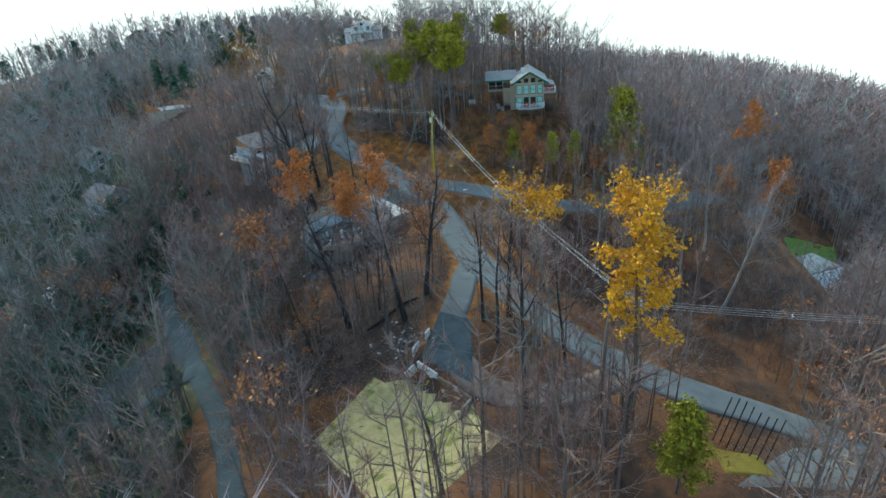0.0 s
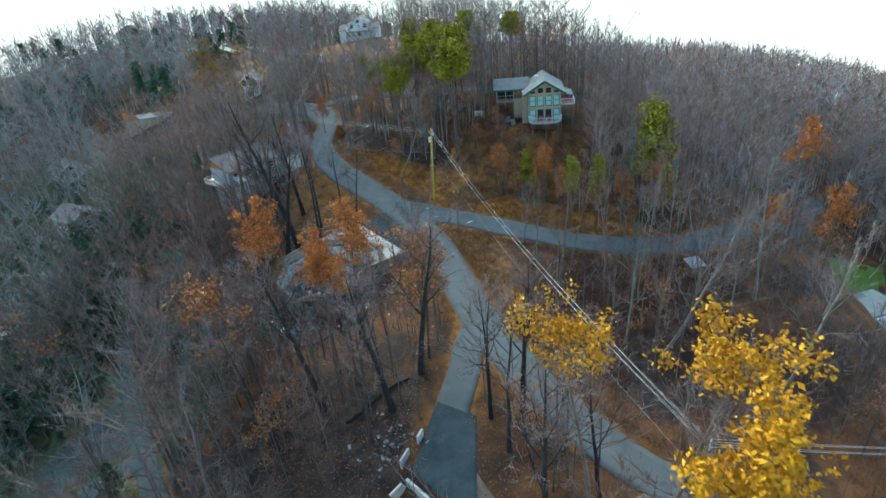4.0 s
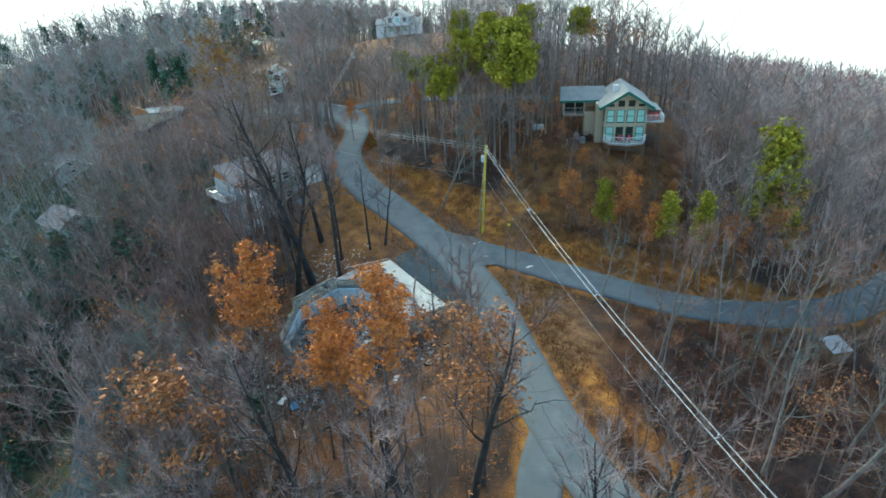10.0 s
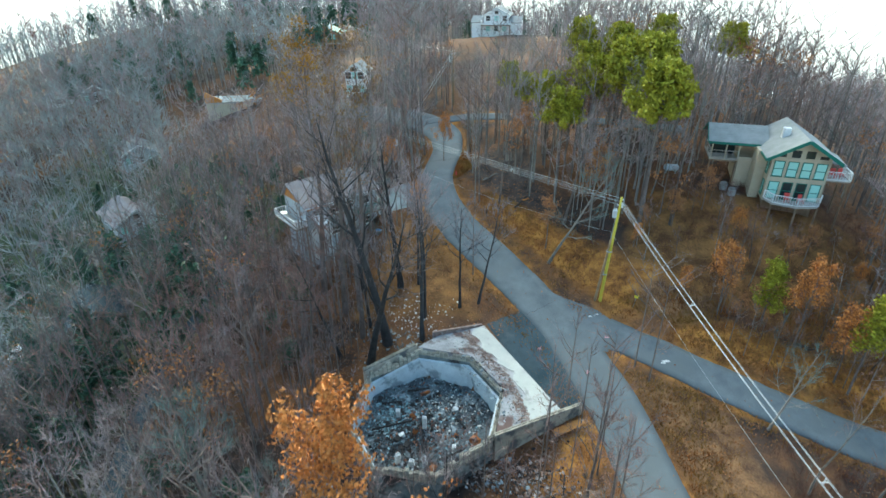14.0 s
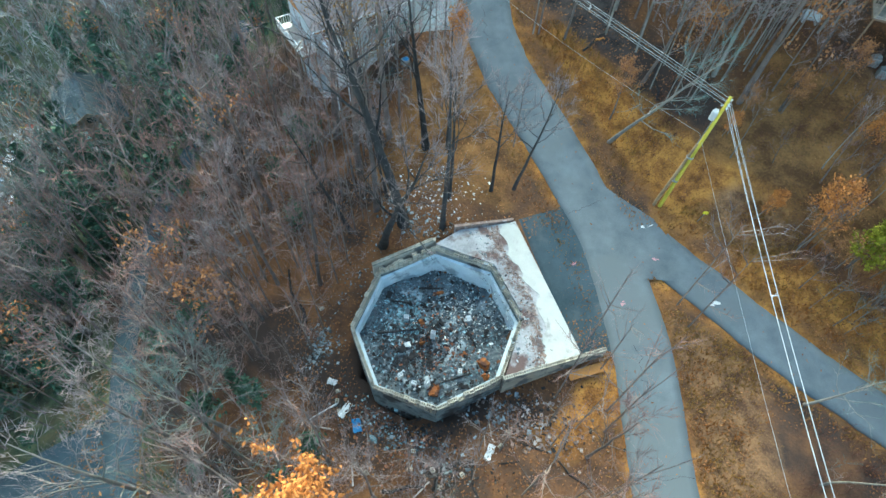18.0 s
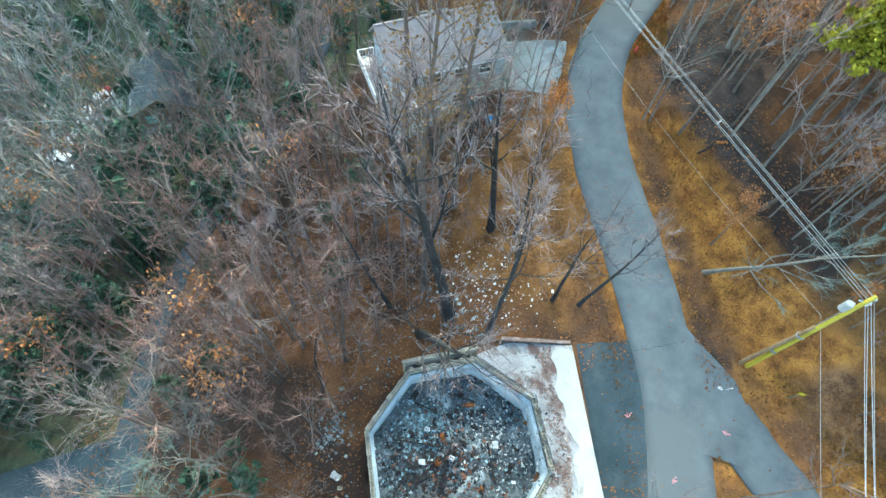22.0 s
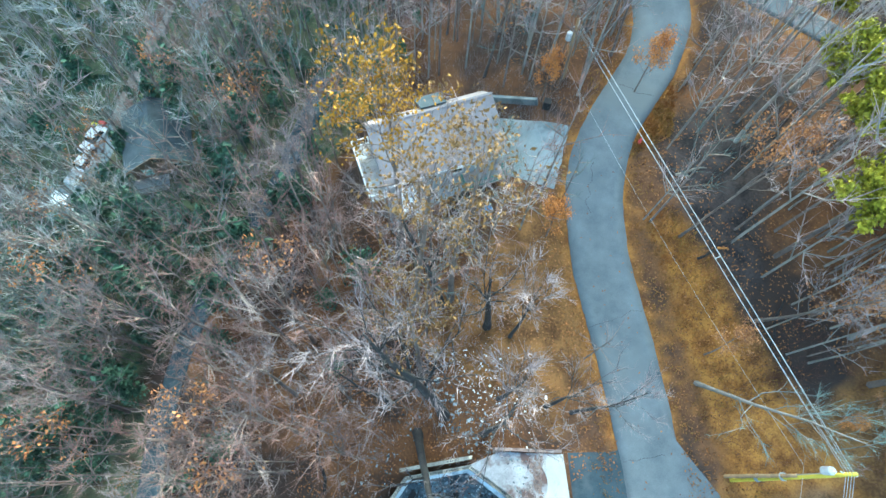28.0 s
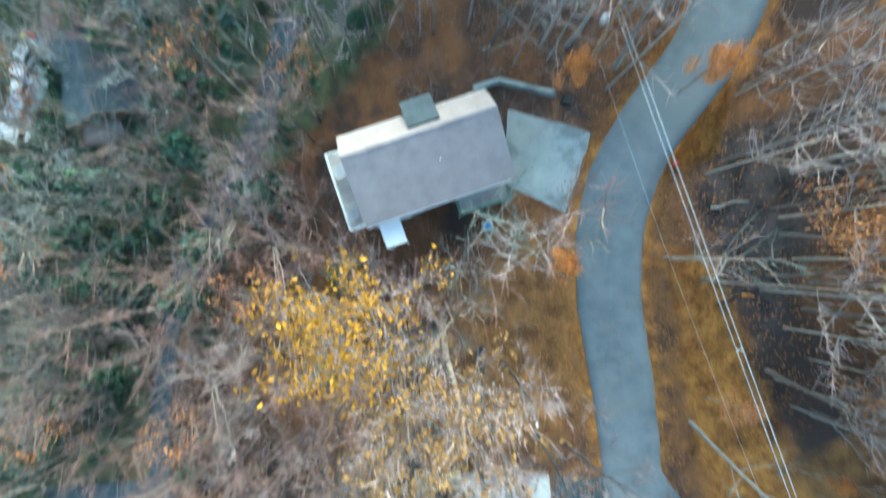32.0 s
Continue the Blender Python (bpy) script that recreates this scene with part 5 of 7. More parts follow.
heap_at(-19.6, 64.0, (0.8, 0.9), 420, 0.06, 0.3, "rubble", "heap of grey rubble spilled beside the foundation")
heap_at(-12.4, 62.0, (3.4, 0.7), 420, 0.04, 0.28, "teal_ash", "blue-grey ash and debris below the foundation wall")
heap_at(-12.0, 61.8, (3.6, 0.9), 320, 0.05, 0.34, "rubble", "grey debris strewn below the foundation wall")
heap_at(-11.0, 62.2, (4.0, 1.1), 800, 0.04, 0.34, "char", "black charred scraps strewn below the foundation wall")
heap_at(-11.5, 61.6, (4.0, 1.2), 500, 0.04, 0.3, "rust_chip", "dark rusty scraps strewn below the foundation wall")
heap_at(-7.0, 66.0, (1.8, 1.0), 260, 0.05, 0.35, "rubble", "grey debris strewn along the retaining wall")
heap_at(-5.0, 66.6, (2.2, 1.4), 420, 0.04, 0.3, "char", "black charred scraps along the retaining wall")
heap_at(-4.6, 66.0, (2.2, 1.3), 420, 0.05, 0.35, "crumbled", "brown crumbled masonry along the retaining wall")
heap_at(-18.0, 74.6, (3.0, 0.9), 480, 0.05, 0.35, "rubble", "pale rubble scattered behind the foundation")
heap_at(-20.5, 70.0, (1.0, 2.6), 200, 0.05, 0.25, "rubble", "pale rubble scattered beside the foundation")
heap_at(-18.5, 77.0, (2.4, 1.6), 330, 0.05, 0.22, "plate", "pale chips of plaster on the leaf litter")
heap_at(1.5, 46.5, (1.6, 1.8), 300, 0.05, 0.4, "rubble", "burnt rubble beside the driveway")
heap_at(-2.5, 36.5, (2.0, 1.4), 260, 0.05, 0.35, "crumbled", "brown rubble at the edge of the straw lawn")

# things standing in the ash
for px, py, tilt, turn, n in ((-13.2, 68.0, 4, 20, 7), (-13.5, 64.6, 6, 60, 6), (-12.5, 64.7, 8, 10, 5), (-11.7, 65.0, -7, 75, 6), (-10.5, 66.7, 5, 120, 5), (-15.4, 68.2, 10, 30, 5), (-14.6, 66.4, 70, 130, 4), (-12.0, 70.6, 82, 40, 3)):
    m = Matrix.Translation((px * S, py * S, PIT + 0.3)) @ pose(0, 0, 0, tilt, 0, turn)
    stack = empty("block_pier", m, "leaning pier of pale hollow concrete blocks", "concrete blocks", "leaning block piers")
    for k in range(n):
        ob = fixed("block", PALE_BLOCK, None, stack)
        ob.matrix_local = pose(0, 0, 0.2 * k)
for px, py, r, h, tilt in ((-9.5, 68.0, 0.6, 0.7, 70), (-11.3, 65.0, 0.5, 0.45, 15), (-14.4, 68.5, 0.3, 0.4, 80), (-13.6, 67.3, 0.22, 0.4, 40), (-10.9, 68.0, 0.26, 0.35, 60), (-14.6, 71.0, 0.16, 0.9, 85), (-9.0, 67.4, 0.35, 0.5, 40)):
    bm = bmesh.new()
    bmesh.ops.create_cone(bm, cap_ends=True, segments=14, radius1=r, radius2=r * 0.94, depth=h)
    for v in bm.verts:
        v.co += Vector((rng.normal(0, 0.2 * r), rng.normal(0, 0.2 * r), rng.normal(0, 0.1 * r)))
    bmesh.ops.inset_region(bm, faces=[f for f in bm.faces if len(f.verts) > 4], thickness=0.05, depth=-0.06)
    ob = part("rusted_drum", bm, M["rust"])
    ob.matrix_world = Matrix.Translation((px * S, py * S, PIT + 0.45)) @ pose(0, 0, 0, tilt, 0, 40 * px)
    tagged(ob, "crumpled orange rusted drum in the ash", "drum", "rusted drums")
for i, (x0, y0, x1, y1) in enumerate(((-4.2, -2.6, -1.2, -0.4), (-0.6, -1.6, -0.2, 1.2), (1.2, 2.4, 3.6, 0.6), (2.4, -3.8, 4.4, -1.6), (-3.6, 3.0, -1.6, 4.0), (-5.0, 0.6, -3.2, 1.2))):
    bm = beam(bmesh.new(), (RUIN[0] + x0, RUIN[1] + y0, PIT + 0.45), (RUIN[0] + x1, RUIN[1] + y1, PIT + 0.75 + 0.1 * (i % 2)), 0.12, 0.16, 0.015)
    tagged(part("charred_beam", bm, M["char"]), "charred roof timber lying in the ash", "beam", "charred beams")

# garage slab between the basement and the road
edge = [(-15.3, 74.8), (-12.4, 77.5), (-4.6, 70.8), (-7.75, 66.9)]
outline = [corner(2, R_OUT + 0.01)] + [Vector((x * S, y * S)) for x, y in edge] + [corner(8, R_OUT + 0.01), corner(1, R_OUT + 0.01)]
slab = part("garage_slab", prism(bmesh.new(), outline, 32.6, SLAB_Z), M["burnt_slab"])
tagged(slab, "scorched concrete garage slab, its coating burnt away in patches", "slab", kind="structure")
a, b = Vector((-12.4, 77.5)) * S, Vector((-4.6, 70.8)) * S
inward = Vector((-0.65, -0.76))
ragged = [b - inward * 0.03, a - inward * 0.03]
for i in range(31):
    f = i / 30
    depth = 1.2 + 1.0 * f + 0.4 * math.sin(7 * f + 0.5) + 0.22 * math.sin(31 * f) + rng.normal(0, 0.1) + 0.9 * (f > 0.93)
    ragged.append(a.lerp(b, f) + inward * depth)
tagged(part("white_floor_strip", prism(bmesh.new(), ragged, SLAB_Z - 0.05, SLAB_Z + 0.05), M["white_floor"]), "white floor finish left along the slab's road edge", "slab", kind="structure")


def slab_spot(r):
    f = r.uniform(0, 1)
    p = a.lerp(b, f) + inward * (1.5 + 1.0 * f + 0.4 * math.sin(7 * f + 0.5) + abs(r.normal(0, 0.55)))
    return np.array([p.x, p.y, SLAB_Z + 0.04])


def slab_spot_wide(r):
    f = r.uniform(0, 1)
    p = a.lerp(b, f) + inward * r.uniform(2.0, 5.0)
    return np.array([p.x, p.y, SLAB_Z + 0.03])


tagged(fixed("debris", tri_mesh("debris", *chunks(rng, 1700, slab_spot, 0.04, 0.26, 0.4)), M["crumbled"]), "crumbled brown flakes of burnt floor on the slab", "debris", kind="stuff")
tagged(fixed("debris", tri_mesh("debris", *chunks(rng, 500, slab_spot_wide, 0.04, 0.25, 0.4)), M["rubble"]), "grey ash flakes on the slab", "debris", kind="stuff")

# retaining wall along the slab's lower side, and the stub behind
w0, w1 = corner(7, R_OUT), Vector((-3.5 * S, 72.0 * S))
side = Vector((w1.y - w0.y, w0.x - w1.x)).normalized()
wall = part("retaining_wall", prism(bmesh.new(), [w0, w1, w1 + side * 0.3, w0 + side * 0.3], [31.5, 33.6, 33.6, 31.5], [35.3, 35.2, 35.2, 35.3]), M["block"])
tagged(wall, "long grey block retaining wall below the slab", "wall", kind="structure")
for i in range(24):
    p = w0.lerp(w1, (i + 0.5) / 24) + side * 0.15
    ob = fixed("block", BLOCK, None, wall)
    ob.matrix_world = pose(p.x, p.y, 35.3 - 0.1 * i / 24, 0, 0, math.degrees(math.atan2(w1.y - w0.y, w1.x - w0.x)))
s0, s1 = Vector((-15.6 * S, 74.6 * S)), Vector((-12.5 * S, 77.5 * S))
n = Vector((-(s1.y - s0.y), s1.x - s0.x)).normalized() * 0.25
tagged(part("low_wall", prism(bmesh.new(), [s0, s1, s1 + n, s0 + n], 33.8, [35.85, 35.5, 35.5, 35.85]), M["crumbled"]), "broken pale parapet at the back of the slab", "wall", kind="structure")
bm = beam(bmesh.new(), on(-4.6, 69.6, 0.35), on(-3.0, 71.2, 0.35), 0.75, 0.06, 0.01)
ob = part("fallen_sheet", bm, M["orange_wood"])
tagged(ob, "orange sheet leaning against the retaining wall", "sheet")


def loose(name, px, py, length, material, label, category, w=0.12, h=0.08, turn=0.0, tilt=0.0, dz=0.08):
    x, y = px * S, py * S
    c, s = math.cos(math.radians(turn)) * length / 2, math.sin(math.radians(turn)) * length / 2
    za, zb = lz(x - c, y - s) + dz, lz(x + c, y + s) + dz + tilt
    bm = beam(bmesh.new(), (x - c, y - s, za), (x + c, y + s, zb), w, h, min(w, h) * 0.2)
    return tagged(part(name, bm, M[material]), label, category)


for px, py, ln, mat, turn in ((-17.0, 60.8, 2.6, "plate", 60), (-16.4, 60.0, 1.9, "deck", 20), (-16.2, 58.6, 2.4, "plate", 10), (-9.0, 60.0, 1.6, "deck", 75), (-4.5, 65.0, 2.2, "char", 10), (-3.2, 66.4, 1.8, "char", 100), (-5.4, 63.6, 1.5, "char", 35), (-13.0, 58.6, 1.4, "deck", 130)):
    loose("plank", px, py, ln, mat, "loose charred plank on the ground" if mat == "char" else "pale weathered plank on the leaf litter", "plank", turn=turn)
for px, py in ((-16.6, 61.8), (-16.1, 61.3), (-16.9, 62.3), (-10.2, 60.6), (-9.0, 61.2), (-8.2, 60.6), (-12.4, 59.2), (-6.2, 64.2), (-21.2, 66.2), (-3.6, 61.5), (-10.6, 61.6), (-7.4, 61.8)):
    ob = fixed("concrete_block", BLOCK, None)
    x, y = px * S, py * S
    ob.matrix_world = pose(x, y, lz(x, y) + 0.0, rng.normal(0, 12), rng.normal(0, 12), rng.uniform(0, 180))
    tagged(ob, "single hollow concrete block on the ground", "concrete block", "loose concrete blocks")
for px, py, sx, sy, mat, label in ((-14.6, 61.2, 1.1, 0.7, "blue", "crumpled blue tarpaulin scrap below the wall"), (-15.8, 61.6, 1.4, 0.6, "plate", "pale torn sheet below the wall"), (-13.2, 61.0, 0.7, 0.5, "teal_ash", "grey sheet scrap below the wall"), (-6.6, 63.6, 1.2, 0.5, "plate", "pale torn sheet below the wall"), (-17.6, 62.6, 0.8, 0.5, "plate", "pale broken panel beside the rubble")):
    c, n = on(px, py, 0.12), 7
    gxy = np.array([((i / (n - 1) - 0.5) * sx, (j / (n - 1) - 0.5) * sy) for j in range(n) for i in range(n)]) + rng.normal(0, 0.03, (n * n, 2))
    gz = rng.normal(0, 0.05, n * n)
    ids = np.arange(n * n).reshape(n, n)
    q = np.stack([ids[:-1, :-1], ids[:-1, 1:], ids[1:, 1:], ids[1:, :-1]], -1).reshape(-1, 4)
    me = tri_mesh("torn_sheet", np.r_[np.c_[gxy, gz + 0.02], np.c_[gxy, gz]], np.r_[q, q[:, ::-1] + n * n])
    ob = fixed("torn_sheet", me, M[mat])
    ob.matrix_world = pose(*c, 0, 0, px * 40)
    tagged(ob, label, "sheet", "torn sheets")
bm = bmesh.new()
bmesh.ops.create_cone(bm, cap_ends=True, segments=18, radius1=0.42, radius2=0.38, depth=0.25)
bmesh.ops.inset_region(bm, faces=[f for f in bm.faces if len(f.verts) > 4], thickness=0.1, depth=-0.1)
ob = part("concrete_ring", bm, M["concrete"])
ob.matrix_world = Matrix.Translation(on(-8.4, 61.6, 0.1))
tagged(ob, "short concrete pipe ring lying below the wall", "pipe")


def fallen(px, py, length, turn, r, material, label):
    """A fallen trunk lying on the slope."""
    x, y = px * S, py * S
    pts = []
    for i in range(6):
        f = i / 5 - 0.5
        a = math.radians(turn + 12 * math.sin(i))
        xx, yy = x + f * length * math.cos(a), y + f * length * math.sin(a)
        pts.append((xx, yy, lz(xx, yy) + r * 0.7 + 0.1 * math.sin(i * 2)))
    ob = fixed("fallen_log", tri_mesh("fallen_log", *tube(np.array(pts), r * np.linspace(1, 0.55, 6), 7), True), M[material])
    return tagged(ob, label, "log", "fallen logs")


for px, py, ln, turn, r, mat in ((-6.6, 61.6, 3.6, 130, 0.14, "char"), (-10.0, 59.6, 3.2, 40, 0.16, "char"), (-23.6, 66.0, 6.0, 150, 0.16, "char"), (-21.5, 61.0, 5.5, 20, 0.14, "char"), (-2.0, 64.6, 3.0, 170, 0.1, "char"), (-18.6, 95.9, 2.6, 60, 0.13, "pale_bark"), (-13.8, 93.4, 0.9, 40, 0.12, "orange_wood"), (-14.2, 93.0, 3.0, 75, 0.12, "char"),
                                 (-26.0, 83.4, 4.5, 150, 0.14, "bark"), (14.0, 68.0, 4.5, 60, 0.13, "char"), (-1.0, 50.6, 7.5, 50, 0.2, "char"), (-6.5, 52.5, 5.5, 110, 0.12, "char"), (-9.0, 44.0, 5, 40, 0.1, "char"), (-8.6, 92.0, 4.0, 120, 0.12, "char"), (-6.0, 95.0, 3.5, 160, 0.11, "bark")):
    fallen(px, py, ln, turn, r, mat, "blackened fallen trunk on the slope" if mat == "char" else "pale fallen log on the dark ground")


# ---- power line ----
def utility_pole(base, top_z, lean, material, label, transformer=True, tall_mate=None, heading=0.0):
    """A pole with its crossarm, insulators, and a transformer can."""
    x, y, z = base
    root = empty("utility_pole", pose(x, y, z), label, "utility pole", "utility poles")
    h = top_z - z
    top = Vector((lean[0], lean[1], h))
    v, f = tube(np.array([(0, 0, -0.6), tuple(top * 0.5), tuple(top)]), np.array([0.19, 0.16, 0.12]), 10)
    fixed("pole", tri_mesh("pole", v, f, True), M[material], root)
    c, s = math.cos(math.radians(heading)), math.sin(math.radians(heading))
    for k, zz in enumerate((0.35, 0.75, 1.15)):
        bm = bmesh.new()
        cyl(bm, 0.05, 0.16, (0, 0, 0), 8)
        cyl(bm, 0.075, 0.04, (0, 0, 0.03), 8)
        cyl(bm, 0.075, 0.04, (0, 0, 0.1), 8)
        bm.transform(Matrix.Translation(top + Vector((0.18 * c, 0.18 * s, -zz))))
        part("insulator", bm, M["galvanised"], root)
    part("bracket", beam(bmesh.new(), top + Vector((-0.35 * c, -0.35 * s, -0.85)), top + Vector((0.35 * c, 0.35 * s, -0.85)), 0.07, 0.09, 0.01), M["galvanised"], root)
    if transformer:
        bm = cyl(bmesh.new(), 0.26, 0.75, (0, 0, 0), 14)
        cyl(bm, 0.22, 0.06, (0, 0, 0.75), 14)
        bm.transform(Matrix.Translation(top + Vector((-0.42 * c, -0.42 * s, -2.2))))
        can = part("transformer", bm, M["galvanised"], root, "pale grey transformer can")
        for dx in (-0.1, 0.1):
            part("bushing", cyl(bmesh.new(), 0.035, 0.22, tuple(top + Vector((-0.42 * c + dx, -0.42 * s, -1.42))), 8), M["galvanised"], root)
        part("conduit", beam(bmesh.new(), top * 0.55 + Vector((-0.2, 0, 0)), top * 0.86 + Vector((-0.2, 0, 0)), 0.05, 0.05), M["steel"], root)
    if tall_mate:
        mx, my, mh = tall_mate
        v, f = tube(np.array([(mx, my, -0.5), tuple(Vector((mx, my, 0)) * 0.3 + top * mh)]), np.array([0.16, 0.12]), 10)
        fixed("old_pole", tri_mesh("old_pole", v, f, True), M["old_pole"], root, "older brown pole strapped beside it")
        for hh in (0.28, 0.5):
            p = top * hh
            part("strap", cyl(bmesh.new(), 0.3, 0.08, (p.x - 0.1, p.y, p.z), 12), M["steel"], root)
    return Vector((x, y, z)) + top


P1 = utility_pole(on(-4.27, 83.5), 48.3, (0.5, 1.35), "new_pole", "yellow treated utility pole with an old brown pole beside it", True, (-0.55, -0.15, 0.62), 20)
P2 = utility_pole(on(-29.6, 96.2), 47.5, (-1.1, 1.2), "old_pole", "weathered brown utility pole with a pale transformer", True, None, 70)
P3 = utility_pole(on(20.4, 42.3), 33.0 * S, (-0.3, 0.2), "old_pole", "brown utility pole hidden among the oaks", False)
P4 = utility_pole(on(-29.2, 110.6), lz(-29.2 * S, 110.6 * S) + 9.5, (0, 0), "old_pole", "grey utility pole beside the upper road", True, None, 30)
P5 = utility_pole(on(-62.8, 132.0), lz(-62.8 * S, 132 * S) + 10.5, (0, 0), "old_pole", "grey utility pole beside the upper road", True)
P6 = utility_pole(on(-80.6, 126.0), lz(-80.6 * S, 126 * S) + 12.0, (0, 0), "old_pole", "grey utility pole by the burnt house", False)
P7 = utility_pole(on(-78.2, 128.4), lz(-78.2 * S, 128.4 * S) + 13, (0, 0), "old_pole", "grey utility pole by the burnt house", False)
P8 = Vector((62 * S, 55 * S, 25.5 * S))


def power_line(a, b, sag, strands, label, r=0.013, spacer=True):
    """Sagging wires between two pole tops."""
    a, b = Vector(a), Vector(b)
    root = empty("power_line", Matrix.Translation(a), label, "power line", "power lines")
    d = b - a
    across = Vector((-d.y, d.x, 0)).normalized()
    n = max(10, int(d.length / 2.5))
    for off, drop in strands:
        pts = [d * (i / n) + across * off * (0.35 + 0.65 * min(1, 6 * min(i / n, 1 - i / n))) + Vector((0, 0, drop - 4 * sag * (i / n) * (1 - i / n))) for i in range(n + 1)]
        v, f = tube(np.array([tuple(p) for p in pts]), np.full(n + 1, r), 5)
        fixed("wire", tri_mesh("wire", v, f, True), M["cable"], root)
    if spacer:
        for i in range(1, int(d.length / 15)):
            t = i * 15 / d.length
            p = d * t + Vector((0, 0, -0.55 - 4 * sag * t * (1 - t)))
            bm = beam(bmesh.new(), p - across * 0.22, p + across * 0.22, 0.045, 0.045, 0.005)
            beam(bm, p + Vector((0, 0, -0.25)), p + Vector((0, 0, 0.3)), 0.04, 0.04, 0.005)
            part("spacer", bm, M["galvanised"], root, "small pale wire spacer")
    return root


TRIPLE = ((-0.22, -0.5), (0.22, -0.5), (0.0, -0.85), (0.0, -0.15))
power_line(P1, P2, 0.1, TRIPLE, "bundle of pale aluminium power wires over the road")
power_line(P1, P3, 1.7, TRIPLE, "bundle of pale aluminium power wires down the slope")
power_line(P3, P8, 1.0, TRIPLE, "bundle of pale aluminium power wires over the parking pad")
power_line(P2, P4, 0.5, TRIPLE, "bundle of pale aluminium power wires over the upper bend")
power_line(P4, P5, 0.6, TRIPLE, "power wires along the upper road", spacer=False)
power_line(P5, P6, 0.8, TRIPLE, "power wires across the hillside", spacer=False)
power_line(P1 + Vector((-0.6, 0.1, -4.0)), P2 + Vector((0.6, -0.8, -4.5)), 0.8, ((0, 0),), "thin single telephone wire", 0.009, False)
power_line(P1 + Vector((-0.6, 0.1, -4.0)), P3 + Vector((0, 0, -3.5)), 1.3, ((0, 0),), "thin single telephone wire", 0.009, False)

# road sign by the pole, and painted marks on the asphalt
sign = empty("road_sign", pose(*on(-1.6, 83.6), 0, 8, 30), "small yellow road sign on a thin green post", "sign")
part("post", cyl(bmesh.new(), 0.03, 1.7, (0, 0, -0.2), 8), M["steel"], sign)
part("plate", box(bmesh.new(), (0.5, 0.02, 0.35), (0, -0.03, 1.4), 0, 0.004), M["yellow_sign"], sign)
for px, py, w, h, turn, mat in ((-4.6, 81.5, 0.5, 0.25, 40, "paint_mark"), (-4.2, 81.9, 0.5, 0.12, 60, "paint_mark"), (1.6, 78.6, 1.1, 0.45, 35, "paint_mark"), (-2.8, 79.6, 0.7, 0.35, 20, "pink_mark"), (-3.6, 75.6, 0.5, 0.3, 70, "pink_mark"), (-7.5, 76.6, 0.8, 0.2, 80, "pink_mark")):
    x, y = px * S, py * S
    bm = bmesh.new()
    for i in range(5):
        ox, oy = RNG.normal(0, w * 0.35), RNG.normal(0, h * 0.4)
        box(bm, (w * 0.4, h * 0.3, 0.012), (ox, oy, 0), RNG.uniform(-30, 30))
    ob = part("road_paint", bm, M[mat])
    ob.matrix_world = pose(x, y, lz(x, y) + 0.106, 0, 0, turn)
    tagged(ob, "faded survey paint mark on the asphalt", "paint mark", "road paint marks", "structure")
bm = cyl(bmesh.new(), 0.11, 0.55, (0, 0, 0), 10)
cyl(bm, 0.15, 0.06, (0, 0, 0.18), 10)
cyl(bm, 0.08, 0.12, (0, 0, 0.55), 10)
ob = part("fire_hydrant", bm, M["red"])
ob.matrix_world = Matrix.Translation(on(-22.3, 95.2))
tagged(ob, "small red hydrant in the dry grass", "hydrant")

# tarred cracks across the old asphalt
rng = np.random.default_rng(44)
for k, (px, py) in enumerate(((6.6, 61.8), (7.6, 60.6), (5.4, 63.8), (4.4, 65.4), (3.0, 67.4), (8.8, 59.4), (-0.2, 72.6), (-8.6, 80.8), (-15.6, 85.8), (-22.2, 91.2), (-26.4, 97.6), (12.0, 56.6))):
    near_at = np.argmin(np.hypot(main_line[:, 0] - px * S, main_line[:, 1] - py * S))
    d = main_line[near_at + 1] - main_line[near_at - 1]
    d = d / np.hypot(*d)
    side = np.array([-d[1], d[0]])
    pts = []
    for i in range(9):
        p = main_line[near_at] + (side * (i / 4 - 1) * 2.1 if k % 3 else d * (i - 4) * 0.55 + side * rng.uniform(0.2, 0.5)) + rng.normal(0, 0.12, 2)
        pts.append((p[0], p[1], lz(p[0], p[1]) + 0.068))
    v, f = tube(np.array(pts), np.full(9, 0.014), 4)
    tagged(fixed("tar_crack", tri_mesh("tar_crack", v, f), M["char"]), "thin dark tarred crack in the road", "crack", "tarred cracks", "structure")


# ---- houses ----
def window(root, size, at, turn, glass="dark_window", frame="white_paint", bars=1):
    """A window standing a little proud of its wall: frame, pane, sill."""
    w, h = size
    win = part("window", bmesh.new(), None, root)
    m = pose(*at, 0, 0, turn)
    bm = bmesh.new()
    for sx in (-1, 1):
        box(bm, (0.08, 0.07, h), (sx * (w / 2 - 0.04), -0.035, 0))
    for k in range(bars + 2):
        z = -h / 2 + 0.04 + (h - 0.08) * k / (bars + 1)
        box(bm, (w - 0.16, 0.066, 0.07), (0, -0.035, z))
    bm.transform(m)
    part("frame", bm, M[frame], win)
    bm = box(bmesh.new(), (w - 0.1, 0.03, h - 0.1), (0, -0.018, 0))
    bm.transform(m)
    part("pane", bm, M[glass], win)
    bm = box(bmesh.new(), (w + 0.14, 0.12, 0.05), (0, -0.06, -h / 2 - 0.025), 0, 0.008)
    bm.transform(m)
    part("sill", bm, M[frame], win)
    return win


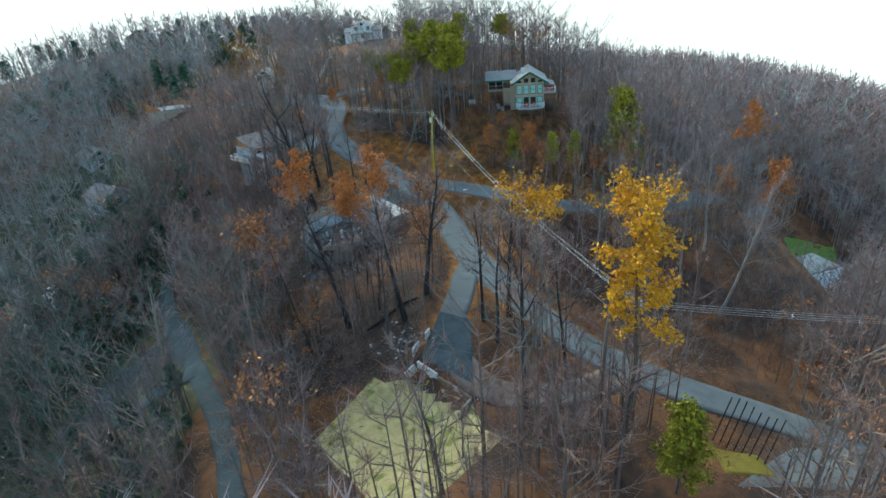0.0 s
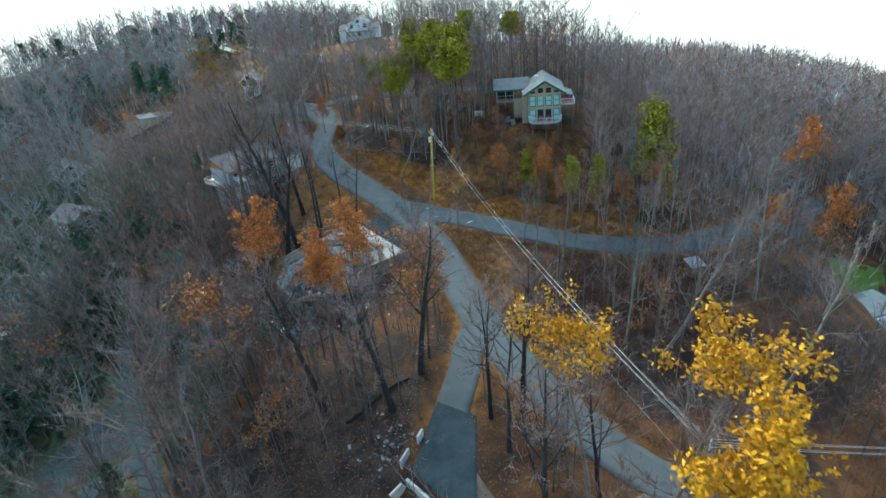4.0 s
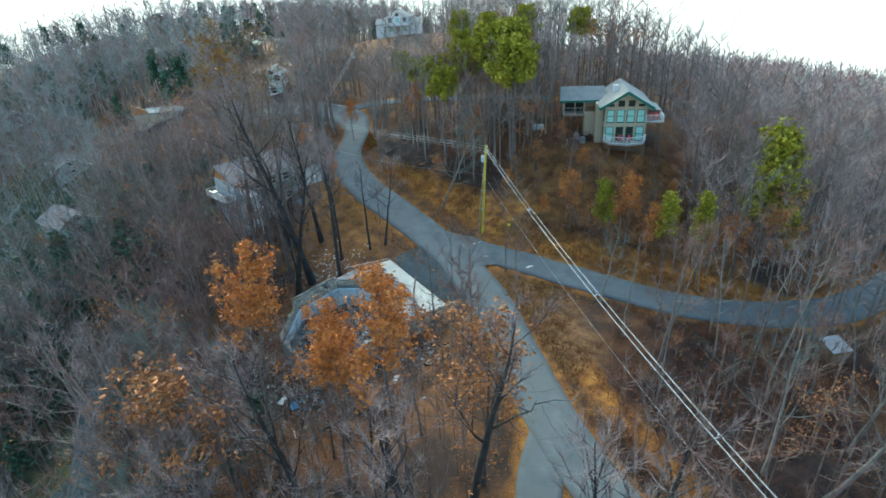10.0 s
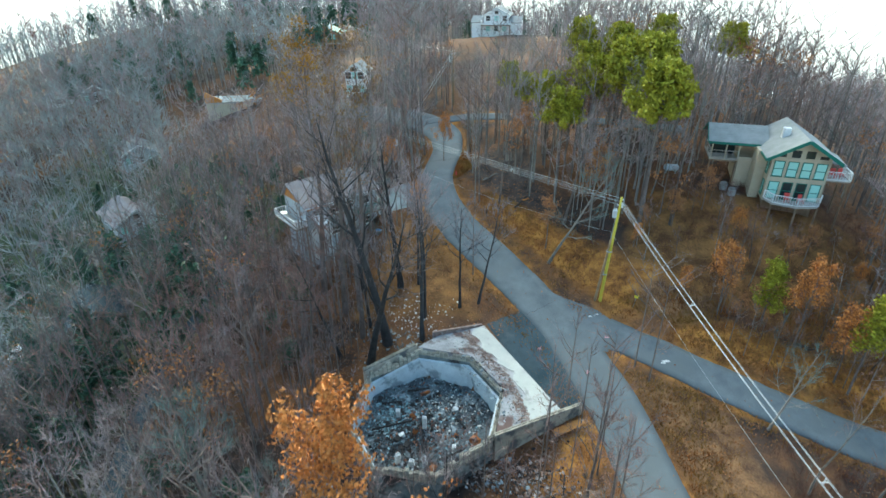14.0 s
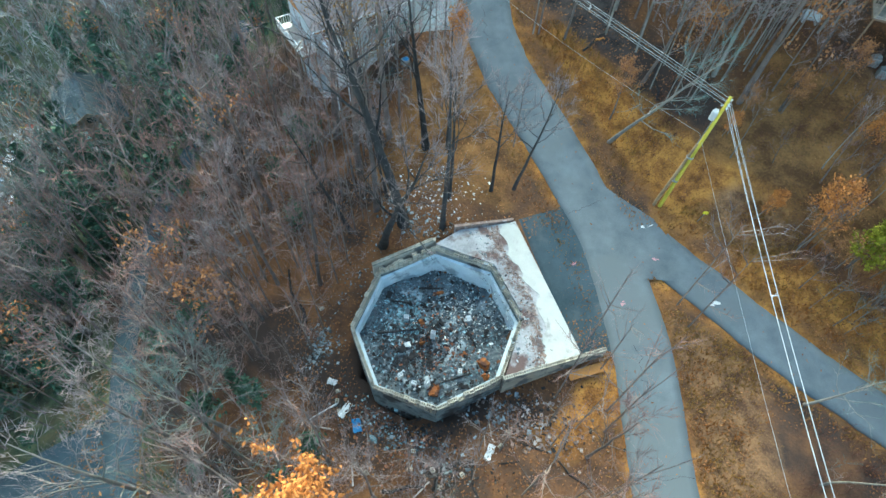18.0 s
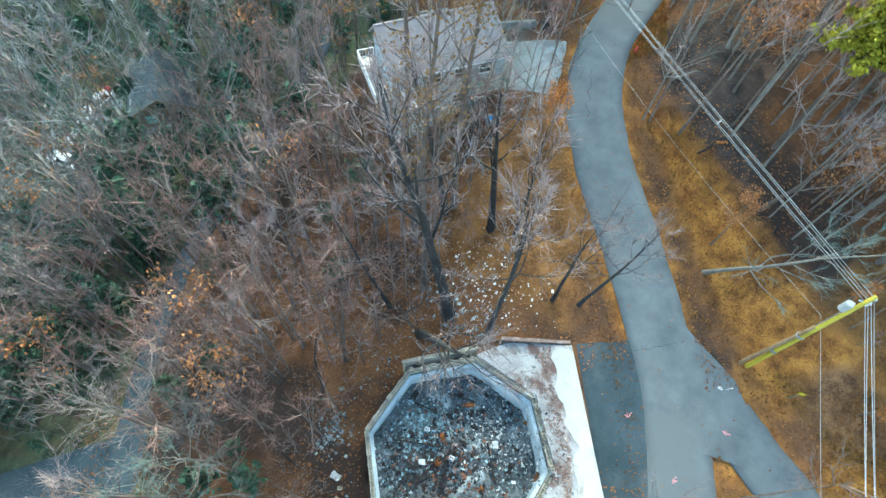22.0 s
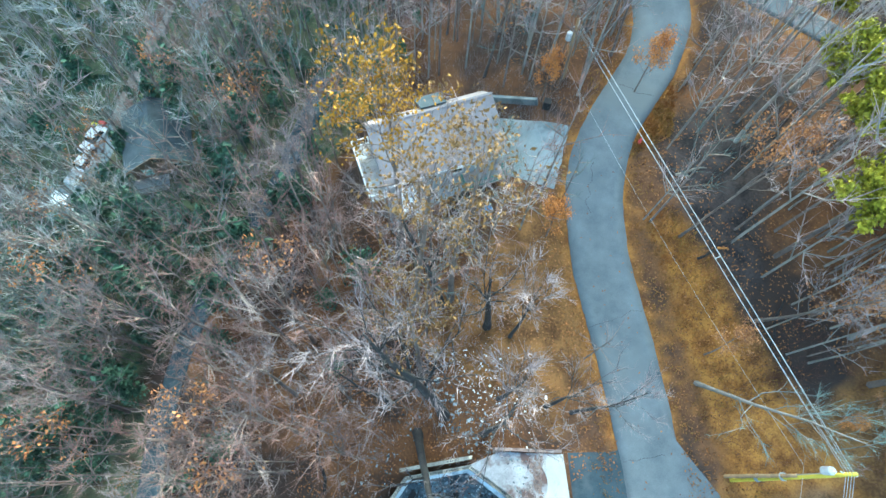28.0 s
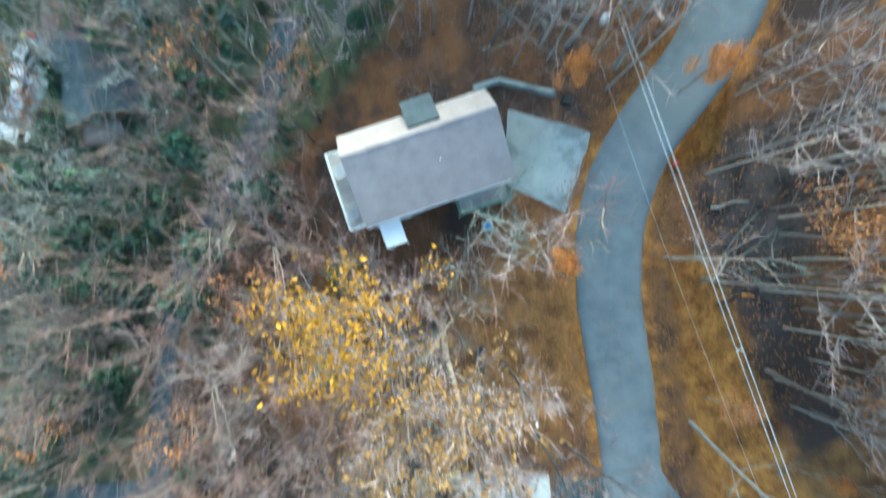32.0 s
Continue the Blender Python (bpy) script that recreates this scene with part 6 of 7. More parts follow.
def railing(root, pts, height, material, gap=0.22, post=0.1):
    """A railing along floor points: posts, two rails and balusters."""
    rail = part("railing", bmesh.new(), None, root)
    for p, q in zip(pts[:-1], pts[1:]):
        p, q = Vector(p), Vector(q)
        up = Vector((0, 0, 1))
        part("rail", beam(bmesh.new(), p + up * height, q + up * height, 0.09, 0.06, 0.01), M[material], rail)
        part("rail", beam(bmesh.new(), p + up * 0.12, q + up * 0.12, 0.05, 0.06), M[material], rail)
        n = max(2, int((q - p).length / gap))
        for i in range(n + 1):
            a = p.lerp(q, i / n)
            end = i in (0, n)
            part("post" if end else "baluster", beam(bmesh.new(), a + up * 0.1, a + up * height, post if end else 0.04, post if end else 0.04), M[material], rail)
    return rail


def slope(root, name, corners, thick, material, label="", courses=0, edge_mat=None):
    """A roof slope: a slab, given its corners: eave start, eave end, ridge end, ridge start; with lapped shingle courses."""
    c = [Vector(p) for p in corners]
    nrm = (c[1] - c[0]).cross(c[3] - c[0]).normalized()
    bm = bmesh.new()
    low = [bm.verts.new(p - nrm * thick) for p in c]
    top = [bm.verts.new(p) for p in c]
    for i in range(4):
        bm.faces.new((low[i], low[(i + 1) % 4], top[(i + 1) % 4], top[i]))
    bm.faces.new(top)
    bm.faces.new(low[::-1])
    ob = part(name, bm, M[material], root, label)
    if courses:
        bm = bmesh.new()
        for k in range(courses):
            f0, f1 = k / courses, (k + 1.12) / courses
            f1 = min(f1, 1.0)
            a, b = c[0].lerp(c[3], f0), c[1].lerp(c[2], f0)
            d, e = c[0].lerp(c[3], f1), c[1].lerp(c[2], f1)
            vs = [bm.verts.new(p) for p in (a + nrm * 0.03, b + nrm * 0.03, e + nrm * 0.006, d + nrm * 0.006, a + nrm * 0.002, b + nrm * 0.002)]
            bm.faces.new((vs[0], vs[1], vs[2], vs[3]))
            bm.faces.new((vs[4], vs[5], vs[1], vs[0]))
        part("shingles", bm, M[material], ob)
    return ob


def walls(root, x0, x1, y0, y1, z0, z1, material, t=0.2):
    """Four walls with thickness, butted at the corners."""
    for size, at in (((x1 - x0, t, z1 - z0), ((x0 + x1) / 2, y0 + t / 2, (z0 + z1) / 2)), ((x1 - x0, t, z1 - z0), ((x0 + x1) / 2, y1 - t / 2, (z0 + z1) / 2)),
                     ((t, y1 - y0 - 2 * t, z1 - z0), (x0 + t / 2, (y0 + y1) / 2, (z0 + z1) / 2)), ((t, y1 - y0 - 2 * t, z1 - z0), (x1 - t / 2, (y0 + y1) / 2, (z0 + z1) / 2))):
        part("wall", box(bmesh.new(), size, at), M[material], root)


def gable_end(root, x0, x1, y, z, peak, material, t=0.2, along="x", px=None):
    """The triangle of wall under a roof."""
    mid = (x0 + x1) / 2 if px is None else px
    bm = bmesh.new()
    tri = [(x0, z), (x1, z), (mid, peak)]
    rows = [[bm.verts.new((a, y + o, b) if along == "x" else (y + o, a, b)) for a, b in tri] for o in (0, t)]
    bm.faces.new(rows[0])
    bm.faces.new(rows[1][::-1])
    for i in range(3):
        bm.faces.new((rows[0][i], rows[1][i], rows[1][(i + 1) % 3], rows[0][(i + 1) % 3]))
    bmesh.ops.recalc_face_normals(bm, faces=bm.faces)
    return part("gable", bm, M[material], root)


def decking(root, x0, x1, y0, y1, z, material="deck", ground=None):
    """A deck: boards on a frame, with posts down to the ground."""
    deck = part("deck", box(bmesh.new(), (x1 - x0, y1 - y0, 0.16), ((x0 + x1) / 2, (y0 + y1) / 2, z - 0.12)), M["brown_siding"], root)
    n = int((y1 - y0) / 0.18)
    bm = box(bmesh.new(), (x1 - x0, (y1 - y0) / n - 0.015, 0.035))
    me = bpy.data.meshes.new("board")
    bm.to_mesh(me)
    bm.free()
    me.materials.append(M[material])
    for i in range(n):
        fixed("board", me, None, deck).location = ((x0 + x1) / 2, y0 + (i + 0.5) * (y1 - y0) / n, z - 0.02)
    if ground is not None:
        for x in (x0 + 0.15, x1 - 0.15):
            for y in (y0 + 0.15, y1 - 0.15):
                part("post", beam(bmesh.new(), (x, y, ground), (x, y, z - 0.2), 0.14, 0.14), M["brown_siding"], deck)
    return deck


# the house at the end, seen from above
HX, HY = -32.05, 85.5
FLOOR = 31.2 * S
house = empty("house", pose(HX * S, HY * S, FLOOR, 0, 0, 64.5), "long low house with a grey-violet shingle roof", "house")
L, W0, W1, RY = 5.6, -3.2, 3.2, 1.5
walls(house, -L + 0.3, L - 0.3, W0 + 0.35, W1 - 0.35, -6.0, 2.45, "grey_siding")
for sx in (-1, 1):
    gable_end(house, W0 + 0.35, W1 - 0.35, sx * (L - 0.4) - 0.1, 2.45, 4.05, "orange_wood", 0.2, "y", RY)
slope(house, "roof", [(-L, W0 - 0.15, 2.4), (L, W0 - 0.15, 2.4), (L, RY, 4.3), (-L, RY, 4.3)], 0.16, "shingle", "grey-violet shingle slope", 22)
# this slope's paler tone is painted light
slope(house, "roof", [(L, W1 + 0.15, 2.4), (-L, W1 + 0.15, 2.4), (-L, RY, 4.3), (L, RY, 4.3)], 0.16, "shingle_lit", "shingle slope coloured paler for the light on it", 12)
part("ridge_cap", beam(bmesh.new(), (-L, RY, 4.32), (L, RY, 4.32), 0.26, 0.06, 0.02), M["shingle"], house)
for y, s in ((W0 - 0.17, -1), (W1 + 0.17, 1)):
    part("gutter", beam(bmesh.new(), (-L, y, 2.3), (L, y, 2.3), 0.1, 0.12, 0.02), M["white_paint"], house)
part("vent_pipe", cyl(bmesh.new(), 0.07, 0.5, (0.8, -0.6, 3.4), 10), M["plate"], house)
slope(house, "porch_roof", [(1.7, 4.3, 2.6), (-0.6, 4.3, 2.6), (-0.6, 2.1, 4.02), (1.7, 2.1, 4.02)], 0.12, "shingle_dark", "dark glassy roof over the back door")
for x in (-0.5, 1.6):
    part("post", beam(bmesh.new(), (x, 4.15, -5), (x, 4.15, 2.5), 0.12, 0.12), M["brown_siding"], house)
decking(house, -L - 1.35, -L + 0.25, W0 + 0.2, W1 - 0.3, -0.1, "deck", -7.5)
railing(house, [(-L + 0.2, W1 - 0.35, -0.08), (-L - 1.3, W1 - 0.35, -0.08), (-L - 1.3, W0 + 0.25, -0.08), (-L + 0.2, W0 + 0.25, -0.08)], 1.0, "white_paint")
decking(house, 1.2, L - 0.4, W0 - 1.3, W0 + 0.3, -0.1, "deck", -5.5)
railing(house, [(1.25, W0 - 0.2, -0.08), (1.25, W0 - 1.25, -0.08), (L - 0.45, W0 - 1.25, -0.08), (L - 0.45, W0 - 0.2, -0.08)], 1.0, "green_trim")
slope(house, "shed_roof", [(-L + 0.8, W0 - 1.9, 0.6), (-L + 2.4, W0 - 1.9, 0.6), (-L + 2.4, W0 - 0.1, 1.2), (-L + 0.8, W0 - 0.1, 1.2)], 0.1, "white_paint", "white sheet roof over the side steps")
for x in (-L + 0.9, -L + 2.3):
    part("post", beam(bmesh.new(), (x, W0 - 1.8, -6.5), (x, W0 - 1.8, 0.5), 0.12, 0.12), M["white_paint"], house)
for x in (-3.8, -1.4, 1.0, 3.4):
    window(house, (1.2, 1.2), (x, W0 + 0.35, 1.2), 0, "dark_window")
    window(house, (1.2, 1.1), (x, W0 + 0.35, -1.8), 0, "dark_window")
part("wall_panel", box(bmesh.new(), (2.6, 0.08, 4.2), (-3.6, W0 + 0.28, -3.0)), M["plate"], house, "pale plaster lower wall")
part("orange_trim", beam(bmesh.new(), (-L + 0.4, W0 + 0.1, 2.1), (-L + 3.2, W0 + 0.1, 2.1), 0.06, 0.35), M["orange_wood"], house)
for px, py, r in ((-6.3, 1.4, 0.5), (-6.3, -1.9, 0.4)):
    table = empty("patio_table", house.matrix_world @ pose(px, py, -0.04), "small round patio table on the deck", "table", "patio tables")
    part("tabletop", cyl(bmesh.new(), r, 0.04, (0, 0, 0.7), 16), M["steel"], table)
    part("leg", cyl(bmesh.new(), 0.04, 0.7, (0, 0, 0), 8), M["steel"], table)
unit = empty("air_conditioner", house.matrix_world @ pose(3.2, W0 - 2.6, lz((HX + 2.6) * S, (HY + 0.6) * S) - FLOOR + 0.1), "square blue-grey air conditioner behind the house", "air conditioner")
part("casing", box(bmesh.new(), (0.8, 0.8, 0.8), (0, 0, 0.4), 0, 0.04), M["steel"], unit)
part("grille", cyl(bmesh.new(), 0.32, 0.03, (0, 0, 0.8), 16), M["blue"], unit)
for x0, y0, x1, y1 in ((-32.7, 92.2, -29.7, 93.6), (-33.5, 91.0, -32.7, 92.2)):
    bm = beam(bmesh.new(), on(x0, y0, 0.3), on(x1, y1, 0.3), 0.35, 0.9, 0.04)
    tagged(part("low_wall", bm, M["concrete"]), "low grey garden wall behind the driveway", "wall", kind="structure")
bm = box(bmesh.new(), (0.7, 0.7, 1.0), (0, 0, 0.5), 0, 0.06)
ob = part("bin", bm, M["rubber"])
ob.matrix_world = pose(*on(-29.0, 93.7), 0, 0, 30)
tagged(ob, "black lidded bin beside the driveway", "bin")

# the tan house with green trim on the slope above the junction
GX, GY, GZ = 9.25, 96.0, 45.1
villa = empty("villa", pose(GX * S, GY * S, GZ, 0, 0, 6) @ Matrix.Scale(1.06, 4), "tan stucco house with green trim and tall windows", "house")
W, D, EAVE, PEAK = 2.7, 9.0, 5.0, 6.6
walls(villa, -W, W, 0, D, -0.3, EAVE, "stucco")
walls(villa, -W + 0.3, W - 0.3, 0.6, D - 0.3, -5.0, -0.3, "brown_siding")
gable_end(villa, -W, W, 0.0, EAVE, PEAK - 0.1, "stucco")
gable_end(villa, -W, W, D - 0.2, EAVE, PEAK - 0.1, "stucco")
E0 = EAVE - 0.45
slope(villa, "roof", [(-W - 0.75, D + 0.5, E0), (-W - 0.75, -0.9, E0), (0, -0.9, PEAK + 0.1), (0, D + 0.5, PEAK + 0.1)], 0.18, "shingle_grey", "grey shingle slope", 16)
slope(villa, "roof", [(W + 0.75, -0.9, E0), (W + 0.75, D + 0.5, E0), (0, D + 0.5, PEAK + 0.1), (0, -0.9, PEAK + 0.1)], 0.18, "shingle_grey", "grey shingle slope", 16)
for s in (-1, 1):
    part("fascia", beam(bmesh.new(), (s * (W + 0.78), -0.93, E0 - 0.12), (0, -0.93, PEAK - 0.02), 0.08, 0.34, 0.01), M["green_trim"], villa)
    part("fascia", beam(bmesh.new(), (s * (W + 0.79), -0.9, E0 - 0.12), (s * (W + 0.79), D + 0.5, E0 - 0.12), 0.06, 0.3, 0.01), M["green_trim"], villa)
for i in range(4):
    x = -W + 0.75 + i * (2 * W - 1.5) / 3
    window(villa, (1.0, 1.7), (x, 0, 3.35), 0, "window", "green_trim")
    window(villa, (1.0, 1.95), (x, 0, 0.95), 0, "window" if i in (0, 3) else "dark_window", "green_trim")
    hgt = 0.95 if i in (1, 2) else 0.5
    window(villa, (1.0, hgt), (x, 0, 4.5 + hgt / 2 + 0.05), 0, "dark_window", "stucco", 0)
for zz in (0.95, 3.35):
    window(villa, (0.8, 1.6), (-W, 1.0, zz), -90, "window", "green_trim")
part("chimney", box(bmesh.new(), (1.0, 2.2, 9.4), (-W - 0.5, 3.0, -0.1), 0, 0.03), M["stucco"], villa, "tan stucco chimney breast")
part("chimney_cap", box(bmesh.new(), (0.7, 0.7, 1.3), (-1.2, 3.6, 6.2), 0, 0.03), M["galvanised"], villa)
part("wing_base", box(bmesh.new(), (2.4, 4.4, 7.0), (-W - 1.2, 6.2, -0.4), 0, 0.02), M["stucco"], villa)
decking(villa, -W - 5.4, -W - 2.4, 4.2, 9.0, 2.6, "deck", -3.5)
railing(villa, [(-W - 2.45, 4.25, 2.62), (-W - 5.35, 4.25, 2.62), (-W - 5.35, 8.95, 2.62)], 1.0, "deck", 0.5)
for x in (-W - 5.3, -W - 3.8, -W - 2.45):
    part("post", beam(bmesh.new(), (x, 4.3, 2.6), (x, 4.3, 4.9), 0.14, 0.14), M["stucco"], villa)
# dark sheet added to give the open porch its inner shade
part("porch_screen", box(bmesh.new(), (2.8, 0.1, 2.2), (-W - 3.9, 6.6, 3.75)), M["dark_window"], villa, "dark panel for the shade inside the open porch")
slope(villa, "wing_roof", [(-W - 5.9, 3.7, 4.75), (-W + 0.3, 3.7, 4.75), (-W + 0.3, 6.6, 6.2), (-W - 5.9, 6.6, 6.2)], 0.16, "shingle_grey", "grey shingle wing roof", 10)
slope(villa, "wing_roof", [(-W + 0.3, 9.5, 4.75), (-W - 5.9, 9.5, 4.75), (-W - 5.9, 6.6, 6.2), (-W + 0.3, 6.6, 6.2)], 0.16, "shingle_grey", "grey shingle wing roof", 10)
part("fascia", beam(bmesh.new(), (-W - 5.9, 3.66, 4.62), (-W + 0.1, 3.66, 4.62), 0.06, 0.28), M["green_trim"], villa)
for y0, y1, z0, z1 in ((3.7, 6.6, 4.65, 6.1), (9.5, 6.6, 4.65, 6.1)):
    part("fascia", beam(bmesh.new(), (-W - 5.93, y0, z0), (-W - 5.93, y1, z1), 0.06, 0.28), M["green_trim"], villa)
decking(villa, W, W + 2.3, 0.2, 3.0, 2.4, "deck", -3.5)
railing(villa, [(W + 0.05, 0.25, 2.42), (W + 2.25, 0.25, 2.42), (W + 2.25, 2.95, 2.42)], 0.95, "white_paint")
slope(villa, "deck_roof", [(W + 0.4, 2.0, 3.9), (W + 2.2, 2.0, 3.6), (W + 2.2, 6.0, 3.7), (W + 0.4, 6.0, 4.4)], 0.12, "shingle_grey", "small grey lean-to roof")
fan = [(-W + 0.1, -0.15), (-W + 0.7, -1.5), (0.2, -2.1), (W - 0.4, -1.4), (W + 0.1, -0.15)]
part("lower_deck", prism(bmesh.new(), fan, -0.2, -0.04), M["deck"], villa, "five-sided timber deck")
railing(villa, [(x, y, -0.03) for x, y in fan], 0.95, "white_paint")
for x, y in fan[1:4]:
    part("post", beam(bmesh.new(), (x, y + 0.1, -5.0), (x, y + 0.1, -0.2), 0.16, 0.16), M["brown_siding"], villa)


def garden_chair(parent_m, x, y, z, turn):
    chair = empty("garden_chair", parent_m @ pose(x, y, z, 0, 0, turn), "red garden chair on the deck", "chair", "red garden chairs")
    part("seat", box(bmesh.new(), (0.5, 0.5, 0.05), (0, 0, 0.42), 0, 0.01), M["red"], chair)
    part("backrest", box(bmesh.new(), (0.5, 0.05, 0.55), (0, 0.24, 0.72), 0, 0.01), M["red"], chair)
    for sx in (-0.2, 0.2):
        for sy in (-0.2, 0.2):
            part("leg", cyl(bmesh.new(), 0.025, 0.42, (sx, sy, 0), 6), M["red"], chair)


for x, y, z, turn in ((W + 0.8, 1.2, 2.42, 0), (W + 1.6, 1.4, 2.42, 20), (-0.6, -0.9, -0.03, 0), (0.7, -1.0, -0.03, 30)):
    garden_chair(villa.matrix_world, x, y, z, turn)
bm = bmesh.new()
bmesh.ops.create_cone(bm, cap_ends=True, segments=14, radius1=0.45, radius2=0.45, depth=1.8, matrix=pose(0, 0, 0.6, 0, 90, 0))
bmesh.ops.bevel(bm, geom=[e for e in bm.edges if len(e.link_faces) == 2 and any(len(f.verts) > 4 for f in e.link_faces)], offset=0.15, segments=2, affect="EDGES")
for x in (-0.6, 0.6):
    box(bm, (0.15, 0.7, 0.4), (x, 0, 0.1))
ob = part("gas_tank", bm, M["grey_siding"])
ob.matrix_world = pose(*on(-0.8, 100.5), 0, 0, 10)
tagged(ob, "grey gas tank lying among the trees", "tank")


def cottage(px, py, z, turn, w, d, h, peak, wall, roof, label, deck_front=True, trim="white_paint", windows=3, porch_roof=None):
    """A gabled house on the hillside, front towards local -y."""
    z0 = lz(px * S, py * S) if z is None else z
    root = empty("house", pose(px * S, py * S, z0, 0, 0, turn), label, "house", "hillside houses")
    walls(root, -w, w, 0, d, -3.0, h, wall)
    gable_end(root, -w, w, 0, h, peak, wall)
    gable_end(root, -w, w, d - 0.2, h, peak, wall)
    slope(root, "roof", [(-w - 0.5, d + 0.4, h - 0.3), (-w - 0.5, -0.6, h - 0.3), (0, -0.6, peak + 0.1), (0, d + 0.4, peak + 0.1)], 0.16, roof, "", 8)
    slope(root, "roof", [(w + 0.5, -0.6, h - 0.3), (w + 0.5, d + 0.4, h - 0.3), (0, d + 0.4, peak + 0.1), (0, -0.6, peak + 0.1)], 0.16, roof, "", 8)
    for s in (-1, 1):
        part("fascia", beam(bmesh.new(), (s * (w + 0.52), -0.63, h - 0.42), (0, -0.63, peak), 0.08, 0.26), M[trim], root)
    for lvl in range(2 if h > 4 else 1):
        for i in range(windows):
            x = -w + (i + 0.5) * 2 * w / windows
            window(root, (1.3, 1.4), (x, 0, 1.3 + 2.6 * lvl), 0, "dark_window" if (i + lvl) % 2 else "window", trim)
    window(root, (1.2, 1.0), (0, 0, h + 0.5), 0, "dark_window", trim, 0)
    for i in range(2):
        window(root, (1.1, 1.3), (-w, d * (0.3 + 0.4 * i), 1.5), -90, "dark_window", trim)
        window(root, (1.1, 1.3), (w, d * (0.3 + 0.4 * i), 1.5), 90, "dark_window", trim)
    if deck_front:
        decking(root, -w - 0.6, w + 0.6, -2.2, 0.0, 2.4 if h > 4 else 0.1, "deck", -3.5)
        zz = 2.42 if h > 4 else 0.12
        railing(root, [(-w - 0.55, -0.1, zz), (-w - 0.55, -2.15, zz), (w + 0.55, -2.15, zz), (w + 0.55, -0.1, zz)], 1.0, trim, 0.3)
    return root


white = cottage(-33.0, 138.5, 43.0 * S, 12, 3.4, 8.0, 4.9, 6.6, "white_paint", "shingle_grey", "white two-storey house with a long front deck on the hill")
slope(white, "side_roof", [(-7.0, -0.3, 2.9), (-3.4, -0.3, 2.9), (-3.4, 3.5, 4.4), (-7.0, 3.5, 4.4)], 0.15, "shingle_grey", "")
slope(white, "side_roof", [(3.4, -0.3, 2.9), (7.0, -0.3, 2.9), (7.0, 3.5, 4.4), (3.4, 3.5, 4.4)], 0.15, "shingle_grey", "")
walls(white, -6.8, -3.42, 0.1, 6.0, -3.0, 3.0, "white_paint")
walls(white, 3.42, 6.8, 0.1, 6.0, -3.0, 3.0, "white_paint")
white.matrix_world = white.matrix_world @ Matrix.Scale(0.82, 4)
cottage(-72.6, 143.6, 37.6 * S, 24, 4.0, 8.0, 5.0, 6.4, "brown_siding", "green_trim", "brown house with a green metal roof on the hill", True, "green_trim", 2)
cottage(-47.6, 115.2, None, 18, 1.9, 6.0, 4.6, 6.0, "white_paint", "shingle_grey", "narrow white gabled house behind bare trees", False)
cottage(-150.0, 203.0, None, 30, 6.0, 9.0, 4.2, 7.2, "brown_siding", "shingle_dark", "dark lodge on the wooded ridge", True, "green_trim", 4)
cottage(-139.0, 205.0, None, 30, 3.5, 8.0, 4.2, 6.8, "brown_siding", "shingle_dark", "dark gabled lodge on the wooded ridge", True, "white_paint", 3)
cottage(-30.0, 196.0, None, 8, 4.5, 8.0, 5.0, 7.0, "brown_siding", "shingle_dark", "brown house on the hilltop among bare trees", True, "white_paint", 3)
cottage(-100.0, 160.0, None, 30, 3.6, 7.0, 3.0, 4.8, "grey_siding", "shingle_grey", "small grey house half hidden by bare trees", False)
cottage(-127.0, 117.5, None, 40, 3.4, 8.0, 2.8, 4.6, "white_paint", "shingle_dark", "low pale house in the valley woods", False)
cottage(-116.6, 119.5, None, 55, 3.6, 9.0, 2.8, 4.8, "grey_siding", "shingle_dark", "long grey house in the valley woods", False)
cottage(-81.0, 100.5, None, 60, 3.4, 9.0, 2.8, 4.6, "grey_siding", "shingle_grey", "grey-roofed house among bare trees in the valley", False)
cottage(-116.5, 98.0, None, 30, 2.6, 4.5, 2.6, 3.8, "orange_wood", "shingle", "small orange timber shed in the valley woods", False, "orange_wood", 1)
cottage(-54.0, 71.6, None, 60, 3.6, 8.0, 2.8, 4.6, "brown_siding", "shingle_dark", "dark-roofed cabin among bare trees in the valley", True, "brown_siding", 2)
cottage(-66.0, 87.0, None, 70, 3.6, 9.0, 2.8, 4.6, "grey_siding", "shingle", "grey-roofed house among bare trees in the valley", False)

# the burnt tan house up the valley
tan = empty("burnt_house", pose(-72.0 * S, 113.0 * S, lz(-72 * S, 113 * S), 0, 0, 30), "roofless tan burnt house wall above a bare slope", "ruin")
walls(tan, -5, 5, 0, 6, -4.0, 2.6, "stucco", 0.3)
part("floor_slab", box(bmesh.new(), (12, 7, 0.3), (0.6, 3.2, 2.75), 0, 0.03), M["concrete"], tan)
part("broken_wall", prism(bmesh.new(), [(-5, -0.3), (-1.5, -0.3), (-1.5, 0.0), (-5, 0.0)], 2.7, [5.2, 3.4, 3.4, 5.2]), M["orange_wood"], tan)
for x in (-4.2, -2.4):
    part("post", beam(bmesh.new(), (x, 0.3, 2.8), (x + 0.5, 0.5, 6.0), 0.2, 0.2), M["char"], tan)

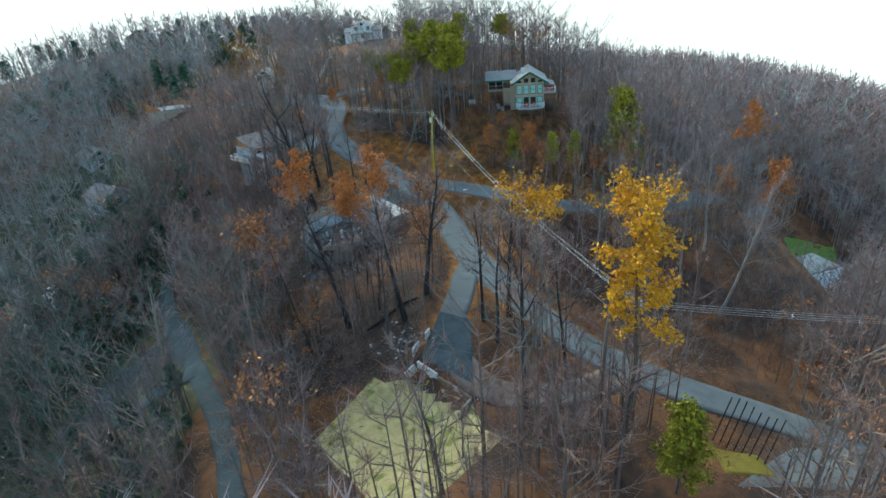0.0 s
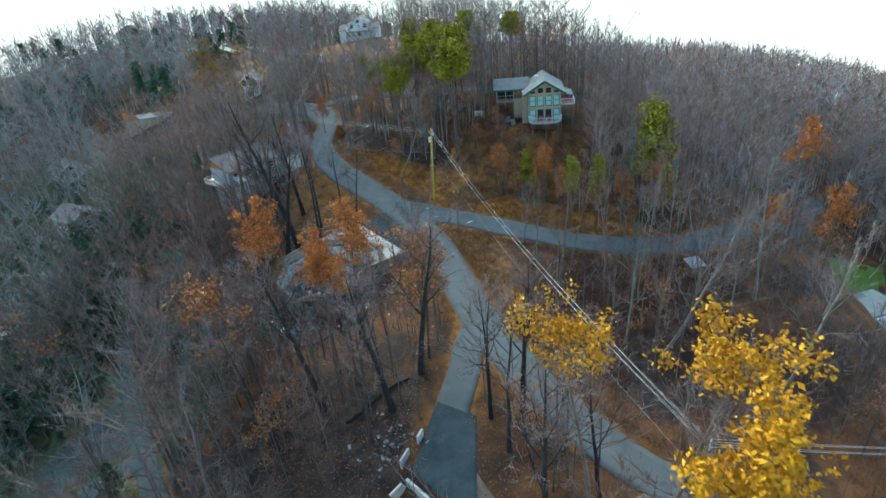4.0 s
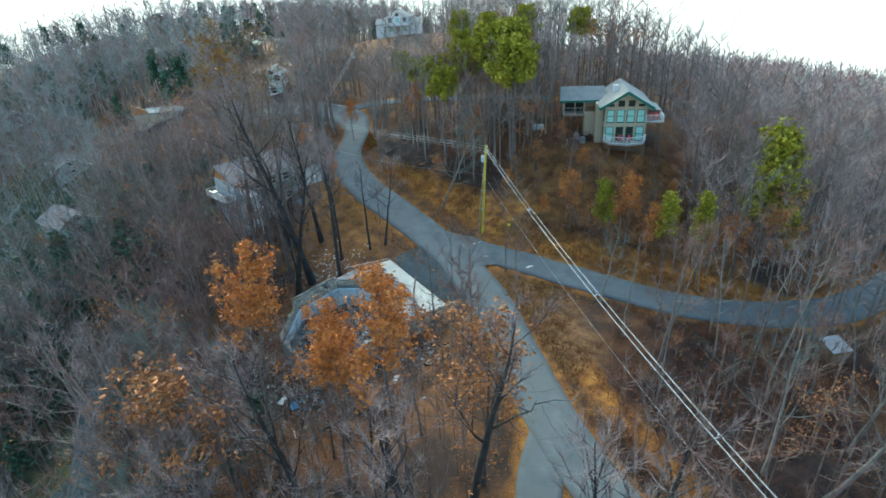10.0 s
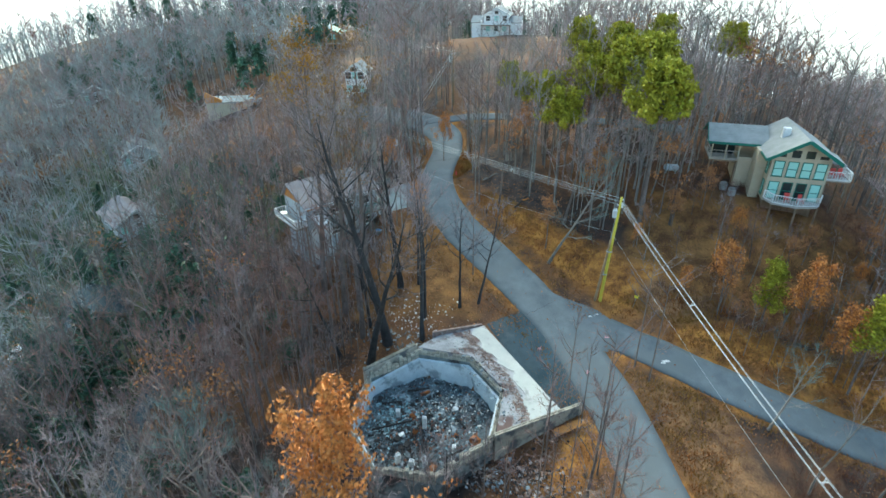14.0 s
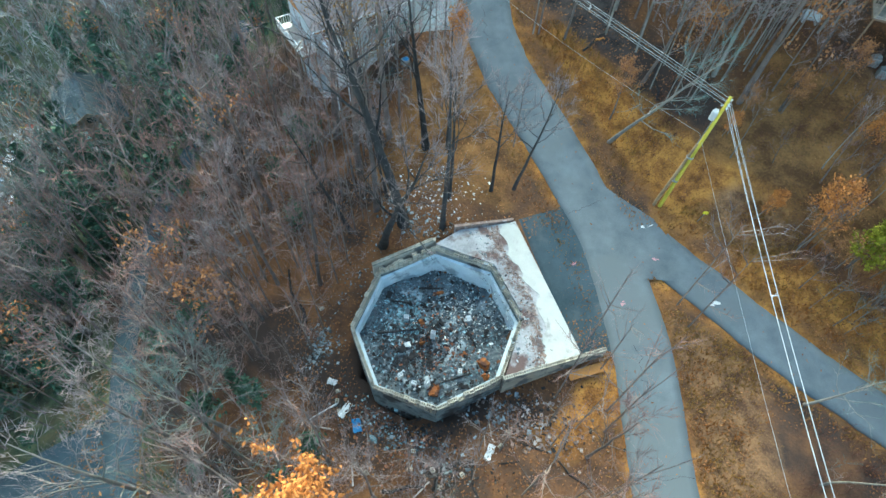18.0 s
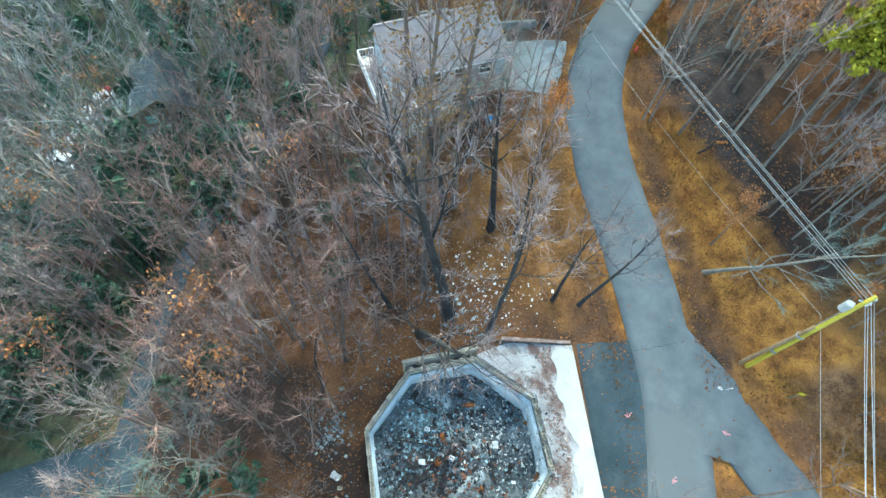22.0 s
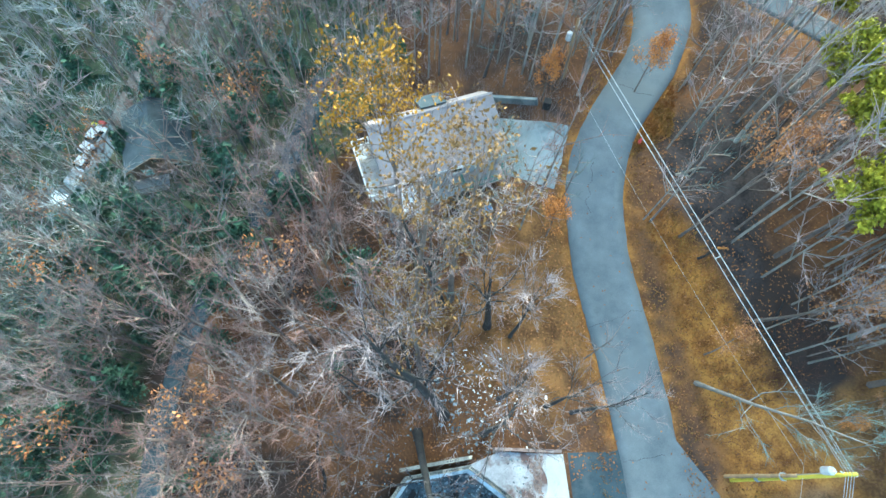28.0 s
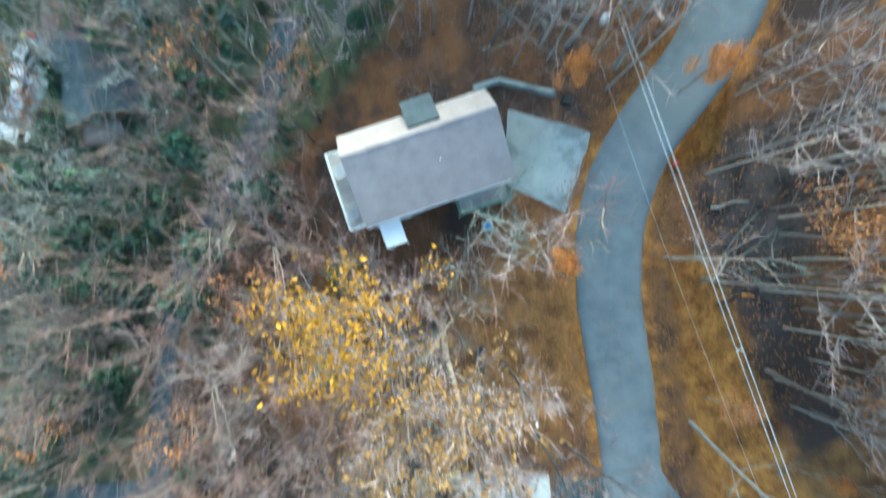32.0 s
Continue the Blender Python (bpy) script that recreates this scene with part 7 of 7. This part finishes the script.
# burnt foundation to the east
found = empty("foundation_ruin", pose(50.5 * S, 88.5 * S, lz(50.5 * S, 88.5 * S), 0, 0, 30), "pale concrete foundation with a lower terrace wall", "ruin")
part("slab", box(bmesh.new(), (9, 6, 3.0), (0, 0, -0.4), 0, 0.05), M["concrete"], found)
part("wall", box(bmesh.new(), (9.4, 0.3, 2.6), (0, -3.2, -0.5), 0, 0.03), M["liner"], found)
part("wall", box(bmesh.new(), (7.0, 0.3, 2.0), (-0.5, -5.2, -2.4), 0, 0.03), M["block"], found)
part("terrace", box(bmesh.new(), (8.6, 1.9, 2.0), (-0.2, -4.3, -2.2), 0, 0.03), M["grey_siding"], found)

# what is left of the garage by the straw lawn
gl, gr = Vector((3.25 * S, 43.9 * S, 32.4)), Vector((8.3 * S, 41.0 * S, 31.5))
garage = empty("garage_wall", Matrix.Translation(gl), "white-rendered garage wall left standing above the lawn", "wall")
d = gr - gl
back = Vector((-d.y, d.x, 0)).normalized()
for f0, f1, mat, top in ((0.0, 0.38, "plate", 0.0), (0.39, 0.56, "brown_siding", -0.25), (0.57, 1.0, "crumbled", -0.1)):
    p, q = d * f0, d * f1
    bm = prism(bmesh.new(), [(p.x, p.y), (q.x, q.y), (q.x + back.x * 0.25, q.y + back.y * 0.25), (p.x + back.x * 0.25, p.y + back.y * 0.25)], [p.z - 2.2, q.z - 2.2, q.z - 2.2, p.z - 2.2], [p.z + top, q.z + top, q.z + top, p.z + top])
    part("panel", bm, M[mat], garage)
part("footing", beam(bmesh.new(), Vector((0, 0, -2.1)) - back * 0.15, d + Vector((0, 0, -2.1)) - back * 0.15, 0.35, 0.5, 0.03), M["liner"], garage)
part("side_wall", beam(bmesh.new(), (-0.1, 0, -0.9), (-1.0, -0.9, -1.5), 0.22, 1.5, 0.02), M["plate"], garage)
part("side_wall", beam(bmesh.new(), d + Vector((0.1, 0, -1.0)), d + Vector((-0.9, -1.9, -1.3)), 0.25, 1.9, 0.02), M["block"], garage)
for px, py, ln in ((2.8, 45.4, 1.5), (3.5, 47.0, 1.0)):
    bm = box(bmesh.new(), (0.2, ln, 1.1), (0, 0, 0.35), 0, 0.02)
    ob = part("wall_stub", bm, M["plate"])
    ob.matrix_world = pose(*on(px, py), 0, 0, -12)
    tagged(ob, "upright pale wall stub beside the driveway", "wall", "wall stubs")

# small shed roof below the side road
shed = empty("shed", pose(*on(26.4, 76.2), 0, 0, 25), "small shed with a pale grey sheet roof in the brush", "shed")
walls(shed, -0.9, 0.9, -0.8, 0.8, -0.4, 1.6, "brown_siding", 0.08)
slope(shed, "roof", [(-1.15, -1.1, 1.55), (1.15, -1.1, 1.55), (1.15, 1.1, 2.0), (-1.15, 1.1, 2.0)], 0.05, "shed_roof")

# fence of thin posts by the parking pad
fence = empty("fence", pose(*on(25.9, 40.1)), "row of thin dark leaning posts beside the parking pad", "fence")
for i in range(8):
    x, y = (25.6 + i * 0.4) * S, (40.3 - i * 0.24) * S
    z = lz(x, y) - fence.location.z
    part("post", beam(bmesh.new(), (x - fence.location.x, y - fence.location.y, z - 0.3), (x - fence.location.x + 1.3, y - fence.location.y + 1.0, z + 4.4 + 0.3 * math.sin(i)), 0.08, 0.08), M["char"], fence)


# vehicles in the valley
def vehicle(px, py, turn, length, label, cab=(0.15, 0.5), bed=True):
    root = empty("pickup_truck" if bed else "car", pose(*on(px, py, 0.05), 0, 0, turn), label, "car", "parked vehicles")
    part("body", box(bmesh.new(), (length, 1.8, 0.65), (0, 0, 0.72), 0, 0.12), M["car_white"], root)
    a, b = length * (cab[0] - 0.5 + 0.35), length * (cab[1] - 0.5 + 0.35)
    bm = bmesh.new()
    prism(bm, [(a, -0.8), (b, -0.8), (b, 0.8), (a, 0.8)], 1.04, 1.65)
    for v in bm.verts:
        if v.co.z > 1.5:
            v.co.x = (v.co.x - (a + b) / 2) * 0.72 + (a + b) / 2
            v.co.y *= 0.86
    part("cabin", bm, M["dark_window"], root)
    part("roof", box(bmesh.new(), ((b - a) * 0.74, 1.36, 0.05), ((a + b) / 2, 0, 1.68), 0, 0.02), M["car_white"], root)
    if bed:
        part("bed", box(bmesh.new(), (length * 0.36, 1.5, 0.06), (-length * 0.3, 0, 1.06), 0, 0.01), M["steel"], root)
    for sx in (-0.32, 0.32):
        for sy in (-0.85, 0.85):
            bm = bmesh.new()
            bmesh.ops.create_cone(bm, cap_ends=True, segments=14, radius1=0.36, radius2=0.36, depth=0.24, matrix=pose(sx * length, sy, 0.36, 90, 0, 0))
            wheel = part("wheel", bm, M["rubber"], root)
            bm = bmesh.new()
            bmesh.ops.create_cone(bm, cap_ends=True, segments=12, radius1=0.2, radius2=0.2, depth=0.27, matrix=pose(sx * length, sy, 0.36, 90, 0, 0))
            part("rim", bm, M["galvanised"], wheel)
    return root


vehicle(-63.2, 62.2, 25, 4.6, "white car parked at the roadside in the valley", (0.0, 0.5), False)
vehicle(-64.9, 65.6, 115, 5.6, "white pickup truck parked in the valley", (0.1, 0.42), True)
vehicle(-66.4, 68.4, 110, 4.6, "white car parked among the trees", (0.0, 0.5), False)
bm = box(bmesh.new(), (1.6, 1.2, 0.5), (0, 0, 0.25), 0, 0.1)
ob = part("tarpaulin_bundle", bm, M["blue"])
ob.matrix_world = Matrix.Translation(on(-62.0, 75.5))
tagged(ob, "blue tarpaulin bundle on the ground", "tarpaulin")

# condensers under the porch of the tan house
for x, y in ((-W - 3.4, 3.2), (-W - 2.6, 2.2)):
    unit = empty("air_conditioner", villa.matrix_world @ pose(x, y, lz(*(villa.matrix_world @ Vector((x, y, 0))).xy) - GZ), "pale square air conditioner on the slope", "air conditioner", "air conditioners")
    part("casing", box(bmesh.new(), (0.75, 0.75, 0.8), (0, 0, 0.4), 0, 0.05), M["steel"], unit)
    part("grille", cyl(bmesh.new(), 0.3, 0.03, (0, 0, 0.9), 16), M["steel"], unit)

# garden clutter beside the valley pull-off
slide = empty("toy_slide", pose(*on(-68.3, 69.4), 0, 0, 40), "yellow plastic garden slide with a red step", "toy")
part("chute", beam(bmesh.new(), (0, 0, 1.1), (1.7, 0, 0.1), 0.5, 0.08, 0.03), M["yellow_sign"], slide)
part("ladder", beam(bmesh.new(), (0, 0, 1.1), (-0.5, 0, 0), 0.5, 0.06, 0.02), M["red"], slide)
box_ob = part("toy_chest", box(bmesh.new(), (1.0, 0.6, 0.5), (0, 0, 0.25), 0, 0.06), M["red"])
box_ob.matrix_world = pose(*on(-67.6, 70.2), 0, 0, 20)
tagged(box_ob, "red plastic chest beside the pull-off", "chest")


# ---- undergrowth and fallen leaves ----
def spread_leaves(rng, count, x0, x1, y0, y1, size, clear=0.2):
    x, y = rng.uniform(x0, x1, count) * S, rng.uniform(y0, y1, count) * S
    ok = (np.hypot(x - RUIN[0], y - RUIN[1]) > R_OUT + 0.3)
    keep = road_gap(x, y) > clear
    thin = rng.uniform(0, 1, count) < 0.03
    ok &= keep | thin
    for cx, cy, r in ((-33, 86, 5.2), (-29, 91, 3.2), (-7.6, 76, 3.4), (-11, 73, 3.5), (4.6, 38.6, 5.6), (29, 45.5, 4)):
        ok &= np.hypot(x - cx * S, y - cy * S) > r * S
    x, y = x[ok], y[ok]
    c = np.c_[x, y, land(x, y) + 0.12]
    n = len(c)
    a = rng.uniform(0, 6.28, n)
    u = np.c_[np.cos(a), np.sin(a), rng.normal(0, 0.3, n)] * size * rng.uniform(0.5, 1.4, (n, 1))
    w = np.c_[-np.sin(a), np.cos(a), rng.normal(0, 0.3, n)] * size * 0.55
    v = np.stack([c - u, c + w + [0, 0, 0.03], c + u, c - w + [0, 0, 0.03]], 1).reshape(-1, 3)
    i = np.arange(n)[:, None] * 4
    return v, np.concatenate([i + [0, 1, 2], i + [0, 2, 3]])


rng = np.random.default_rng(21)
tagged(fixed("leaf_litter", tri_mesh("leaf_litter", *spread_leaves(rng, 75000, -34, 30, 36, 104, 0.105)), M["litter"]), "brown and orange fallen leaves over the slope", "leaves", kind="stuff")


def brush(rng, count, zones, material, label, tall=1.1, w=0.012, shoots=9):
    """Low brush: sprays of thin shoots."""
    vs, fs, n = [], [], 0
    while n < count:
        x0, x1, y0, y1 = zones[int(rng.integers(0, len(zones)))]
        x, y = rng.uniform(x0, x1) * S, rng.uniform(y0, y1) * S
        n += 1
        if not (road_gap(x, y)[0] > 0.6 and np.hypot(x - RUIN[0], y - RUIN[1]) > R_OUT + 0.6):
            continue
        z = lz(x, y)
        h = tall * rng.uniform(0.5, 1.3)
        k = len(vs)
        for _ in range(shoots):
            p = np.array([x, y, z]) + np.r_[rng.normal(0, 0.25, 2), 0]
            e = p + np.array([rng.normal(0, 0.5), rng.normal(0, 0.5), 1]) * h
            a = rng.uniform(0, 6.28)
            u = np.array([math.cos(a), math.sin(a), 0]) * w
            q = np.array([-math.sin(a), math.cos(a), 0]) * w
            b = 4 * len(vs)
            vs.append(np.array([p + u, p - u * 0.5 + q, p - u * 0.5 - q, e]))
            fs += [(b, b + 1, b + 3), (b + 1, b + 2, b + 3), (b + 2, b, b + 3)]
    ob = fixed("brush", tri_mesh("brush", np.concatenate(vs), np.array(fs)), M[material])
    return tagged(ob, label, "brush", kind="stuff")


brush(rng, 4200, [(8, 30, 58, 78), (-8, 26, 84, 100), (14, 40, 50, 76), (9, 26, 56, 74)], "brush_red", "reddish-brown brush on the slope")
brush(rng, 2200, [(-34, -6, 42, 62), (-44, -20, 58, 84), (-46, -28, 88, 108)], "twig", "grey-brown brush under the trees")
GRASS = ((main_line[30:], 3.4), (main_line, -3.3), (ROADS["branch"][0][10:], 2.6), (ROADS["branch"][0][12:], -2.7))
vs, fs = [], []
for line, off in GRASS:
    d = np.gradient(line, axis=0)
    d /= np.linalg.norm(d, axis=1, keepdims=True)
    side = np.c_[-d[:, 1], d[:, 0]]
    for _ in range(5200):
        i = int(rng.integers(0, len(line)))
        x, y = line[i] + side[i] * (off + rng.normal(0, 0.9)) + rng.normal(0, 0.3, 2)
        if -32 * S < x < 46 * S and abs(y) < 115 * S:
            h, a = rng.uniform(0.12, 0.4), rng.uniform(0, 6.28)
            p = np.array([x, y, lz(x, y) + 0.02])
            u = np.array([math.cos(a), math.sin(a), 0]) * 0.05
            b = 3 * len(vs)
            vs.append(np.array([p - u, p + u, p + np.array([rng.normal(0, 0.15), rng.normal(0, 0.15), h])]))
            fs.append((b, b + 1, b + 2))
for corners in MEADOWS["tan"] + MEADOWS["orange"][:3]:
    c = np.array(corners) * S
    for _ in range(2600):
        u, v = rng.uniform(0, 1, 2)
        x, y = (1 - u) * (1 - v) * c[0] + u * (1 - v) * c[1] + u * v * c[2] + (1 - u) * v * c[3]
        h, a = rng.uniform(0.15, 0.5), rng.uniform(0, 6.28)
        p = np.array([x, y, lz(x, y) + 0.02])
        u = np.array([math.cos(a), math.sin(a), 0]) * 0.05
        b = 3 * len(vs)
        vs.append(np.array([p - u, p + u, p + np.array([rng.normal(0, 0.15), rng.normal(0, 0.15), h])]))
        fs.append((b, b + 1, b + 2))
vs, fs = np.concatenate(vs), np.array(fs)
gone = road_gap(vs[::3, 0], vs[::3, 1]) > 0.1
tagged(fixed("dry_grass", tri_mesh("dry_grass", vs, fs[gone]), M["verge"]), "tufts of dry orange grass along the verge", "grass", kind="stuff")
